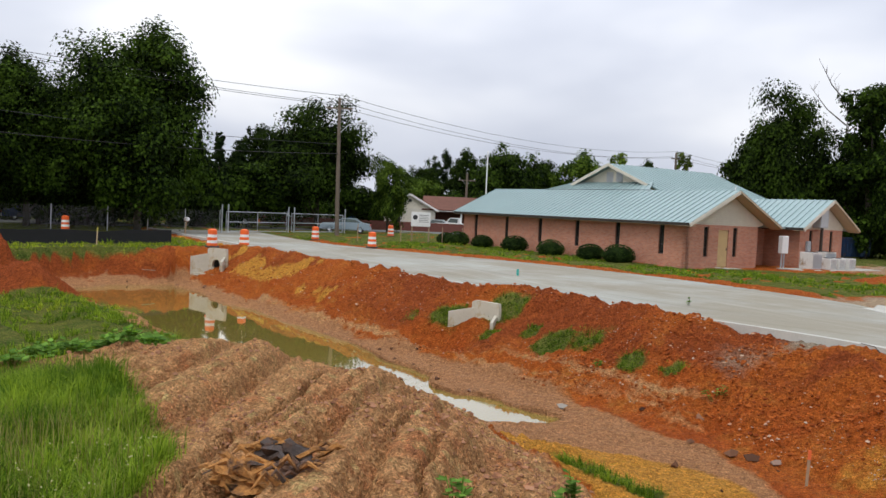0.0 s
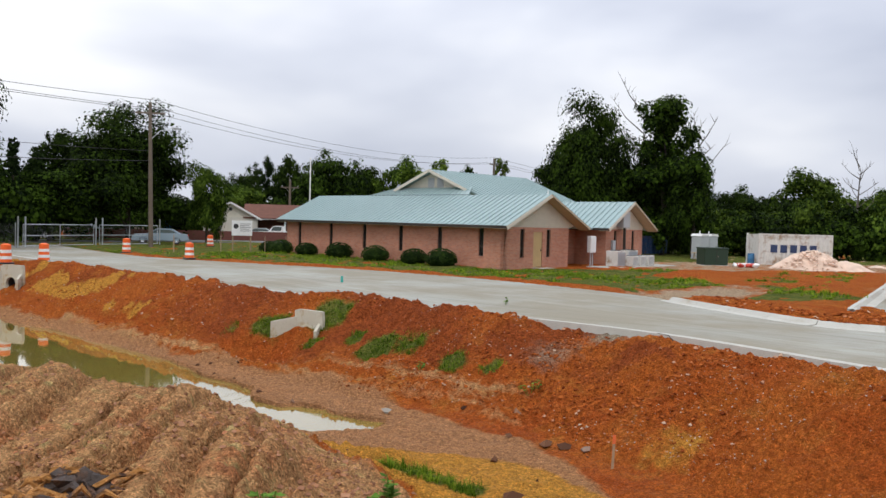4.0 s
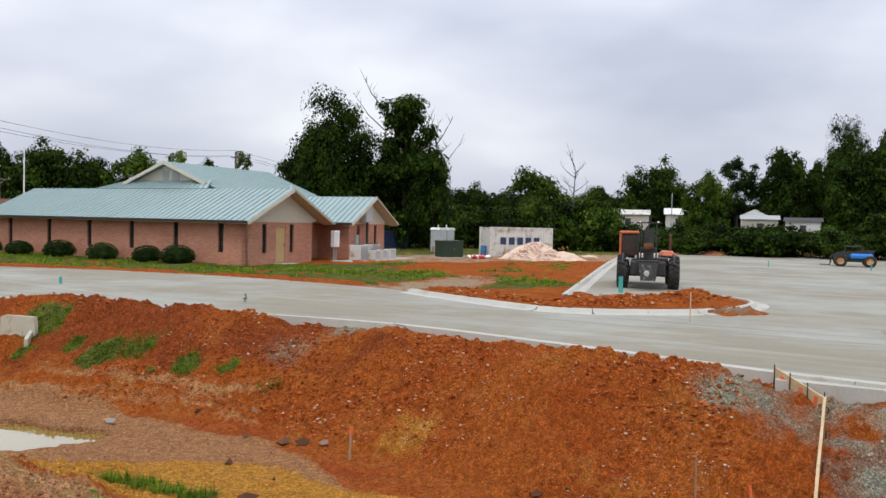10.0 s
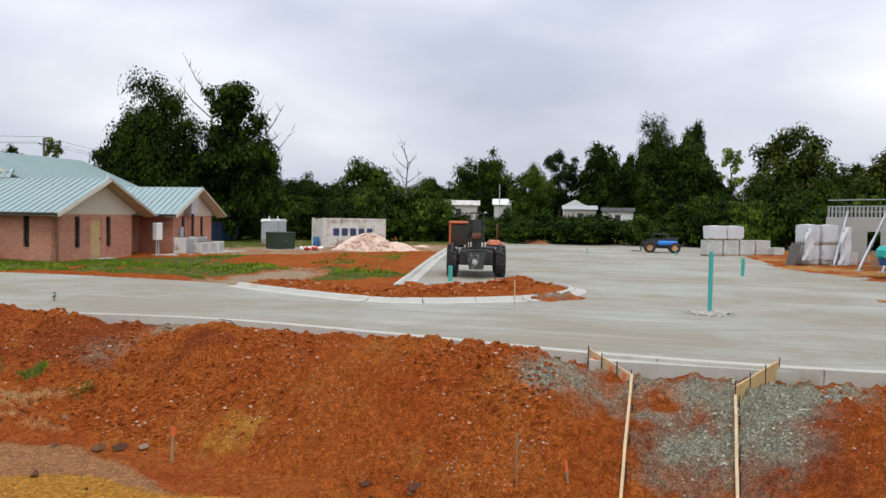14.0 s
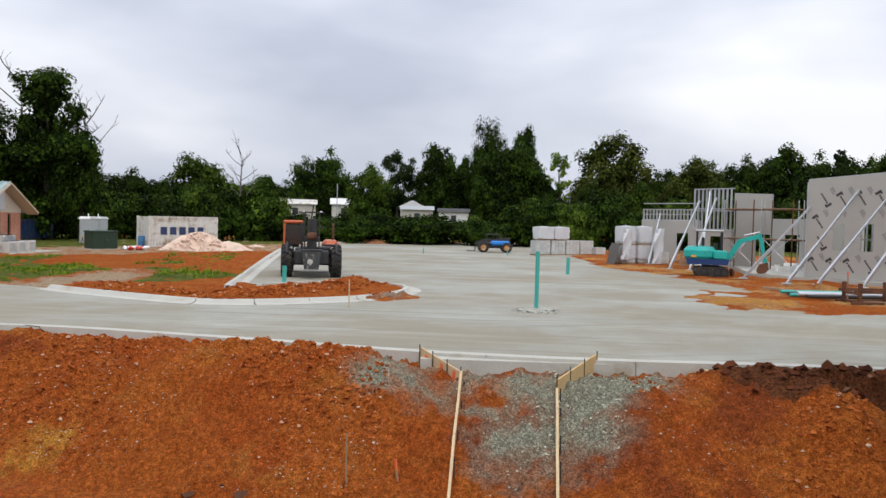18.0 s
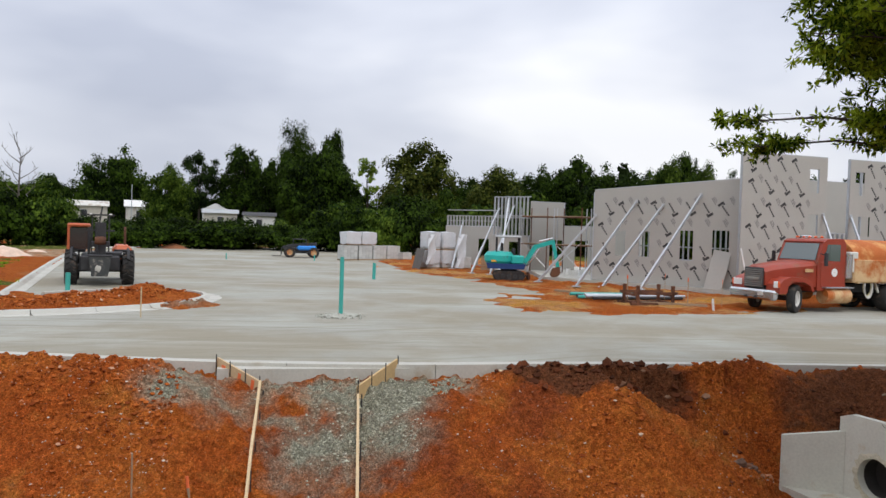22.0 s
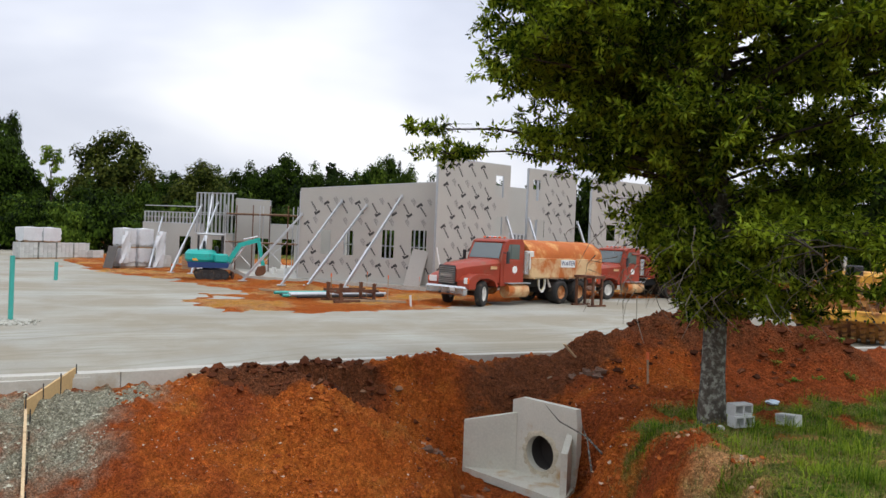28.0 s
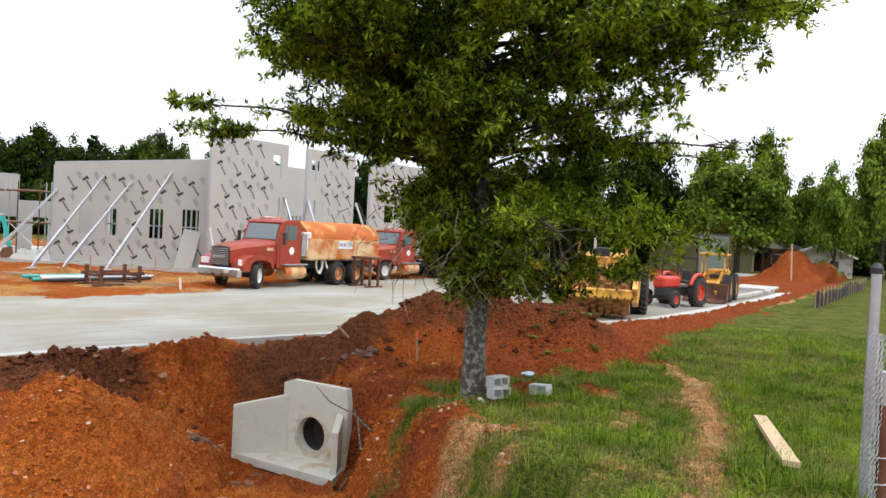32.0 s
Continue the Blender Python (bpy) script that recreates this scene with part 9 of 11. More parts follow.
def padfoot_roller(m):
    """A towed-style padfoot drum in a yellow frame with a tractor unit behind, +y ahead."""
    t = thing("padfoot_roller", "faded yellow roller with a rusty padfoot drum", "roller", m)
    drum = part("drum", Geo().lathe([(0.60, -1.06), (0.74, -1.06), (0.76, -1.02), (0.76, 1.02), (0.74, 1.06), (0.60, 1.06), (0.52, 0.9), (0.52, -0.9), (0.60, -1.06)], 40, 'X', m=pose(0, 0, 0.86)), DRUM, t, "rusty yellow steel drum")
    pad = Geo().add([(-0.075, -0.07, 0), (0.075, -0.07, 0), (0.075, 0.07, 0), (-0.075, 0.07, 0), (-0.05, -0.045, 0.105), (0.05, -0.045, 0.105), (0.05, 0.045, 0.105), (-0.05, 0.045, 0.105)], [(4, 5, 6, 7), (0, 1, 5, 4), (1, 2, 6, 5), (2, 3, 7, 6), (3, 0, 4, 7)]).mesh("pad", DRUM, 0)
    for i in range(20):
        for j in range(9):
            o = new("pad", pad)
            o.parent = drum
            o.matrix_basis = pose(0, 0, 0.86) @ pose(0, 0, 0, 360 * (i + 0.5 * (j % 2)) / 20, 0, 0) @ pose(-0.92 + 0.23 * j, 0, 0.755)
    fr = part("frame", Geo().box(-1.35, 0.9, 0.66, 1.35, 1.12, 0.96, 0.03), PAINT_YELLOW, t, "faded yellow front cross beam")
    for i in range(12):
        part("bolt", Geo().blob(-1.2 + 0.22 * i, 1.13, 0.7, 0.035, 0.03, 0.035, 6, 0.1, 6, 4), STEEL_DARK, fr)
    for s in (-1, 1):
        part("side_frame", Geo().prism([(1.12, 0.62), (1.12, 1.0), (0.3, 1.22), (-1.2, 1.15), (-1.2, 0.7), (0.2, 0.4)], -0.08, 0.08, m=pose(s * 1.26, 0, 0, 0, 0, 90)), PAINT_YELLOW, t)
        wheel(t, s * 1.3, -2.1, 0.74, 0.74, 0.56, PAINT_YELLOW, 22)
    part("rear_frame", Geo().box(-0.6, -4.3, 0.7, 0.6, -1.1, 1.15, 0.05), PAINT_YELLOW, t)
    part("hitch", Geo().box(-0.3, -1.6, 0.6, 0.3, -1.0, 1.0, 0.05), STEEL_DARK, t)
    part("engine_hood", Geo().box(-0.75, -3.9, 1.0, 0.75, -1.9, 2.0, 0.12), PAINT_YELLOW, t)
    part("platform", Geo().box(-0.95, -1.9, 1.1, 0.95, -1.2, 1.2, 0.03), PAINT_YELLOW, t)
    part("seat", Geo().box(-0.25, -1.85, 1.2, 0.25, -1.4, 1.6, 0.05).box(-0.25, -1.9, 1.5, 0.25, -1.78, 2.2, 0.04), STEEL_DARK, t)
    for x in (-0.8, 0.8):
        part("canopy_post", Geo().tube([(x, -1.85, 1.15), (x, -1.85, 2.9)], 0.045), PAINT_YELLOW, t)
    part("console", Geo().box(-0.3, -1.35, 1.2, 0.3, -1.2, 1.9, 0.04), PAINT_YELLOW, t)
    part("exhaust", Geo().tube([(0.4, -3.4, 1.9), (0.4, -3.4, 2.6)], 0.05), GALV, t)
    return t


padfoot_roller(facing(27.3, -13.4, -0.85, 0.50) @ Matrix.Scale(1.14, 4))


def tractor(m):
    t = thing("farm_tractor", "red farm tractor with large ribbed rear tyres", "tractor", m)
    for s in (-1, 1):
        wheel(t, s * 0.85, 0, 0.72, 0.72, 0.42, PAINT_RED, 20)
        wheel(t, s * 0.72, 2.05, 0.4, 0.4, 0.22, PAINT_RED)
        part("rear_fender", Geo().tube([(s * 0.85, 0.82 * math.cos(a), 0.78 + 0.80 * math.sin(a)) for a in np.linspace(0.35, 2.6, 10)], 0.09, 6), PAINT_RED, t)
    part("hood", Geo().box(-0.33, 0.75, 0.9, 0.33, 2.4, 1.45, 0.1), PAINT_RED, t)
    part("engine", Geo().box(-0.28, 0.4, 0.5, 0.28, 2.3, 0.95, 0.04), STEEL_DARK, t)
    part("gearbox", Geo().box(-0.35, -0.5, 0.5, 0.35, 0.6, 1.0, 0.06), STEEL_DARK, t)
    part("front_axle", Geo().box(-0.7, 1.98, 0.36, 0.7, 2.12, 0.5), STEEL_DARK, t)
    part("seat", Geo().box(-0.24, -0.4, 1.1, 0.24, 0.1, 1.25, 0.05).box(-0.24, -0.48, 1.2, 0.24, -0.34, 1.75, 0.05), STEEL_DARK, t)
    for s in (-0.5, 0.5):
        part("roll_bar", Geo().box(s - 0.04, -0.55, 0.95, s + 0.04, -0.46, 2.35), STEEL_DARK, t)
    part("roll_bar_top", Geo().box(-0.54, -0.56, 2.3, 0.54, -0.45, 2.4), STEEL_DARK, t)
    part("steering_wheel", Geo().tube([(0.2 * math.cos(a), 0.55 + 0.08 * math.sin(a), 1.55 + 0.18 * math.sin(a)) for a in np.linspace(0, 6.3, 15)], 0.018, 5), STEEL_DARK, t)
    part("exhaust", Geo().tube([(0.2, 1.7, 1.4), (0.2, 1.7, 2.0)], 0.035), STEEL_DARK, t)
    return t


tractor(facing(33.0, -20.4, -0.53, 0.85) @ Matrix.Scale(0.92, 4))


def loader(m):
    t = thing("wheel_loader", "dusty yellow loader with its bucket on the ground", "loader", m)
    for s in (-1, 1):
        for y in (0, -2.2):
            wheel(t, s * 0.85, y, 0.72, 0.72, 0.45, PAINT_YELLOW, 18)
        part("lift_arm", Geo().bar((s * 0.45, -0.6, 1.5), (s * 0.45, 1.5, 0.5), 0.12, 0.2), PAINT_YELLOW, t)
    part("chassis", Geo().box(-0.5, -3.0, 0.6, 0.5, 0.6, 1.1, 0.06), PAINT_YELLOW, t)
    part("engine_cover", Geo().box(-0.55, -3.1, 1.0, 0.55, -1.6, 1.7, 0.1), PAINT_YELLOW, t)
    for x, y in ((-0.6, -0.2), (0.6, -0.2), (-0.6, -1.5), (0.6, -1.5)):
        part("canopy_post", Geo().box(x - 0.04, y - 0.04, 1.1, x + 0.04, y + 0.04, 2.55), PAINT_YELLOW, t)
    part("canopy", Geo().box(-0.75, -1.7, 2.5, 0.75, 0.0, 2.62, 0.04), PAINT_YELLOW, t)
    part("seat", Geo().box(-0.25, -1.2, 1.2, 0.25, -0.7, 1.45, 0.05), STEEL_DARK, t)
    part("bucket", Geo().prism([(1.35, 0.08), (2.25, 0.05), (2.2, 0.12), (1.5, 0.2), (1.38, 0.5), (1.45, 1.0), (1.38, 1.02), (1.28, 0.5)], -1.1, 1.1, m=pose(0, 0, 0, 0, 0, 90)), RUST, t, "worn brown steel bucket")
    for s in (-1.1, 1.07):
        part("bucket_side", Geo().prism([(1.35, 0.08), (2.2, 0.06), (1.45, 1.0)], s, s + 0.03, m=pose(0, 0, 0, 0, 0, 90)), RUST, t)
    return t


loader(facing(36.0, -23.9, -0.74, 0.67) @ Matrix.Scale(0.92, 4))


def excavator(m):
    """A compact excavator, its boom along +x."""
    t = thing("mini_excavator", "teal and navy compact excavator with an open canopy", "excavator", m)
    for y in (-0.62, 0.62):
        tr = part("track", Geo().prism([(-0.95, 0.28), (-0.85, 0.06), (-0.6, 0.0), (0.6, 0.0), (0.85, 0.06), (0.95, 0.28), (0.85, 0.48), (0.6, 0.54), (-0.6, 0.54), (-0.85, 0.48)], y - 0.2, y + 0.2), RUBBER, t, "rubber crawler track")
        for i in range(5):
            part("track_roller", Geo().lathe([(0.14, y - 0.215), (0.14, y + 0.215), (0.03, y + 0.22)], 12, 'Y', m=pose(-0.7 + 0.35 * i, 0, 0.24)).lathe([(0.03, y - 0.22), (0.14, y - 0.215)], 12, 'Y', m=pose(-0.7 + 0.35 * i, 0, 0.24)), STEEL_DARK, tr)
        for i in range(14):
            part("track_pad", Geo().box(-0.62 + 0.1 * i - 0.03, y - 0.21, -0.015, -0.62 + 0.1 * i + 0.03, y + 0.21, 0.01), RUBBER, tr, smooth=0)
    part("undercarriage", Geo().box(-0.5, -0.5, 0.25, 0.5, 0.5, 0.6, 0.05), STEEL_DARK, t)
    part("skirt", Geo().prism([(-1.25, 0.66), (0.85, 0.66), (0.95, 0.95), (-1.32, 0.98)], -0.82, 0.82), PAINT_NAVY, t, "navy lower bodywork")
    part("counterweight", Geo().lathe([(0.80, 0.97), (0.90, 1.1), (0.90, 1.42), (0.74, 1.62), (0.3, 1.68), (0.01, 1.69)], 24, m=pose(-0.55, 0, 0)), PAINT_TEAL, t, "rounded teal engine cover")
    part("front_cover", Geo().box(0.1, -0.8, 0.95, 0.85, -0.1, 1.45, 0.08), PAINT_TEAL, t)
    part("plate_bar", Geo().box(-1.05, -0.86, 1.05, -0.75, -0.835, 1.17), PAINT_YELLOW, t)
    for x, y in ((-0.75, -0.62), (-0.75, 0.62), (0.55, -0.62), (0.55, 0.62)):
        part("canopy_post", Geo().box(x - 0.04, y - 0.04, 1.4, x + 0.04, y + 0.04, 2.5, 0.01), STEEL_DARK, t)
    part("canopy", Geo().box(-0.86, -0.72, 2.46, 0.64, 0.72, 2.57, 0.05), PALEGREY, t, "pale grey canopy roof")
    part("seat", Geo().box(-0.45, -0.3, 1.5, 0.05, 0.3, 1.65, 0.05).box(-0.5, -0.3, 1.6, -0.36, 0.3, 2.15, 0.05), STEEL_DARK, t)
    part("lever_console", Geo().box(0.15, -0.35, 1.4, 0.35, 0.35, 1.85, 0.04), STEEL_DARK, t)
    boom = part("boom", Geo().bar((0.9, 0, 1.0), (1.55, 0, 2.05), 0.2, 0.26).bar((1.5, 0, 1.98), (2.55, 0, 2.3), 0.18, 0.24), PAINT_TEAL, t, "bent teal boom")
    part("boom_ram", Geo().tube([(1.05, 0.0, 0.85), (1.75, 0.0, 1.85)], 0.05), CHROME, boom)
    part("stick", Geo().bar((2.5, 0, 2.42), (2.85, 0, 0.85), 0.15, 0.2), PAINT_TEAL, t)
    part("stick_ram", Geo().tube([(1.7, 0, 2.3), (2.5, 0, 2.5)], 0.05), CHROME, boom)
    part("bucket", Geo().prism([(2.55, 0.75), (2.95, 0.85), (3.0, 0.5), (2.85, 0.3), (2.5, 0.22), (2.42, 0.4)], -0.28, 0.28), RUST, t, "rusty digging bucket")
    part("dozer_blade", Geo().prism([(1.1, 0.05), (1.18, 0.05), (1.22, 0.25), (1.18, 0.45), (1.1, 0.45)], -0.8, 0.8), RUST, t)
    part("blade_arm", Geo().bar((0.5, 0, 0.3), (1.12, 0, 0.25), 0.3, 0.1), STEEL_DARK, t)
    return t


excavator(at(45.0, 13.5, 0.05, -70))


# ---- stacks, pipes and clutter on the dirt apron ----
CUBE = Geo().box(-0.195, -0.095, 0, 0.195, 0.095, 0.19, 0.008).mesh("block", CMU, 0)


def block_pallet(x, y, turn, nx=3, ny=4, nz=5, wrap=0.0, z0=0.0, label="pallet of grey concrete blocks", group="block pallets"):
    t = thing("block_pallet", label, "pallet of blocks", at(x, y, z0, turn), group)
    L, D = nx * 0.4, ny * 0.2
    base = Geo()
    for i in range(3):
        base.box(-L / 2, -D / 2 + i * (D / 2 - 0.05), 0.0, L / 2, -D / 2 + i * (D / 2 - 0.05) + 0.1, 0.09)
    base.box(-L / 2, -D / 2, 0.09, L / 2, D / 2, 0.12)
    part("pallet", base, LUMBER_OLD, t)
    for k in range(nz):
        for i in range(nx):
            for j in range(ny):
                if 0 < i < nx - 1 and 0 < j < ny - 1 and k < nz - 1:
                    continue
                o = new("block", CUBE)
                o.parent = t
                o.matrix_basis = pose(-L / 2 + 0.2 + 0.4 * i, -D / 2 + 0.1 + 0.2 * j, 0.125 + 0.195 * k, 0, 0, random.Random(i * 31 + j * 7 + k).uniform(-1.5, 1.5))
    if wrap:
        h = 0.12 + 0.195 * nz
        g = Geo()
        n = 28
        rnd = random.Random(int(x * 10))
        v, f = [], []
        for r in range(6):
            z = h - wrap + (wrap + 0.03) * r / 5
            for q in range(n):
                a = 2 * math.pi * q / n
                c, s = math.cos(a), math.sin(a)
                k = 1 / max(abs(c) / (L / 2 + 0.04), abs(s) / (D / 2 + 0.04))
                k *= 1 + rnd.uniform(-0.02, 0.07)
                v.append((c * k, s * k, z + rnd.uniform(-0.12, 0.03) * (r == 0)))
        for r in range(5):
            for q in range(n):
                a, b = r * n + q, r * n + (q + 1) % n
                f.append((a, b, b + n, a + n))
        v.append((0, 0, h + 0.10))
        for q in range(n):
            f.append((5 * n + q, 5 * n + (q + 1) % n, len(v) - 1))
        part("plastic_wrap", g.add(v, f), WRAP, t, "loose white plastic sheet draped over the blocks", smooth=60)
    return t


AX = math.degrees(math.atan2(-2.0, 5.9))
for i in range(4):
    block_pallet(60.6 + 1.75 * i * 0.95, 32.9 - 1.75 * i * 0.32, AX, 4, 4, 6)
for i in range(2):
    block_pallet(60.9 + 1.75 * i, 32.8 - 0.6 * i, AX, 4, 4, 5, 0.95, 1.32, "shrouded pallet of blocks stacked on another")
for i, (dx, dy) in enumerate(((0, 0), (1.45, -0.62))):
    block_pallet(52.9 + dx, 21.9 + dy, AX - 8, 3, 4, 6, 0.85, 0.05)
    block_pallet(52.9 + dx, 21.9 + dy, AX - 8, 3, 4, 6, 1.0, 1.36, "tall shrouded pallet of blocks stacked on another")
block_pallet(55.6, 20.4, AX - 8, 3, 3, 4)
block_pallet(56.4, 21.6, AX, 3, 3, 3)
block_pallet(66.5, 30.2, AX, 3, 3, 3)
hang = Geo()
rnd = random.Random(31)
v, f = [], []
for r in range(9):
    for q in range(7):
        v.append((0.16 * q + 0.12 * math.sin(r * 1.1 + q) - 0.04 * r, 0.14 * math.sin(q * 2.1 + r), 2.55 - 0.31 * r + rnd.uniform(-0.03, 0.03)))
for r in range(8):
    for q in range(6):
        a = r * 7 + q
        f.append((a, a + 1, a + 8, a + 7))
single("plastic_sheet", hang.add(v, f), WRAP, "torn white plastic sheet hanging off the stacked blocks", "plastic sheet", at(54.2, 20.2, 0.05, AX), smooth=60)
single("plastic_sheet", Geo().add(v, f), WRAP, "torn white plastic sheet hanging off the stacked blocks", "plastic sheet", at(52.0, 21.6, 0.35, AX) @ Matrix.Scale(0.85, 4), smooth=60)
for i in range(8):
    single("stacked_pallet", Geo().box(-0.6, -0.5, 0, 0.6, 0.5, 0.02).box(-0.6, -0.5, 0.02, -0.5, 0.5, 0.1).box(0.5, -0.5, 0.02, 0.6, 0.5, 0.1).box(-0.05, -0.5, 0.02, 0.05, 0.5, 0.1), LUMBER_OLD, "weathered empty timber pallet in a stack", "pallet", at(54.0, 17.6, 0.12 + 0.13 * i, AX + 3 * (i % 2)), "empty pallets")
for i, (x, y) in enumerate(((51.0, 16.2), (51.5, 15.6), (49.4, 11.0), (50.2, 10.2), (47.6, 8.6), (52.4, 12.2), (48.4, 10.0))):
    b = thing("bucket", "white plastic bucket among the building materials", "bucket", at(x, y, 0.3 if i > 1 else 0.08), "buckets")
    part("pail", Geo().lathe([(0.0, 0.0), (0.13, 0.0), (0.15, 0.38), (0.135, 0.38), (0.12, 0.03)], 14), WHITE, b)
    part("handle", Geo().tube([(0.15 * math.cos(a), 0.02, 0.36 + 0.12 * math.sin(a)) for a in np.linspace(0, 3.14, 8)], 0.006, 4), STEEL_DARK, b)
single("propped_sheet", Geo().box(-0.6, -0.02, 0, 0.6, 0.02, 1.5, 0.005), material("dark_board", (0.12, 0.11, 0.10), 0.8), "dark board leaning against the stacked blocks", "board", pose(51.6, 22.4, 0.05, 14, 0, AX + 70))

rack = thing("steel_rack", "rusty steel rack holding pipes on the dirt", "rack", at(34.15, 4.05, 0.03, -52))
for x in (-0.8, 0.8):
    for y in (-0.55, 0.55):
        part("post", Geo().box(x - 0.06, y - 0.05, 0, x + 0.06, y + 0.05, 0.72), RUST, rack)
        part("pin", Geo().lathe([(0.09, 0.0), (0.09, 0.06), (0.03, 0.08)], 10, m=pose(x, y, 0.72)), RUST, rack)
    part("cross_bar", Geo().box(x - 0.04, -0.6, 0.35, x + 0.04, 0.6, 0.45).box(x - 0.04, -0.6, 0.05, x + 0.04, 0.6, 0.12), RUST, rack)
for y in (-0.55, 0.55):
    part("long_bar", Geo().box(-1.0, y - 0.05, 0.42, 1.0, y + 0.05, 0.54), RUST, rack)
    part("foot_beam", Geo().box(-1.1, y - 0.06, 0.0, 1.1, y + 0.06, 0.1), RUST, rack)
for i in range(7):
    y = 1.0 + 0.28 * i
    single("long_pipe", Geo().tube([(-2.0 - 0.2 * (i % 3), y, 0.14 + 0.06 * (i % 2)), (2.4 + 0.3 * (i % 2), y + 0.25, 0.14 + 0.05 * (i % 2))], 0.07, 10), TEAL if i in (2, 5) else GALV if i % 2 else STEEL_DARK, "long pipe lying on the dirt by the wall", "pipe", rack.matrix_world.copy(), "loose pipes")
single("loose_timber", Geo().box(-1.6, -0.05, 0, 1.6, 0.05, 0.09), LUMBER_OLD, "rough timber baulk on the dirt", "timber", at(36.6, 7.4, 0.1, 60))
single("loose_timber", Geo().box(-1.3, -0.06, 0, 1.3, 0.06, 0.1), LUMBER_OLD, "rough timber baulk on the dirt", "timber", at(33.9, 3.0, 0.06, 100))
single("leaning_board", Geo().box(-0.45, -0.02, 0, 0.45, 0.02, 2.2), SHEATH, "sheathing offcut leaning on the wall", "board", wall_at(7.0, -0.5, 0.1) @ pose(0, 0, 0, -14, 8, 0))
single("leaning_pipe", Geo().tube([(0, 0, 0), (-0.3, 0.4, 2.3)], 0.04, 8), WHITE, "white plastic pipe leaning on the wall", "pipe", tall_at(0.2, -0.6, 0.1), smooth=40)

# the rest of the new shell, behind the excavator
FT = WTURN
stud_frame(52.4, 17.0, FT, 2.9, 2.6, 5.25)
sheathed_panel("infill_wall", "grey sheathed wall below an open stud frame", at(52.5, 17.1, 0, FT), 2.9, 0.3, 2.6, [(1.4, 2.3, 0.3, 2.2)], False, 21)
sheathed_panel("back_wall_panel", "pale grey sheathed wall at the back of the shell", at(53.45, 14.7, 0, FT), 2.6, 0.3, 5.0, [(1.6, 2.6, 0.3, 2.4)], False, 22, 4.9)
sheathed_panel("low_wall_panel", "low grey sheathed wall with bare studs on top", at(57.5, 22.6, 0, FT), 5.0, 0.3, 3.2, [(3.2, 4.2, 0.3, 2.3)], False, 23)
stud_frame(57.5, 22.5, FT, 4.6, 3.2, 4.0)
sheathed_panel("back_wall_panel", "pale grey sheathed wall at the back of the shell", at(56.0, 13.0, 0, FT), 5.5, 0.3, 3.4, [(1.0, 2.0, 0.3, 2.4), (3.4, 4.4, 0.3, 2.4)], False, 24)
for hx, hy, fx, fy, top in ((52.2, 16.6, 48.8, 17.2, 4.4), (51.8, 15.4, 48.4, 15.8, 4.6), (57.0, 21.0, 53.2, 20.3, 3.6), (51.2, 15.6, 47.8, 15.0, 5.0)):
    prop((hx, hy, top), (fx, fy, 0.15))


def scaffold(x, y, turn, bays, lifts):
    t = thing("scaffold", "tubular scaffold standing in the new shell", "scaffold", at(x, y, 0.3, turn), "scaffolds")
    for i in range(bays + 1):
        for k in (0, 1.2):
            part("standard", Geo().tube([(2.0 * i, k, 0), (2.0 * i, k, lifts * 1.8 + 0.6)], 0.035, 6), RUST if (i + int(k)) % 2 else GALV, t)
    for l in range(1, lifts + 1):
        for k in (0, 1.2):
            part("ledger", Geo().tube([(0, k, l * 1.8), (2.0 * bays, k, l * 1.8)], 0.03, 6), RUST, t)
        for i in range(bays + 1):
            part("transom", Geo().tube([(2.0 * i, 0, l * 1.8), (2.0 * i, 1.2, l * 1.8)], 0.03, 6), RUST, t)
        part("deck", Geo().box(0, 0.1, l * 1.8 + 0.03, 2.0 * bays, 1.1, l * 1.8 + 0.08), LUMBER_OLD, t)
    for i in range(bays):
        part("cross_brace", Geo().tube([(2.0 * i, 0, 0.3), (2.0 * i + 2, 0, 2.0)], 0.022, 5).tube([(2.0 * i + 2, 0, 0.3), (2.0 * i, 0, 2.0)], 0.022, 5), GALV, t)


scaffold(51.0, 14.6, FT, 1, 2)
scaffold(50.2, 12.2, FT, 1, 2)
scaffold(51.6, 10.4, FT, 1, 2)

# stair and rails in the dark opening of the tall wall
st = thing("stair_rail", "galvanised guard rail in the tall opening", "railing", tall_at(5.3, 0.5, 2.3))
for i in range(9):
    part("baluster", Geo().box(0.12 * i - 0.01, -0.01, 0, 0.12 * i + 0.01, 0.01, 1.0), GALV, st, smooth=0)
part("top_rail", Geo().box(-0.1, -0.03, 1.0, 1.1, 0.03, 1.06), GALV, st)
part("landing", Geo().box(-0.1, 0, -0.15, 1.1, 2.0, 0.0), GALV, st)

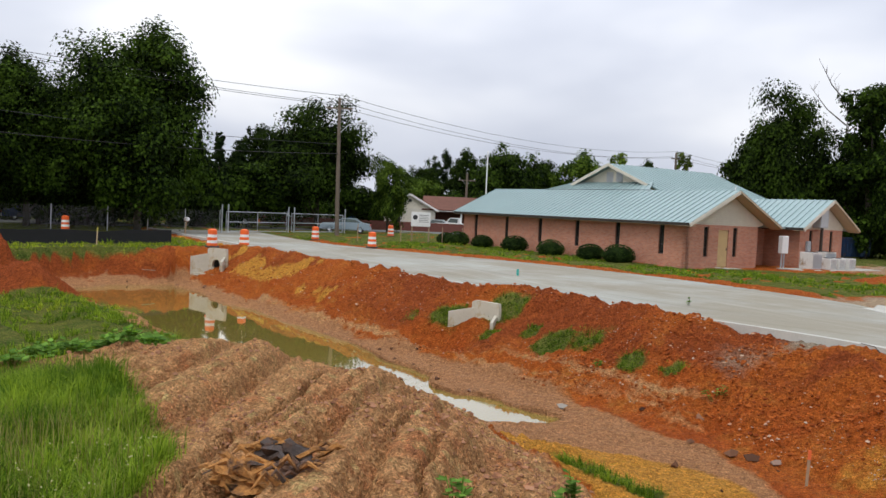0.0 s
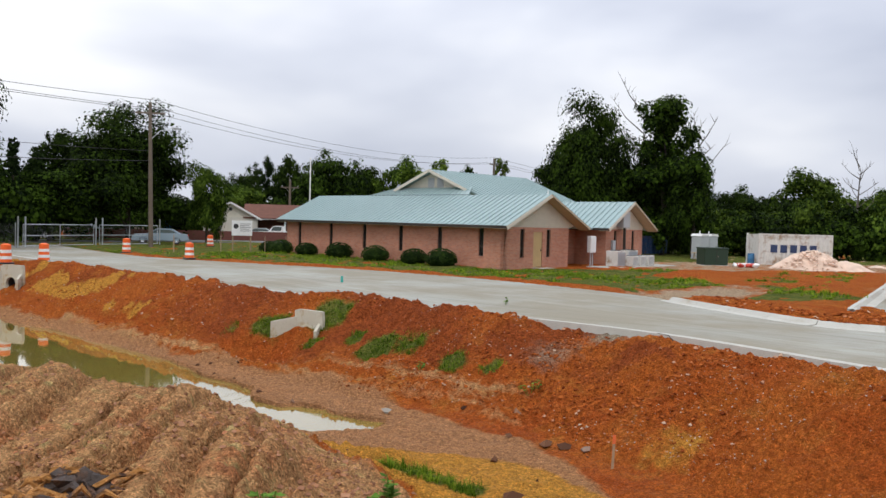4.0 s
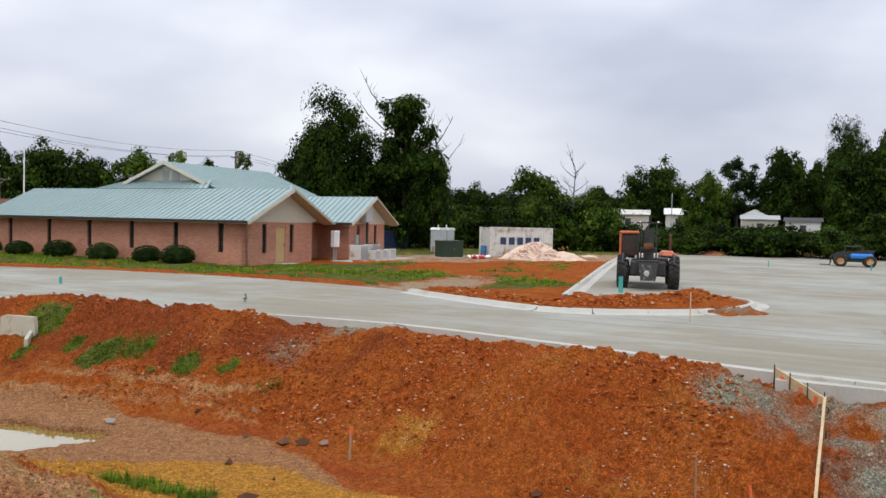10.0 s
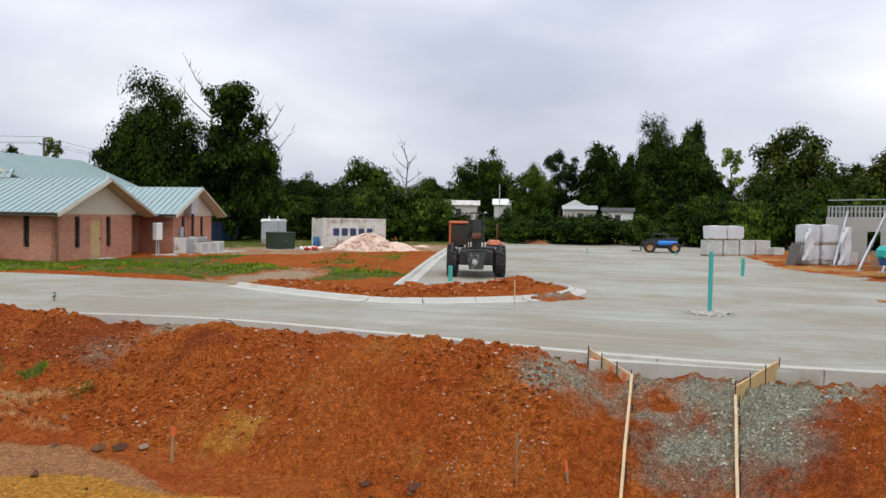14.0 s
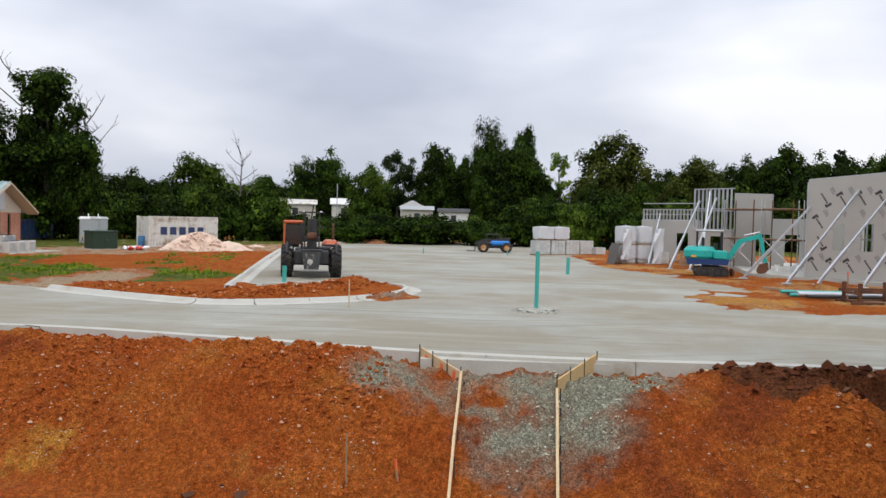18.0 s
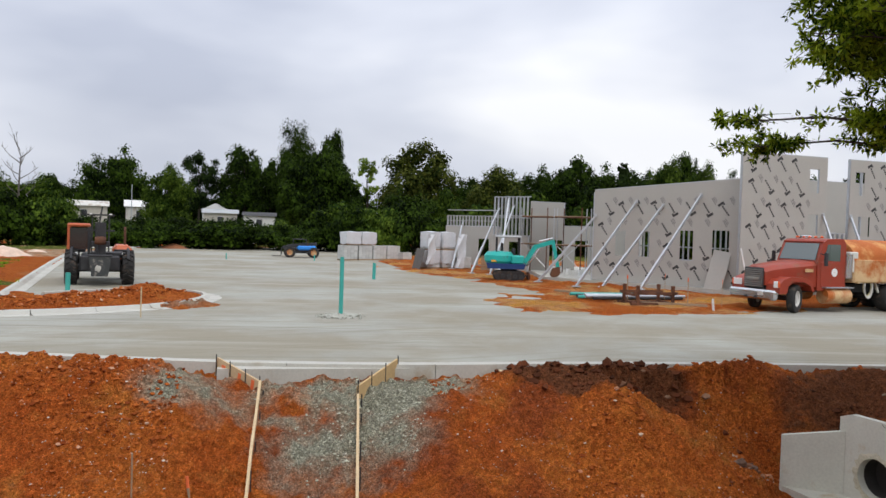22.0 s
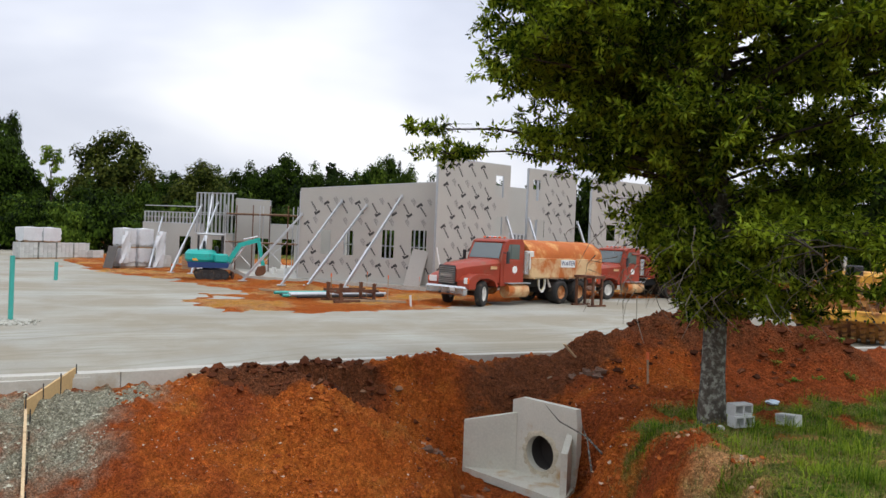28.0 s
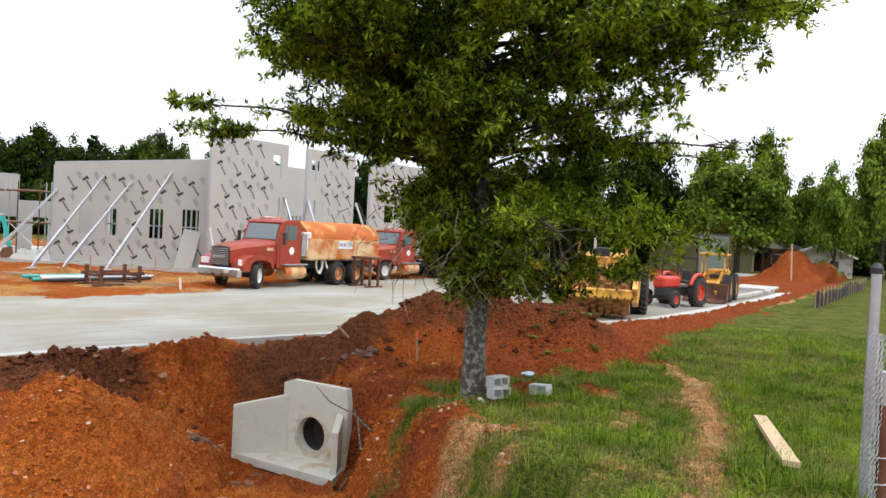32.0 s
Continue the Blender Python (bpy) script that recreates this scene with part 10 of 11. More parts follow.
# ---- the yard beyond the lawn ----
def container(m):
    t = thing("shipping_container", "dirty white steel container with dark lettering bars", "container", m)
    L, D, H = 6.06, 2.44, 2.5
    part("core", Geo().box(0.06, 0.06, 0.12, L - 0.06, D - 0.06, H - 0.06), DIRTYWHITE, t)
    n = 22
    for i in range(n):
        x = 0.16 + (L - 0.32) * i / n
        part("corrugation", Geo().add([(x, 0.06, 0.15), (x + 0.05, 0.02, 0.15), (x + 0.16, 0.02, 0.15), (x + 0.21, 0.06, 0.15), (x, 0.06, H - 0.12), (x + 0.05, 0.02, H - 0.12), (x + 0.16, 0.02, H - 0.12), (x + 0.21, 0.06, H - 0.12)], [(0, 1, 5, 4), (1, 2, 6, 5), (2, 3, 7, 6)]), DIRTYWHITE, t, smooth=0)
    for x in (0, L - 0.16):
        for y in (0, D - 0.16):
            part("corner_post", Geo().box(x, y, 0, x + 0.16, y + 0.16, H, 0.01), DIRTYWHITE, t)
    for z in (0.0, H - 0.12):
        part("side_rail", Geo().box(0.16, 0, z, L - 0.16, 0.1, z + 0.12), DIRTYWHITE, t)
    for i in range(5):
        part("letter_bar", Geo().box(0.98 + 0.8 * i, -0.012, 1.0, 1.53 + 0.8 * i, -0.002, 1.62), LETTER_BLUE, t, "navy bar where a name is painted")
    for x in (L + 0.0,):
        for k in range(4):
            part("locking_bar", Geo().tube([(x + 0.03, 0.4 + 0.5 * k, 0.2), (x + 0.03, 0.4 + 0.5 * k, H - 0.15)], 0.025, 6), GALV, t)


container(at(38.3, 56.5, 0.05, -10.5))


def heap(name, label, x, y, r, h, mat, seed, squash=1.0, turn=0):
    """A loose pile with an uneven surface."""
    g = Geo()
    n, rings = 40, 14
    v = [(0, 0, h)]
    rnd = random.Random(seed)
    for i in range(1, rings + 1):
        q = i / rings
        for k in range(n):
            a = 2 * math.pi * k / n
            nz = float(fbm(np.array([math.cos(a) * 2.2 * q + seed]), np.array([math.sin(a) * 2.2 * q]), 4, seed)[0])
            rr = r * q * (1 + 0.16 * nz)
            z = h * (math.cos(q * math.pi) * 0.5 + 0.5) ** 0.85 * (1 + 0.22 * nz) - 0.06 * q
            v.append((rr * math.cos(a), rr * math.sin(a) * squash, z))
    f = [(0, 1 + k, 1 + (k + 1) % n) for k in range(n)]
    for i in range(rings - 1):
        for k in range(n):
            a, b = 1 + i * n + k, 1 + i * n + (k + 1) % n
            f.append((a, a + n, b + n, b))
    return single(name, g.add(v, f), mat, label, "pile", at(x, y, 0.04, turn), smooth=60)


heap("sand_heap", "tall pale pink pile of sand", 38.0, 49.6, 3.3, 1.45, SANDPILE, 3, 0.75)
crumbs, rnd = Geo(), random.Random(14)
for i in range(420):
    a, q = rnd.uniform(0, 6.28), rnd.random() ** 0.6
    r_ = rnd.uniform(0.04, 0.16)
    crumbs.blob(3.2 * q * math.cos(a), 2.4 * q * math.sin(a), 1.38 * (0.5 + 0.5 * math.cos(q * math.pi)) ** 0.85, r_, r_, 0.6 * r_, i, 0.45, 5, 4)
single("sand_lumps", crumbs, material("pale_sand_lumps", (0.72, 0.55, 0.44), 0.95, var=0.3, scale=2.0), "broken lumps of damp sand strewn over the pile", "sand", at(38.0, 49.6, 0.02), kind="stuff", smooth=0)
heap("sand_heap", "low shoulder of pale pink sand", 40.2, 48.9, 2.2, 0.75, SANDPILE, 5, 0.8)
heap("sand_heap", "small spill of pale sand by the kerb", 46.8, 53.5, 1.2, 0.25, SANDPILE, 6, 0.6)
heap("rubble_pile", "pale rubble heap at the back of the lot", 72.0, 58.0, 1.0, 0.75, DIRTYWHITE, 8)
heap("earth_pile", "low red earth heap at the back of the lot", 68.5, 58.5, 1.8, 0.5, STONE_BIT, 9)
for i in range(14):
    rnd = random.Random(60 + i)
    single("litter_bag", Geo().blob(0, 0, 0.12, rnd.uniform(0.15, 0.32), 0.2, 0.16, i, 0.35), REFLECT if i % 3 else PAINT_RED, "crumpled torn bag of sand by the pile", "litter", at(33.9 + rnd.uniform(-0.8, 1.2), 51.5 + rnd.uniform(-0.6, 0.6), 0.08, rnd.uniform(0, 180)), "torn bags")


def potty(x, y, turn):
    t = thing("portable_toilet", "grey portable toilet with a white roof", "portable toilet", at(x, y, 0.05, turn), "portable toilets")
    part("base", Geo().box(-0.58, -0.58, 0, 0.58, 0.58, 0.14, 0.03), PALEGREY, t)
    part("shell", Geo().box(-0.55, -0.55, 0.14, 0.55, 0.55, 2.1, 0.05), PALEGREY, t)
    part("roof", Geo().prism([(-0.6, 2.08), (0.6, 2.08), (0.42, 2.3), (-0.42, 2.3)], -0.6, 0.6), WHITE, t)
    d = part("door", Geo().box(-0.38, -0.575, 0.22, 0.38, -0.55, 2.0, 0.01), PALEGREY, t)
    part("latch", Geo().box(0.28, -0.6, 1.05, 0.34, -0.575, 1.15), STEEL_DARK, d)
    part("vent_pipe", Geo().tube([(0.4, 0.4, 2.1), (0.4, 0.4, 2.55)], 0.05), WHITE, t)


potty(38.2, 65.2, 20)
potty(39.7, 66.2, 20)
tr = thing("transformer_box", "dark green metal transformer cabinet on a pad", "transformer", at(31.4, 52.8, 0.0, -4))
part("pad", Geo().box(-0.15, -0.15, 0.0, 2.0, 1.5, 0.12, 0.02), CONCRETE, tr)
part("case", Geo().box(0, 0, 0.12, 1.85, 1.35, 1.35, 0.04), GREENBOX, tr)
part("lid", Geo().box(-0.04, -0.04, 1.3, 1.89, 1.39, 1.42, 0.03), GREENBOX, tr)
part("door_seam", Geo().box(0.92, -0.012, 0.2, 0.945, 0.0, 1.28), STEEL_DARK, tr)
part("padlock", Geo().box(1.02, -0.03, 0.7, 1.08, 0.0, 0.8), CHROME, tr)
bl = thing("blue_drum", "blue plastic drum standing by the yard", "drum", at(38.4, 57.6, 0.05))
part("barrel", Geo().lathe([(0.01, 0), (0.27, 0), (0.29, 0.1), (0.29, 0.4), (0.3, 0.43), (0.29, 0.46), (0.28, 0.85), (0.01, 0.86)], 18), material("blue_plastic", (0.05, 0.18, 0.36), 0.5), bl)
part("bung", Geo().lathe([(0.04, 0.86), (0.04, 0.9), (0.01, 0.9)], 8, m=pose(0.12, 0, 0)), WHITE, bl)
sk = thing("skip", "dark blue roll-off skip with ribbed sides", "skip", at(33.6, 69.2, 0.05, 33))
part("body", Geo().prism([(0.0, 0.2), (6.2, 0.2), (6.5, 1.85), (-0.1, 1.85)], 0, 2.3), CONT_BLUE, sk)
for i in range(9):
    part("rib", Geo().box(0.3 + 0.7 * i, -0.08, 0.2, 0.42 + 0.7 * i, 0.0, 1.8), CONT_BLUE, sk)
part("top_rail", Geo().box(-0.12, -0.08, 1.8, 6.5, 0.02, 1.92), CONT_BLUE, sk)
part("sticker", Geo().box(4.7, -0.012, 1.2, 5.2, -0.001, 1.6), WHITE, sk)
tbl = thing("sawhorse_table", "plank laid on trestles in the yard", "trestle", at(36.8, 62.4, 0.05, -8))
part("plank", Geo().box(-0.9, -0.3, 0.6, 0.9, 0.3, 0.68), LUMBER, tbl)
for x in (-0.7, 0.7):
    part("trestle", Geo().bar((x, -0.3, 0), (x, 0, 0.6), 0.06, 0.06).bar((x, 0.3, 0), (x, 0, 0.6), 0.06, 0.06), LUMBER_OLD, tbl)


# ---- street, houses and cars ----
def barrel(x, y, s=1.0, z=0.0):
    b = thing("traffic_drum", "orange and white banded traffic drum", "traffic drum", at(x, y, z) @ Matrix.Scale(s, 4), "traffic drums")
    part("base", Geo().lathe([(0.01, 0), (0.4, 0), (0.4, 0.06), (0.28, 0.09)], 20), STEEL_DARK, b)
    zs = [0.06, 0.24, 0.4, 0.56, 0.72, 0.98]
    rs = [0.29, 0.28, 0.27, 0.26, 0.25, 0.23]
    for i in range(5):
        part("orange_band" if i % 2 == 0 else "white_band", Geo().lathe([(rs[i], zs[i]), (rs[i] - 0.004, zs[i + 1] - 0.015), (rs[i + 1] - 0.012, zs[i + 1])], 20), SAFETY if i % 2 == 0 else REFLECT, b)
    part("top", Geo().lathe([(0.22, 0.98), (0.12, 1.03), (0.01, 1.04)], 20), SAFETY, b)


for x, y, z in ((-13.0, 43.6, 0.05), (-12.0, 46.6, 0.0), (-9.8, 58.5, 0.02), (-4.86, 51.2, 0.05), (-5.2, 72.1, 0.06), (-27.0, 55.5, 0.05)):
    barrel(x, y, 1.0, z)


def chain_link(name):
    m = bpy.data.materials.new(name)
    m.use_nodes = True
    nodes, links = m.node_tree.nodes, m.node_tree.links
    b = nodes["Principled BSDF"]
    b.inputs["Base Color"].default_value = (0.22, 0.22, 0.22, 1)
    b.inputs["Metallic"].default_value, b.inputs["Roughness"].default_value = 0.5, 0.6
    tc = nodes.new("ShaderNodeTexCoord")
    sep = nodes.new("ShaderNodeSeparateXYZ")
    links.new(tc.outputs["Object"], sep.inputs[0])
    outs = []
    for sign in ('ADD', 'SUBTRACT'):
        a = nodes.new("ShaderNodeMath")
        a.operation = sign
        links.new(sep.outputs["X"], a.inputs[0])
        links.new(sep.outputs["Z"], a.inputs[1])
        p = nodes.new("ShaderNodeMath")
        p.operation = 'PINGPONG'
        p.inputs[1].default_value = 0.035
        links.new(a.outputs[0], p.inputs[0])
        c = nodes.new("ShaderNodeMath")
        c.operation = 'LESS_THAN'
        c.inputs[1].default_value = 0.0016
        links.new(p.outputs[0], c.inputs[0])
        outs.append(c.outputs[0])
    mx = nodes.new("ShaderNodeMath")
    mx.operation = 'MAXIMUM'
    links.new(outs[0], mx.inputs[0])
    links.new(outs[1], mx.inputs[1])
    links.new(mx.outputs[0], b.inputs["Alpha"])
    return m


MESHWIRE = chain_link("chain_link_wire")


def fence_run(name, label, pts, h, rails=True, post_gap=3.0):
    """Posts, rails and wire netting along points."""
    for (ax, ay), (bx, by) in zip(pts, pts[1:]):
        L = math.hypot(bx - ax, by - ay)
        t = thing(name, label, "fence", at(ax, ay, 0.0, math.degrees(math.atan2(by - ay, bx - ax))), "site fence")
        n = max(1, round(L / post_gap))
        for i in range(n + 1):
            part("post", Geo().tube([(L * i / n, 0, -0.2), (L * i / n, 0, h + 0.08)], 0.035, 8), GALV, t)
        if rails:
            for z in (0.08, h):
                part("rail", Geo().tube([(0, 0, z), (L, 0, z)], 0.022, 6), GALV, t)
        part("netting", Geo().add([(0, 0.03, 0.05), (L, 0.03, 0.05), (L, 0.03, h), (0, 0.03, h)], [(0, 1, 2, 3)]), MESHWIRE, t, smooth=0)


fence_run("chain_link_fence", "galvanised chain-link fence along the street", [(-58, 41), (-24.8, 57.3), (-18.6, 64.2)], 1.8, False, 3.6)


def gate(x, y, turn, L, h):
    t = thing("site_gate", "galvanised chain-link gate leaf, closed", "gate", at(x, y, 0.05, turn), "site gates")
    for a in (0, L / 2, L):
        part("upright", Geo().tube([(a, 0, 0.08), (a, 0, h)], 0.03, 8), GALV, t)
    for z in (0.08, h * 0.5, h):
        part("rail", Geo().tube([(0, 0, z), (L, 0, z)], 0.03, 8), GALV, t)
    part("netting", Geo().add([(0, 0.03, 0.08), (L, 0.03, 0.08), (L, 0.03, h), (0, 0.03, h)], [(0, 1, 2, 3)]), MESHWIRE, t, smooth=0)


for x, y in ((-18.55, 64.6), (-18.2, 65.2), (-14.3, 70.6), (-13.9, 71.2), (-9.9, 75.6)):
    single("gate_post", Geo().tube([(0, 0, -0.2), (0, 0, 2.35)], 0.06, 10), GALV, "tall galvanised gate post", "post", at(x, y, 0), "gate posts")
gate(-18.3, 65.0, 54, 6.6, 1.7)
gate(-14.1, 71.0, 48, 6.0, 1.7)


def silt_fence(pts, h, seed, posts=True):
    t = thing("silt_fence", "sagging black fabric silt fence on stakes", "silt fence", Matrix(), "silt fences")
    rnd = random.Random(seed)
    v, f = [], []
    for i, (x, y) in enumerate(pts):
        z = gz(x, y)
        hh = h * (1 + rnd.uniform(-0.3, 0.12))
        v += [(x, y, z - 0.05), (x + rnd.uniform(-0.05, 0.05), y + rnd.uniform(-0.08, 0.08), z + hh * 0.5), (x, y, z + hh)]
        if posts:
            part("stake", Geo().box(x - 0.02, y - 0.05, z - 0.2, x + 0.025, y - 0.01, z + h * 1.25), LUMBER_OLD, t)
    for i in range(len(pts) - 1):
        a = 3 * i
        f += [(a, a + 3, a + 4, a + 1), (a + 1, a + 4, a + 5, a + 2)]
    part("fabric", Geo().add(v, f), SILT, t, smooth=60)


silt_fence(along(smooth_line([(-29, 33.5), (-22, 41), (-17.4, 46.0), (-15.6, 48.6)], 4), 0, 18.5, 1.4), 0.75, 4, False)
silt_fence(along([(33.0, -27.6), (52, -48)], 0, 27.5, 1.5), 0.75, 5)
lath(-18.9, 42.4, 0.95, "yellow-tipped stake in the grass", LUMBER, material("yellow_paint", (0.6, 0.55, 0.1), 0.7), 2, 0.06)

mb = thing("mailbox", "white mailbox on a leaning post by the street", "mailbox", pose(-19.5, 58.4, 0.0, 0, 6, 40))
part("post", Geo().box(-0.05, -0.05, -0.2, 0.05, 0.05, 1.0), LUMBER_OLD, mb)
part("box", Geo().box(-0.14, -0.3, 1.0, 0.14, 0.3, 1.3, 0.08), WHITE, mb)
part("arm", Geo().box(-0.04, -0.3, 0.94, 0.04, 0.3, 1.0), LUMBER_OLD, mb)


def utility_pole(x, y, h, label, lamp=False, arm_turn=0, lean=0.0):
    t = thing("utility_pole", label, "utility pole", pose(x, y, 0, 0, lean, arm_turn), "utility poles")
    part("shaft", Geo().tube([(0, 0, -0.5), (0, 0, h * 0.5), (0, 0, h)], [0.2, 0.17, 0.13], 12), WOODPOLE, t)
    part("cross_arm", Geo().box(-1.15, -0.07, h - 0.95, 1.15, 0.07, h - 0.82, 0.01), WOODPOLE, t)
    for a in (-1.0, 0.0, 1.0):
        zz = h - 0.82 if a else h
        part("insulator", Geo().lathe([(0.02, zz), (0.05, zz + 0.04), (0.05, zz + 0.14), (0.02, zz + 0.22)], 8, m=pose(a, 0, 0)), PALEGREY, t)
    for s in (-1, 1):
        part("arm_brace", Geo().bar((s * 0.7, 0.08, h - 0.9), (0, 0.12, h - 1.5), 0.03, 0.02), GALV, t)
    if lamp:
        a = part("lamp_arm", Geo().tube([(0.1, 0, h - 3.0), (0.8, 0, h - 2.3), (1.8, 0, h - 2.05)], 0.035, 8), GALV, t)
        part("lamp_head", Geo().blob(2.05, 0, h - 2.07, 0.35, 0.14, 0.1, 3, 0.05, 12, 6), PALEGREY, a)
    return t


P0 = Vector((-9.7, 69.0, 0))
utility_pole(P0.x, P0.y, 12.0, "tall weathered utility pole with a cross arm and street lamp", True, 8, -1.0)
P1 = Vector((32.7, 115.7, 0))
utility_pole(P1.x, P1.y, 12.6, "distant weathered utility pole with a cross arm", False, 40)
utility_pole(36.4, 86.0, 8.8, "distant utility pole behind the hall", False, 20)
utility_pole(2.2, 104, 7.6, "dark reddish distant utility pole", False, 10)
utility_pole(71.0, 92.0, 9.0, "thin distant utility pole among the trees", False, 30)


def wire(a, b, sag, r=0.02):
    pts = [Vector(a).lerp(Vector(b), t) - Vector((0, 0, sag * 4 * t * (1 - t))) for t in np.linspace(0, 1, 17)]
    single("overhead_wire", Geo().tube(pts, r, 4), STEEL_DARK, "thin dark overhead wire strung between poles", "wire", group="overhead wires")


for i, (dx, z) in enumerate(((-1.0, 11.4), (0.1, 12.2), (1.0, 11.4))):
    wire((P0.x + dx, P0.y, z), (-46 + dx, 44 + dx, 13.5), 0.6, 0.022)
    wire((P0.x + dx, P0.y, z), (P1.x + dx, P1.y, z + 0.6), 1.6, 0.022)
    wire((P1.x + dx, P1.y, z + 0.6), (90, 120 + dx, 8.6), 2.0, 0.022)
wire((P0.x, P0.y, 8.0), (-44, 40, 9.2), 0.8, 0.022)
wire((P0.x, P0.y, 7.2), (-40, 38, 7.0), 0.8, 0.03)
pole = thing("flag_pole", "slim white pole rising behind the hall", "pole", at(4.6, 100.2, 0))
part("shaft", Geo().tube([(0, 0, 0), (0, 0, 10.2)], [0.1, 0.07], 10), WHITE, pole)
part("cap", Geo().blob(0, 0, 10.25, 0.12, 0.12, 0.1, 1, 0.02), WHITE, pole)
for x, y, h in ((70.0, 66.0, 6.9), (93.2, 46.8, 5.9)):
    single("thin_pole", Geo().tube([(0, 0, 0), (0, 0, h)], [0.07, 0.05], 8), GALV, "thin metal pole at the back of the lot", "pole", at(x, y, 0))
lamp = thing("street_lamp", "street lamp on a curved arm among the trees", "street lamp", at(43.5, 84.5, 0, 150))
part("mast", Geo().tube([(0, 0, 0), (0, 0, 8.8), (0.5, 0, 9.4), (1.6, 0, 9.6)], 0.07, 8), GALV, lamp)
part("head", Geo().blob(1.9, 0, 9.55, 0.4, 0.16, 0.12, 3, 0.05, 12, 6), WHITE, lamp)

sg = thing("site_sign", "white notice board on timber posts", "sign", at(-2.3, 65.3, 0.05, 6))
part("board", Geo().box(-0.75, -0.03, 1.2, 0.85, 0.03, 2.4, 0.01), WHITE, sg)
for x in (-0.65, 0.75):
    part("post", Geo().box(x - 0.05, 0.03, -0.1, x + 0.05, 0.13, 2.3), LUMBER_OLD, sg)
part("emblem", Geo().lathe([(0.2, -0.034), (0.01, -0.036)], 16, 'Y', m=pose(-0.42, 0, 1.95)), STEEL_DARK, sg)
for i in range(5):
    part("text_bar", Geo().box(-0.1, -0.036, 2.12 - 0.14 * i, 0.72 - 0.1 * (i % 2), -0.03, 2.17 - 0.14 * i), PRINT_SOFT, sg)
for x in (-6.8, -3.6, -0.4, 1.2):
    single("sign_stake", Geo().box(-0.03, -0.03, -0.1, 0.03, 0.03, 1.3), LUMBER_OLD, "bare wooden stake in the lawn", "stake", at(x, 62.5 + 0.4 * x, 0.03), "lawn stakes")
single("slab_stack", Geo().box(-2.2, -0.9, 0, 2.2, 0.9, 0.1, 0.02).box(-2.0, -0.8, 0.12, 2.1, 0.8, 0.22, 0.02), DIRTYWHITE, "flat pale sheets stacked on the lawn", "boards", at(2.0, 70.0, 0.05, 15))


def house(name, label, m, L, D, h, roof_h, wall_mat, roof_mat, windows, over=0.45, carport=0.0):
    """A small house, its gable facing -y, ridge along y."""
    t = thing(name, label, "house", m, "houses beyond the street")
    part("wall_shell", Geo().box(-L / 2, 0, -0.1, L / 2, D, h), wall_mat, t)
    part("gable", Geo().prism([(-L / 2, h), (L / 2, h), (0, h + roof_h)], 0.0, 0.15), TRIM, t, smooth=0)
    for s in (-1, 1):
        a, b = s * (L / 2 + over), h - roof_h * over / (L / 2)
        part("roof", Geo().prism([(a, b), (0, h + roof_h), (0, h + roof_h + 0.15), (a, b + 0.15)], -over, D + over), roof_mat, t, smooth=0)
        part("barge_board", Geo().bar((a, -over, b + 0.02), (0, -over, h + roof_h + 0.02), 0.05, 0.22), WHITE, t)
    for x, z, w, hh in windows:
        wd = part("window", Geo().box(x - w / 2, -0.03, z, x + w / 2, 0.02, z + hh), WINDARK, t)
        fr = Geo()
        for q in ((x - w / 2 - 0.06, -0.05, z - 0.06, x + w / 2 + 0.06, 0.0, z), (x - w / 2 - 0.06, -0.05, z + hh, x + w / 2 + 0.06, 0.0, z + hh + 0.06), (x - w / 2 - 0.06, -0.05, z, x - w / 2, 0.0, z + hh), (x + w / 2, -0.05, z, x + w / 2 + 0.06, 0.0, z + hh)):
            fr.box(*q)
        part("frame", fr, WHITE, wd)
    return t


# house with the carport, its long brown roof running to the right
hs = house("house", "low house with a brown roof, cream gable and carport", at(-4.9, 99, 0, 0), 6.4, 8, 2.7, 1.75, PALE_WALL, SHINGLE, ((-1.6, 0.9, 1.0, 1.2), (1.0, 0.9, 0.9, 1.2)))
part("main_roof", Geo().prism([(-0.1, 2.6), (4.0, 4.3), (8.2, 2.6), (8.2, 2.75), (4.0, 4.45), (-0.1, 2.75)], 1.5, 15, m=pose(0, 0, 0, 0, 0, 90) @ Matrix.Scale(-1, 4, (0, 1, 0))), SHINGLE, hs, smooth=0)
part("main_wall", Geo().box(3.2, 4.0, -0.1, 14, 7.5, 2.7), RED_WALL, hs)
for x in (6.5, 10.0, 13.8):
    part("carport_post", Geo().box(x - 0.1, 0.3, 0, x + 0.1, 0.5, 2.65), WHITE, hs)
part("fascia", Geo().box(3.0, -0.05, 2.5, 15, 0.05, 2.72), WHITE, hs)
part("vent", Geo().lathe([(0.22, -0.03), (0.01, -0.04)], 12, 'Y', m=pose(0, 0, 3.7)), STEEL_DARK, hs)
hb = house("house", "small tan gabled house behind the tall pole", at(-18.6, 118, 0, 8), 6.0, 7, 3.0, 1.9, material("tan_siding", (0.36, 0.29, 0.19), 0.8), SHINGLE, ((0, 1.0, 1.2, 1.3),))
part("annex", Geo().box(3.2, 1.0, 0, 9, 6, 2.6), RED_WALL, hb)
part("annex_roof", Geo().prism([(2.9, 2.6), (9.4, 2.6), (6.2, 4.4)], 0.6, 6.5), material("grey_shingles", (0.10, 0.105, 0.11), 0.9), hb)
part("blue_door_panel", Geo().box(3.5, 0.9, 0.3, 5.0, 0.98, 2.3), material("blue_sheet", (0.04, 0.16, 0.36), 0.6), hb, "blue sheet over a doorway")
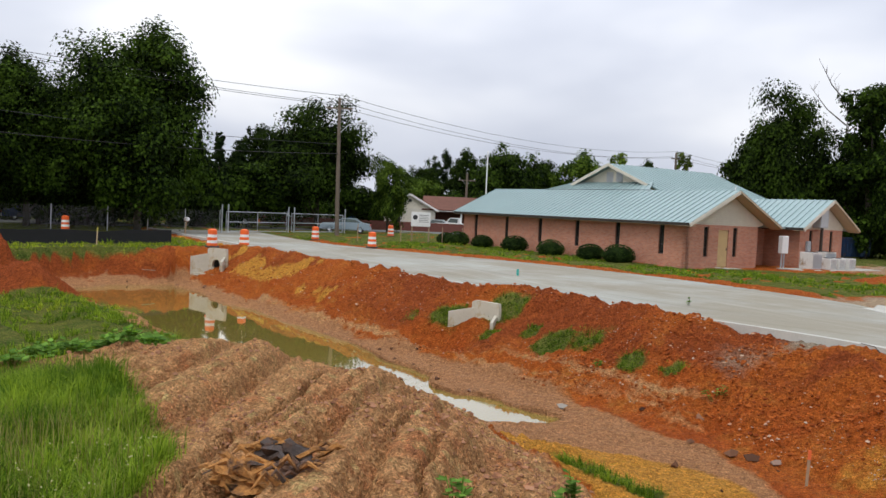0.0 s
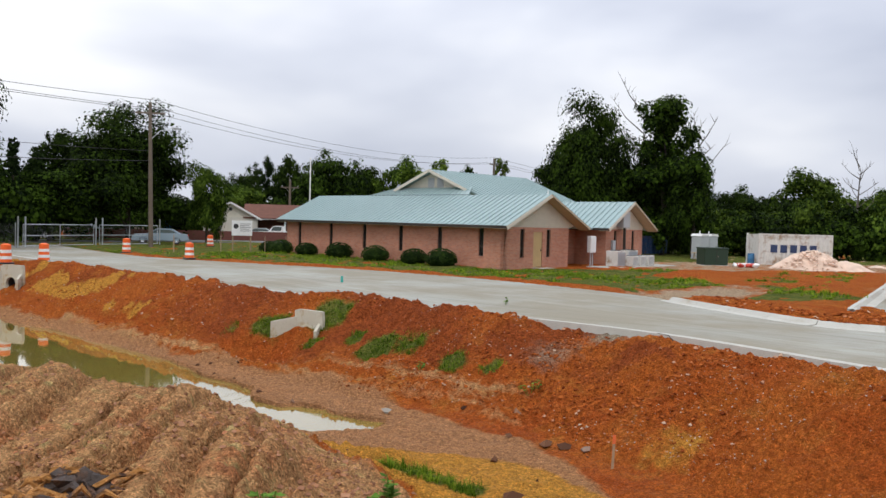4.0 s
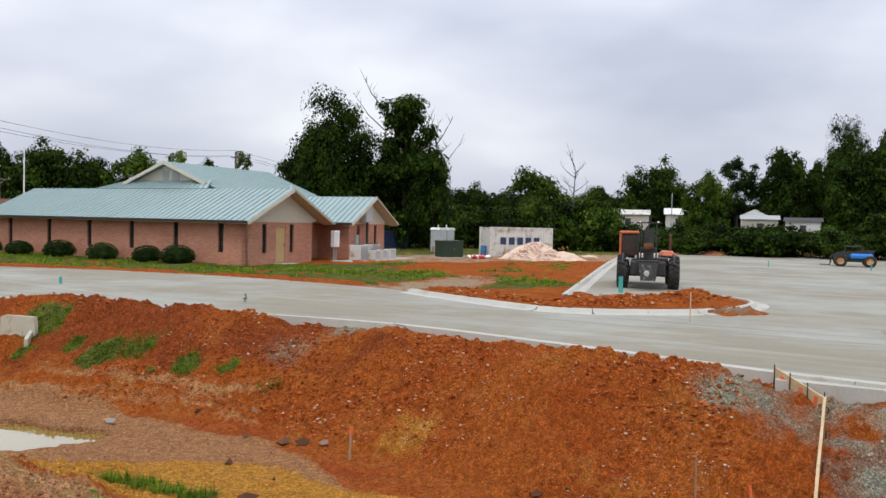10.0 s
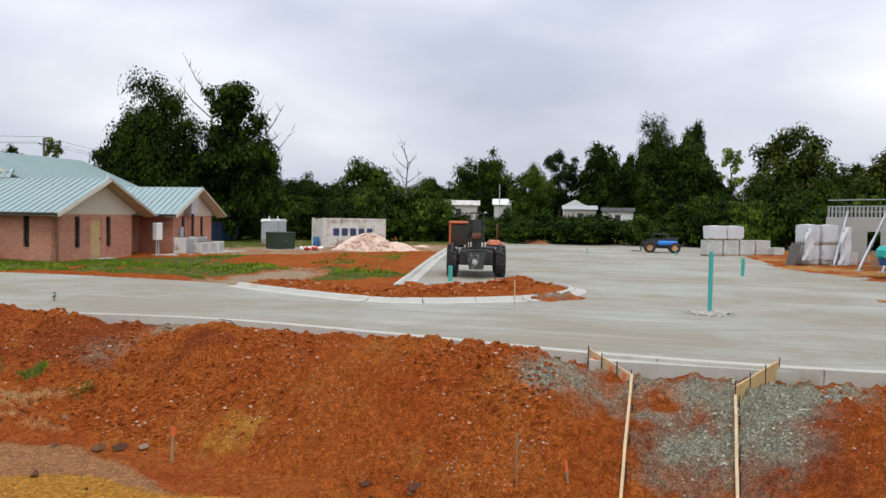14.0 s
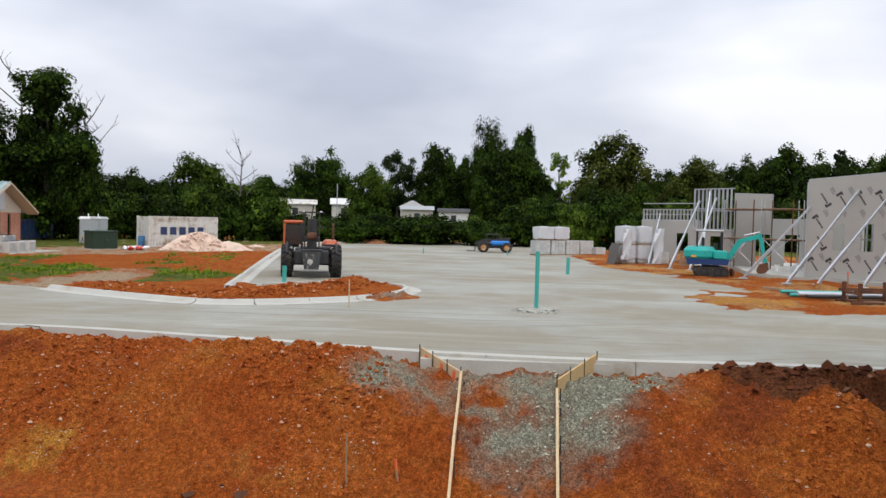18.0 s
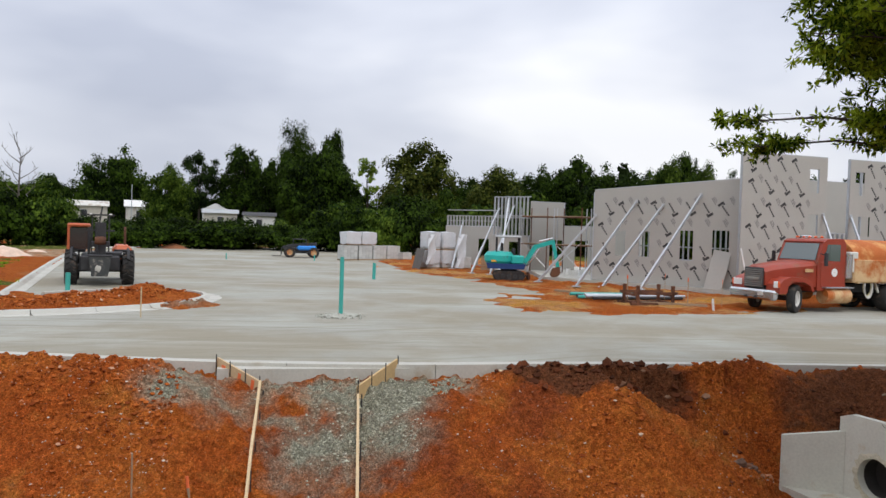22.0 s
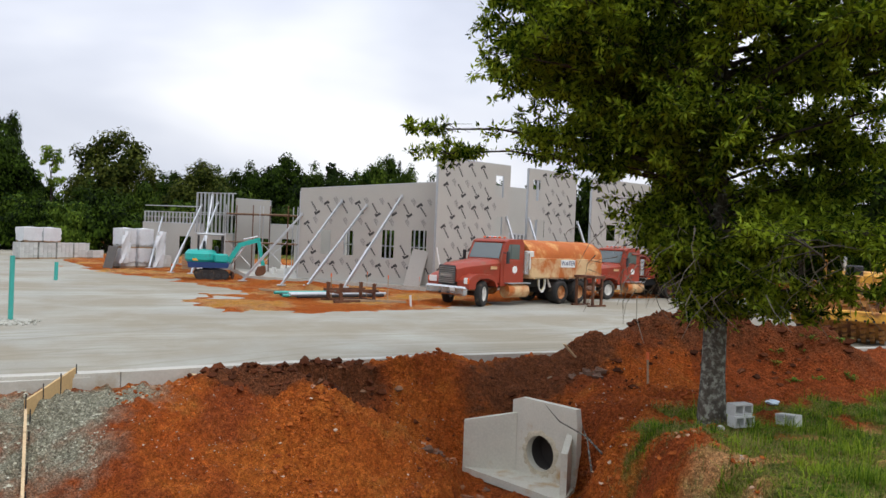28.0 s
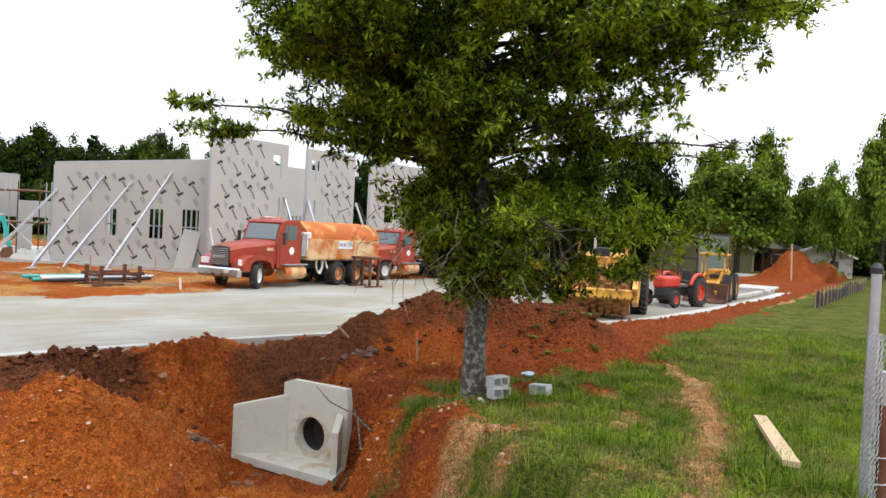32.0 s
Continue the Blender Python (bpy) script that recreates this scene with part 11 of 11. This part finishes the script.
single("low_fence", Geo().box(-14, -0.05, 0, 10, 0.05, 1.1), RED_WALL, "dark reddish board fence behind the street", "fence", at(-8, 93, 0, 4))


def mobile_home(x, y, turn, L, label, wall_mat, roof_mat, gable_h=0.75, z=0.6, end=3.6):
    t = thing("mobile_home", label, "mobile home", at(x, y, 0, turn), "mobile homes")
    part("skirting", Geo().box(0, 0, 0, L, end, z), PALEGREY, t)
    part("wall_shell", Geo().box(0, 0, z, L, end, z + 2.4), wall_mat, t)
    part("roof", Geo().prism([(-0.25, z + 2.4), (end + 0.25, z + 2.4), (end / 2, z + 2.4 + gable_h)], -0.25, L + 0.25, m=pose(0, 0, 0, 0, 0, 90) @ Matrix.Scale(-1, 4, (0, 1, 0))), roof_mat, t, smooth=0)
    n = max(1, int(L / 3.2))
    for i in range(n):
        xx = (i + 0.5) * L / n
        w = part("window", Geo().box(xx - 0.4, -0.04, z + 0.95, xx + 0.4, 0.0, z + 1.9), WINDARK, t)
        part("frame", Geo().box(xx - 0.46, -0.03, z + 0.89, xx + 0.46, -0.01, z + 0.95).box(xx - 0.46, -0.03, z + 1.9, xx + 0.46, -0.01, z + 1.96), WHITE, w)
    w = part("end_window", Geo().box(-0.04, end / 2 - 0.45, z + 0.9, 0.0, end / 2 + 0.45, z + 2.0), WINDARK, t)
    return t


TANWALL = material("tan_metal_siding", (0.52, 0.49, 0.43), 0.7, var=0.1)
def home_at(az, dist):
    return 0.6 + dist * math.sin(radians(az)), -0.4 + dist * math.cos(radians(az))


mobile_home(*home_at(41.9, 112), -44, 5.6, "tan mobile home seen between the trees", TANWALL, DIRTYWHITE, 0.7, 2.2)
mobile_home(*home_at(43.6, 118), 30, 3.6, "pale mobile home with a gabled end", DIRTYWHITE, WHITE, 0.8, 2.4)
mobile_home(*home_at(45.9, 112), -46, 3.4, "white mobile home with a dark window in its end", DIRTYWHITE, WHITE, 0.9, 2.3)
mobile_home(*home_at(50.9, 116), -52, 4.6, "grey mobile home behind the scrub", TANWALL, PALEGREY, 0.6, 1.9)
mobile_home(*home_at(52.5, 122), 28, 4.0, "white mobile home with a gabled end", WHITE, WHITE, 1.0, 2.4)
mobile_home(*home_at(53.6, 116), -55, 4.4, "white mobile home with a dark shingled roof", WHITE, material("dark_shingles", (0.08, 0.08, 0.085), 0.9), 0.55, 1.7)
mobile_home(54.0, 91.0, -20, 8.0, "white mobile home half hidden by trees", WHITE, DIRTYWHITE, 0.6, 1.0)
mobile_home(118, 42.0, -60, 7.0, "pale mobile home glimpsed through the trees", DIRTYWHITE, PALEGREY, 0.6, 1.4)


def car(x, y, turn, paint, label, kind="sedan"):
    """A parked car, nose along +x."""
    t = thing({"sedan": "sedan", "van": "minivan", "pickup": "pickup_truck"}[kind], label, "car", at(x, y, 0.05, turn), "parked cars")
    side = {"sedan": [(-2.4, 0.35), (-2.45, 0.75), (-2.3, 0.95), (-1.5, 1.0), (2.2, 0.9), (2.42, 0.7), (2.4, 0.35)],
            "van": [(-2.4, 0.35), (-2.45, 1.0), (1.2, 1.05), (2.3, 0.9), (2.4, 0.65), (2.38, 0.35)],
            "pickup": [(-2.6, 0.45), (-2.6, 1.1), (-0.5, 1.1), (1.0, 1.1), (2.4, 1.05), (2.55, 0.8), (2.5, 0.45)]}[kind]
    top = {"sedan": [(-1.75, 0.98), (-1.0, 1.42), (0.3, 1.44), (1.15, 0.95)],
           "van": [(-2.4, 1.0), (-2.25, 1.72), (0.3, 1.74), (1.4, 1.03)],
           "pickup": [(-0.55, 1.1), (-0.4, 1.72), (0.7, 1.74), (1.25, 1.1)]}[kind]
    b = part("body", Geo().prism(side, -0.88, 0.88), paint, t, smooth=40)
    part("cabin", Geo().prism(top, -0.76, 0.76), paint, t, smooth=30)
    (x0, z0), (x1, z1), (x2, z2), (x3, z3) = top
    for s in (-1, 1):
        y0 = s * 0.77
        part("side_window", Geo().add([(x0 + 0.3, y0, z0 + 0.06), (x3 - 0.3, y0, z3 + 0.08), (x2 - 0.02, y0, z2 - 0.08), (x1 + 0.1, y0, z1 - 0.08)], [(0, 1, 2, 3) if s < 0 else (3, 2, 1, 0)]), SCREEN, t, smooth=0)
    for xx in (-1.45, 1.5):
        for s in (-0.78, 0.78):
            g = Geo().lathe([(0.18, s - 0.1), (0.33, s - 0.1), (0.34, s), (0.33, s + 0.1), (0.18, s + 0.1)], 20, 'Y', m=pose(xx, 0, 0.34))
            w = part("wheel", g, RUBBER, t)
            part("rim", Geo().lathe([(0.19, s - 0.09), (0.02, s - 0.07)], 16, 'Y', m=pose(xx, 0, 0.34)).lathe([(0.02, s + 0.07), (0.19, s + 0.09)], 16, 'Y', m=pose(xx, 0, 0.34)), CHROME, w)
    part("windscreen", Geo().add([(x3 + 0.02, -0.68, z3 + 0.04), (x3 + 0.02, 0.68, z3 + 0.04), (x2 + 0.06, 0.64, z2 - 0.06), (x2 + 0.06, -0.64, z2 - 0.06)], [(0, 1, 2, 3)]), SCREEN, t, smooth=0)
    part("bumper", Geo().box(2.38, -0.8, 0.35, 2.5, 0.8, 0.55, 0.03).box(-2.52, -0.8, 0.35, -2.4, 0.8, 0.55, 0.03), PALEGREY, t)
    for s in (-0.62, 0.62):
        part("headlight", Geo().box(2.36, s - 0.16, 0.62, 2.43, s + 0.16, 0.76, 0.01), REFLECT, t)
        part("tail_light", Geo().box(-2.47, s - 0.14, 0.72, -2.4, s + 0.14, 0.9, 0.01), PAINT_RED, t)


car(-10.0, 77.0, 184, CAR_BLUE, "pale blue sedan parked beyond the gate")
car(-22.5, 78.0, 10, WHITE, "white minivan parked across the street", "van")
car(-20.5, 97.0, 170, CAR_SILVER, "silver pickup parked by the houses", "pickup")
car(1.0, 96.0, 170, WHITE, "white pickup parked beneath the carport", "pickup")
car(-1.6, 97.2, 176, CAR_SILVER, "silver sedan parked beneath the carport")
car(-37, 70, 30, CONT_BLUE, "dark blue car parked under the trees")

# ---- right side: houses, skip and the fence post at the gap ----
house("house", "white gabled shed beyond the earth piles", at(73.5, -62.0, 0, -130), 6.0, 7, 2.3, 1.3, DIRTYWHITE, PALEGREY, ((1.2, 0.9, 0.9, 0.9),))
house("house", "red brick house glimpsed under the trees", at(82.0, -61.0, 0, -125), 9, 8, 2.8, 1.6, RED_WALL, SHINGLE, ((1.5, 1.0, 1.2, 1.1), (-2.0, 1.0, 1.2, 1.1)))
house("house", "long dull tan house behind the parked machines", at(79.0, -50.5, 0, -128), 11, 6, 2.6, 1.4, material("khaki_wall", (0.26, 0.23, 0.12), 0.85), SHINGLE, ())
lath(57.0, -45.2, 3.0, "tall pale marker post on the earth pile", LUMBER, None, 2, 0.14)
gx = thing("mesh_screen", "leaning framed mesh panel behind the loader", "screen", at(39.6, -26.3, 0.0, -106))
part("sheet", Geo().box(-0.85, 0, 0.3, 0.85, 0.03, 3.35), material("dull_green_netting", (0.15, 0.18, 0.16), 0.8, var=0.25, scale=3), gx)
for x in (-0.88, 0.88):
    part("post", Geo().box(x - 0.05, -0.03, 0, x + 0.05, 0.06, 3.45), RUST, gx)
part("rail", Geo().box(-0.9, -0.02, 3.38, 0.9, 0.05, 3.46), STEEL_DARK, gx)
for x, y, L, turn in ((46.2, -34.0, 4.6, -42), (66, -47.5, 6.0, -38)):
    single("concrete_pad", Geo().box(-L / 2, -1.2, -0.1, L / 2, 1.2, 0.22, 0.02), CONCRETE, "pale new concrete pad past the road's end", "concrete pad", at(x, y, 0.0, turn))
for i in range(3):
    single("kerb_stone", Geo().box(-1.5, -0.15, 0, 1.5, 0.15, 0.2, 0.02), CONCRETE, "pale precast kerb length lying beside the road", "kerb stone", at(38.5 + 2.4 * i, -27.5 - 2.6 * i, 0.02, -52 + 6 * i), "loose kerb stones")

# chain-link fence end at the near right
g0 = gz(6.87, -6.64)
fp = thing("fence_end", "rusty pipe post with bunched chain-link netting", "fence", at(6.87, -6.64, g0, 75))
part("rusty_post", Geo().tube([(0, 0, -0.4), (0, 0, 1.39 - g0)], 0.06, 14), RUST, fp, "rusty thick pipe post")
part("galvanised_sleeve", Geo().tube([(0, 0, 1.39 - g0), (0, 0, 1.70 - g0)], 0.055, 14), GALV, fp)
part("back_post", Geo().tube([(-0.03, -0.35, -0.3), (-0.03, -0.35, 2.62 - g0)], 0.05, 12), GALV, fp)
part("post_cap", Geo().lathe([(0.058, 0), (0.06, 0.06), (0.03, 0.1), (0.005, 0.11)], 12, m=pose(-0.03, -0.35, 2.6 - g0)), STEEL_DARK, fp)
for z in (0.25, 0.5):
    part("tie_wire", Geo().tube([(0.066 * math.cos(a), 0.066 * math.sin(a), z + 0.01 * a) for a in np.linspace(0, 6.6, 18)], 0.007, 5), GALV, fp)
roll = Geo()
for k in range(16):
    o, side = 0.06 + 0.115 * ((k * 0.618) % 1.0), 0.05 * math.sin(k * 2.1)
    pts = []
    for i in range(58):
        q = 0.014 if (i + k) % 2 else -0.014
        pts.append((o + q + 0.012 * math.sin(i * 0.31 + k), side + q * 0.6, -0.05 + i * 0.03))
    roll.tube([p for p in pts if p[2] < 2.36 - g0 + 0.04 * math.sin(k)], 0.0036, 4, caps=False)
tagged(part("wire_netting", roll, GALV, fp, "bunched galvanised chain-link netting"), kind="stuff")
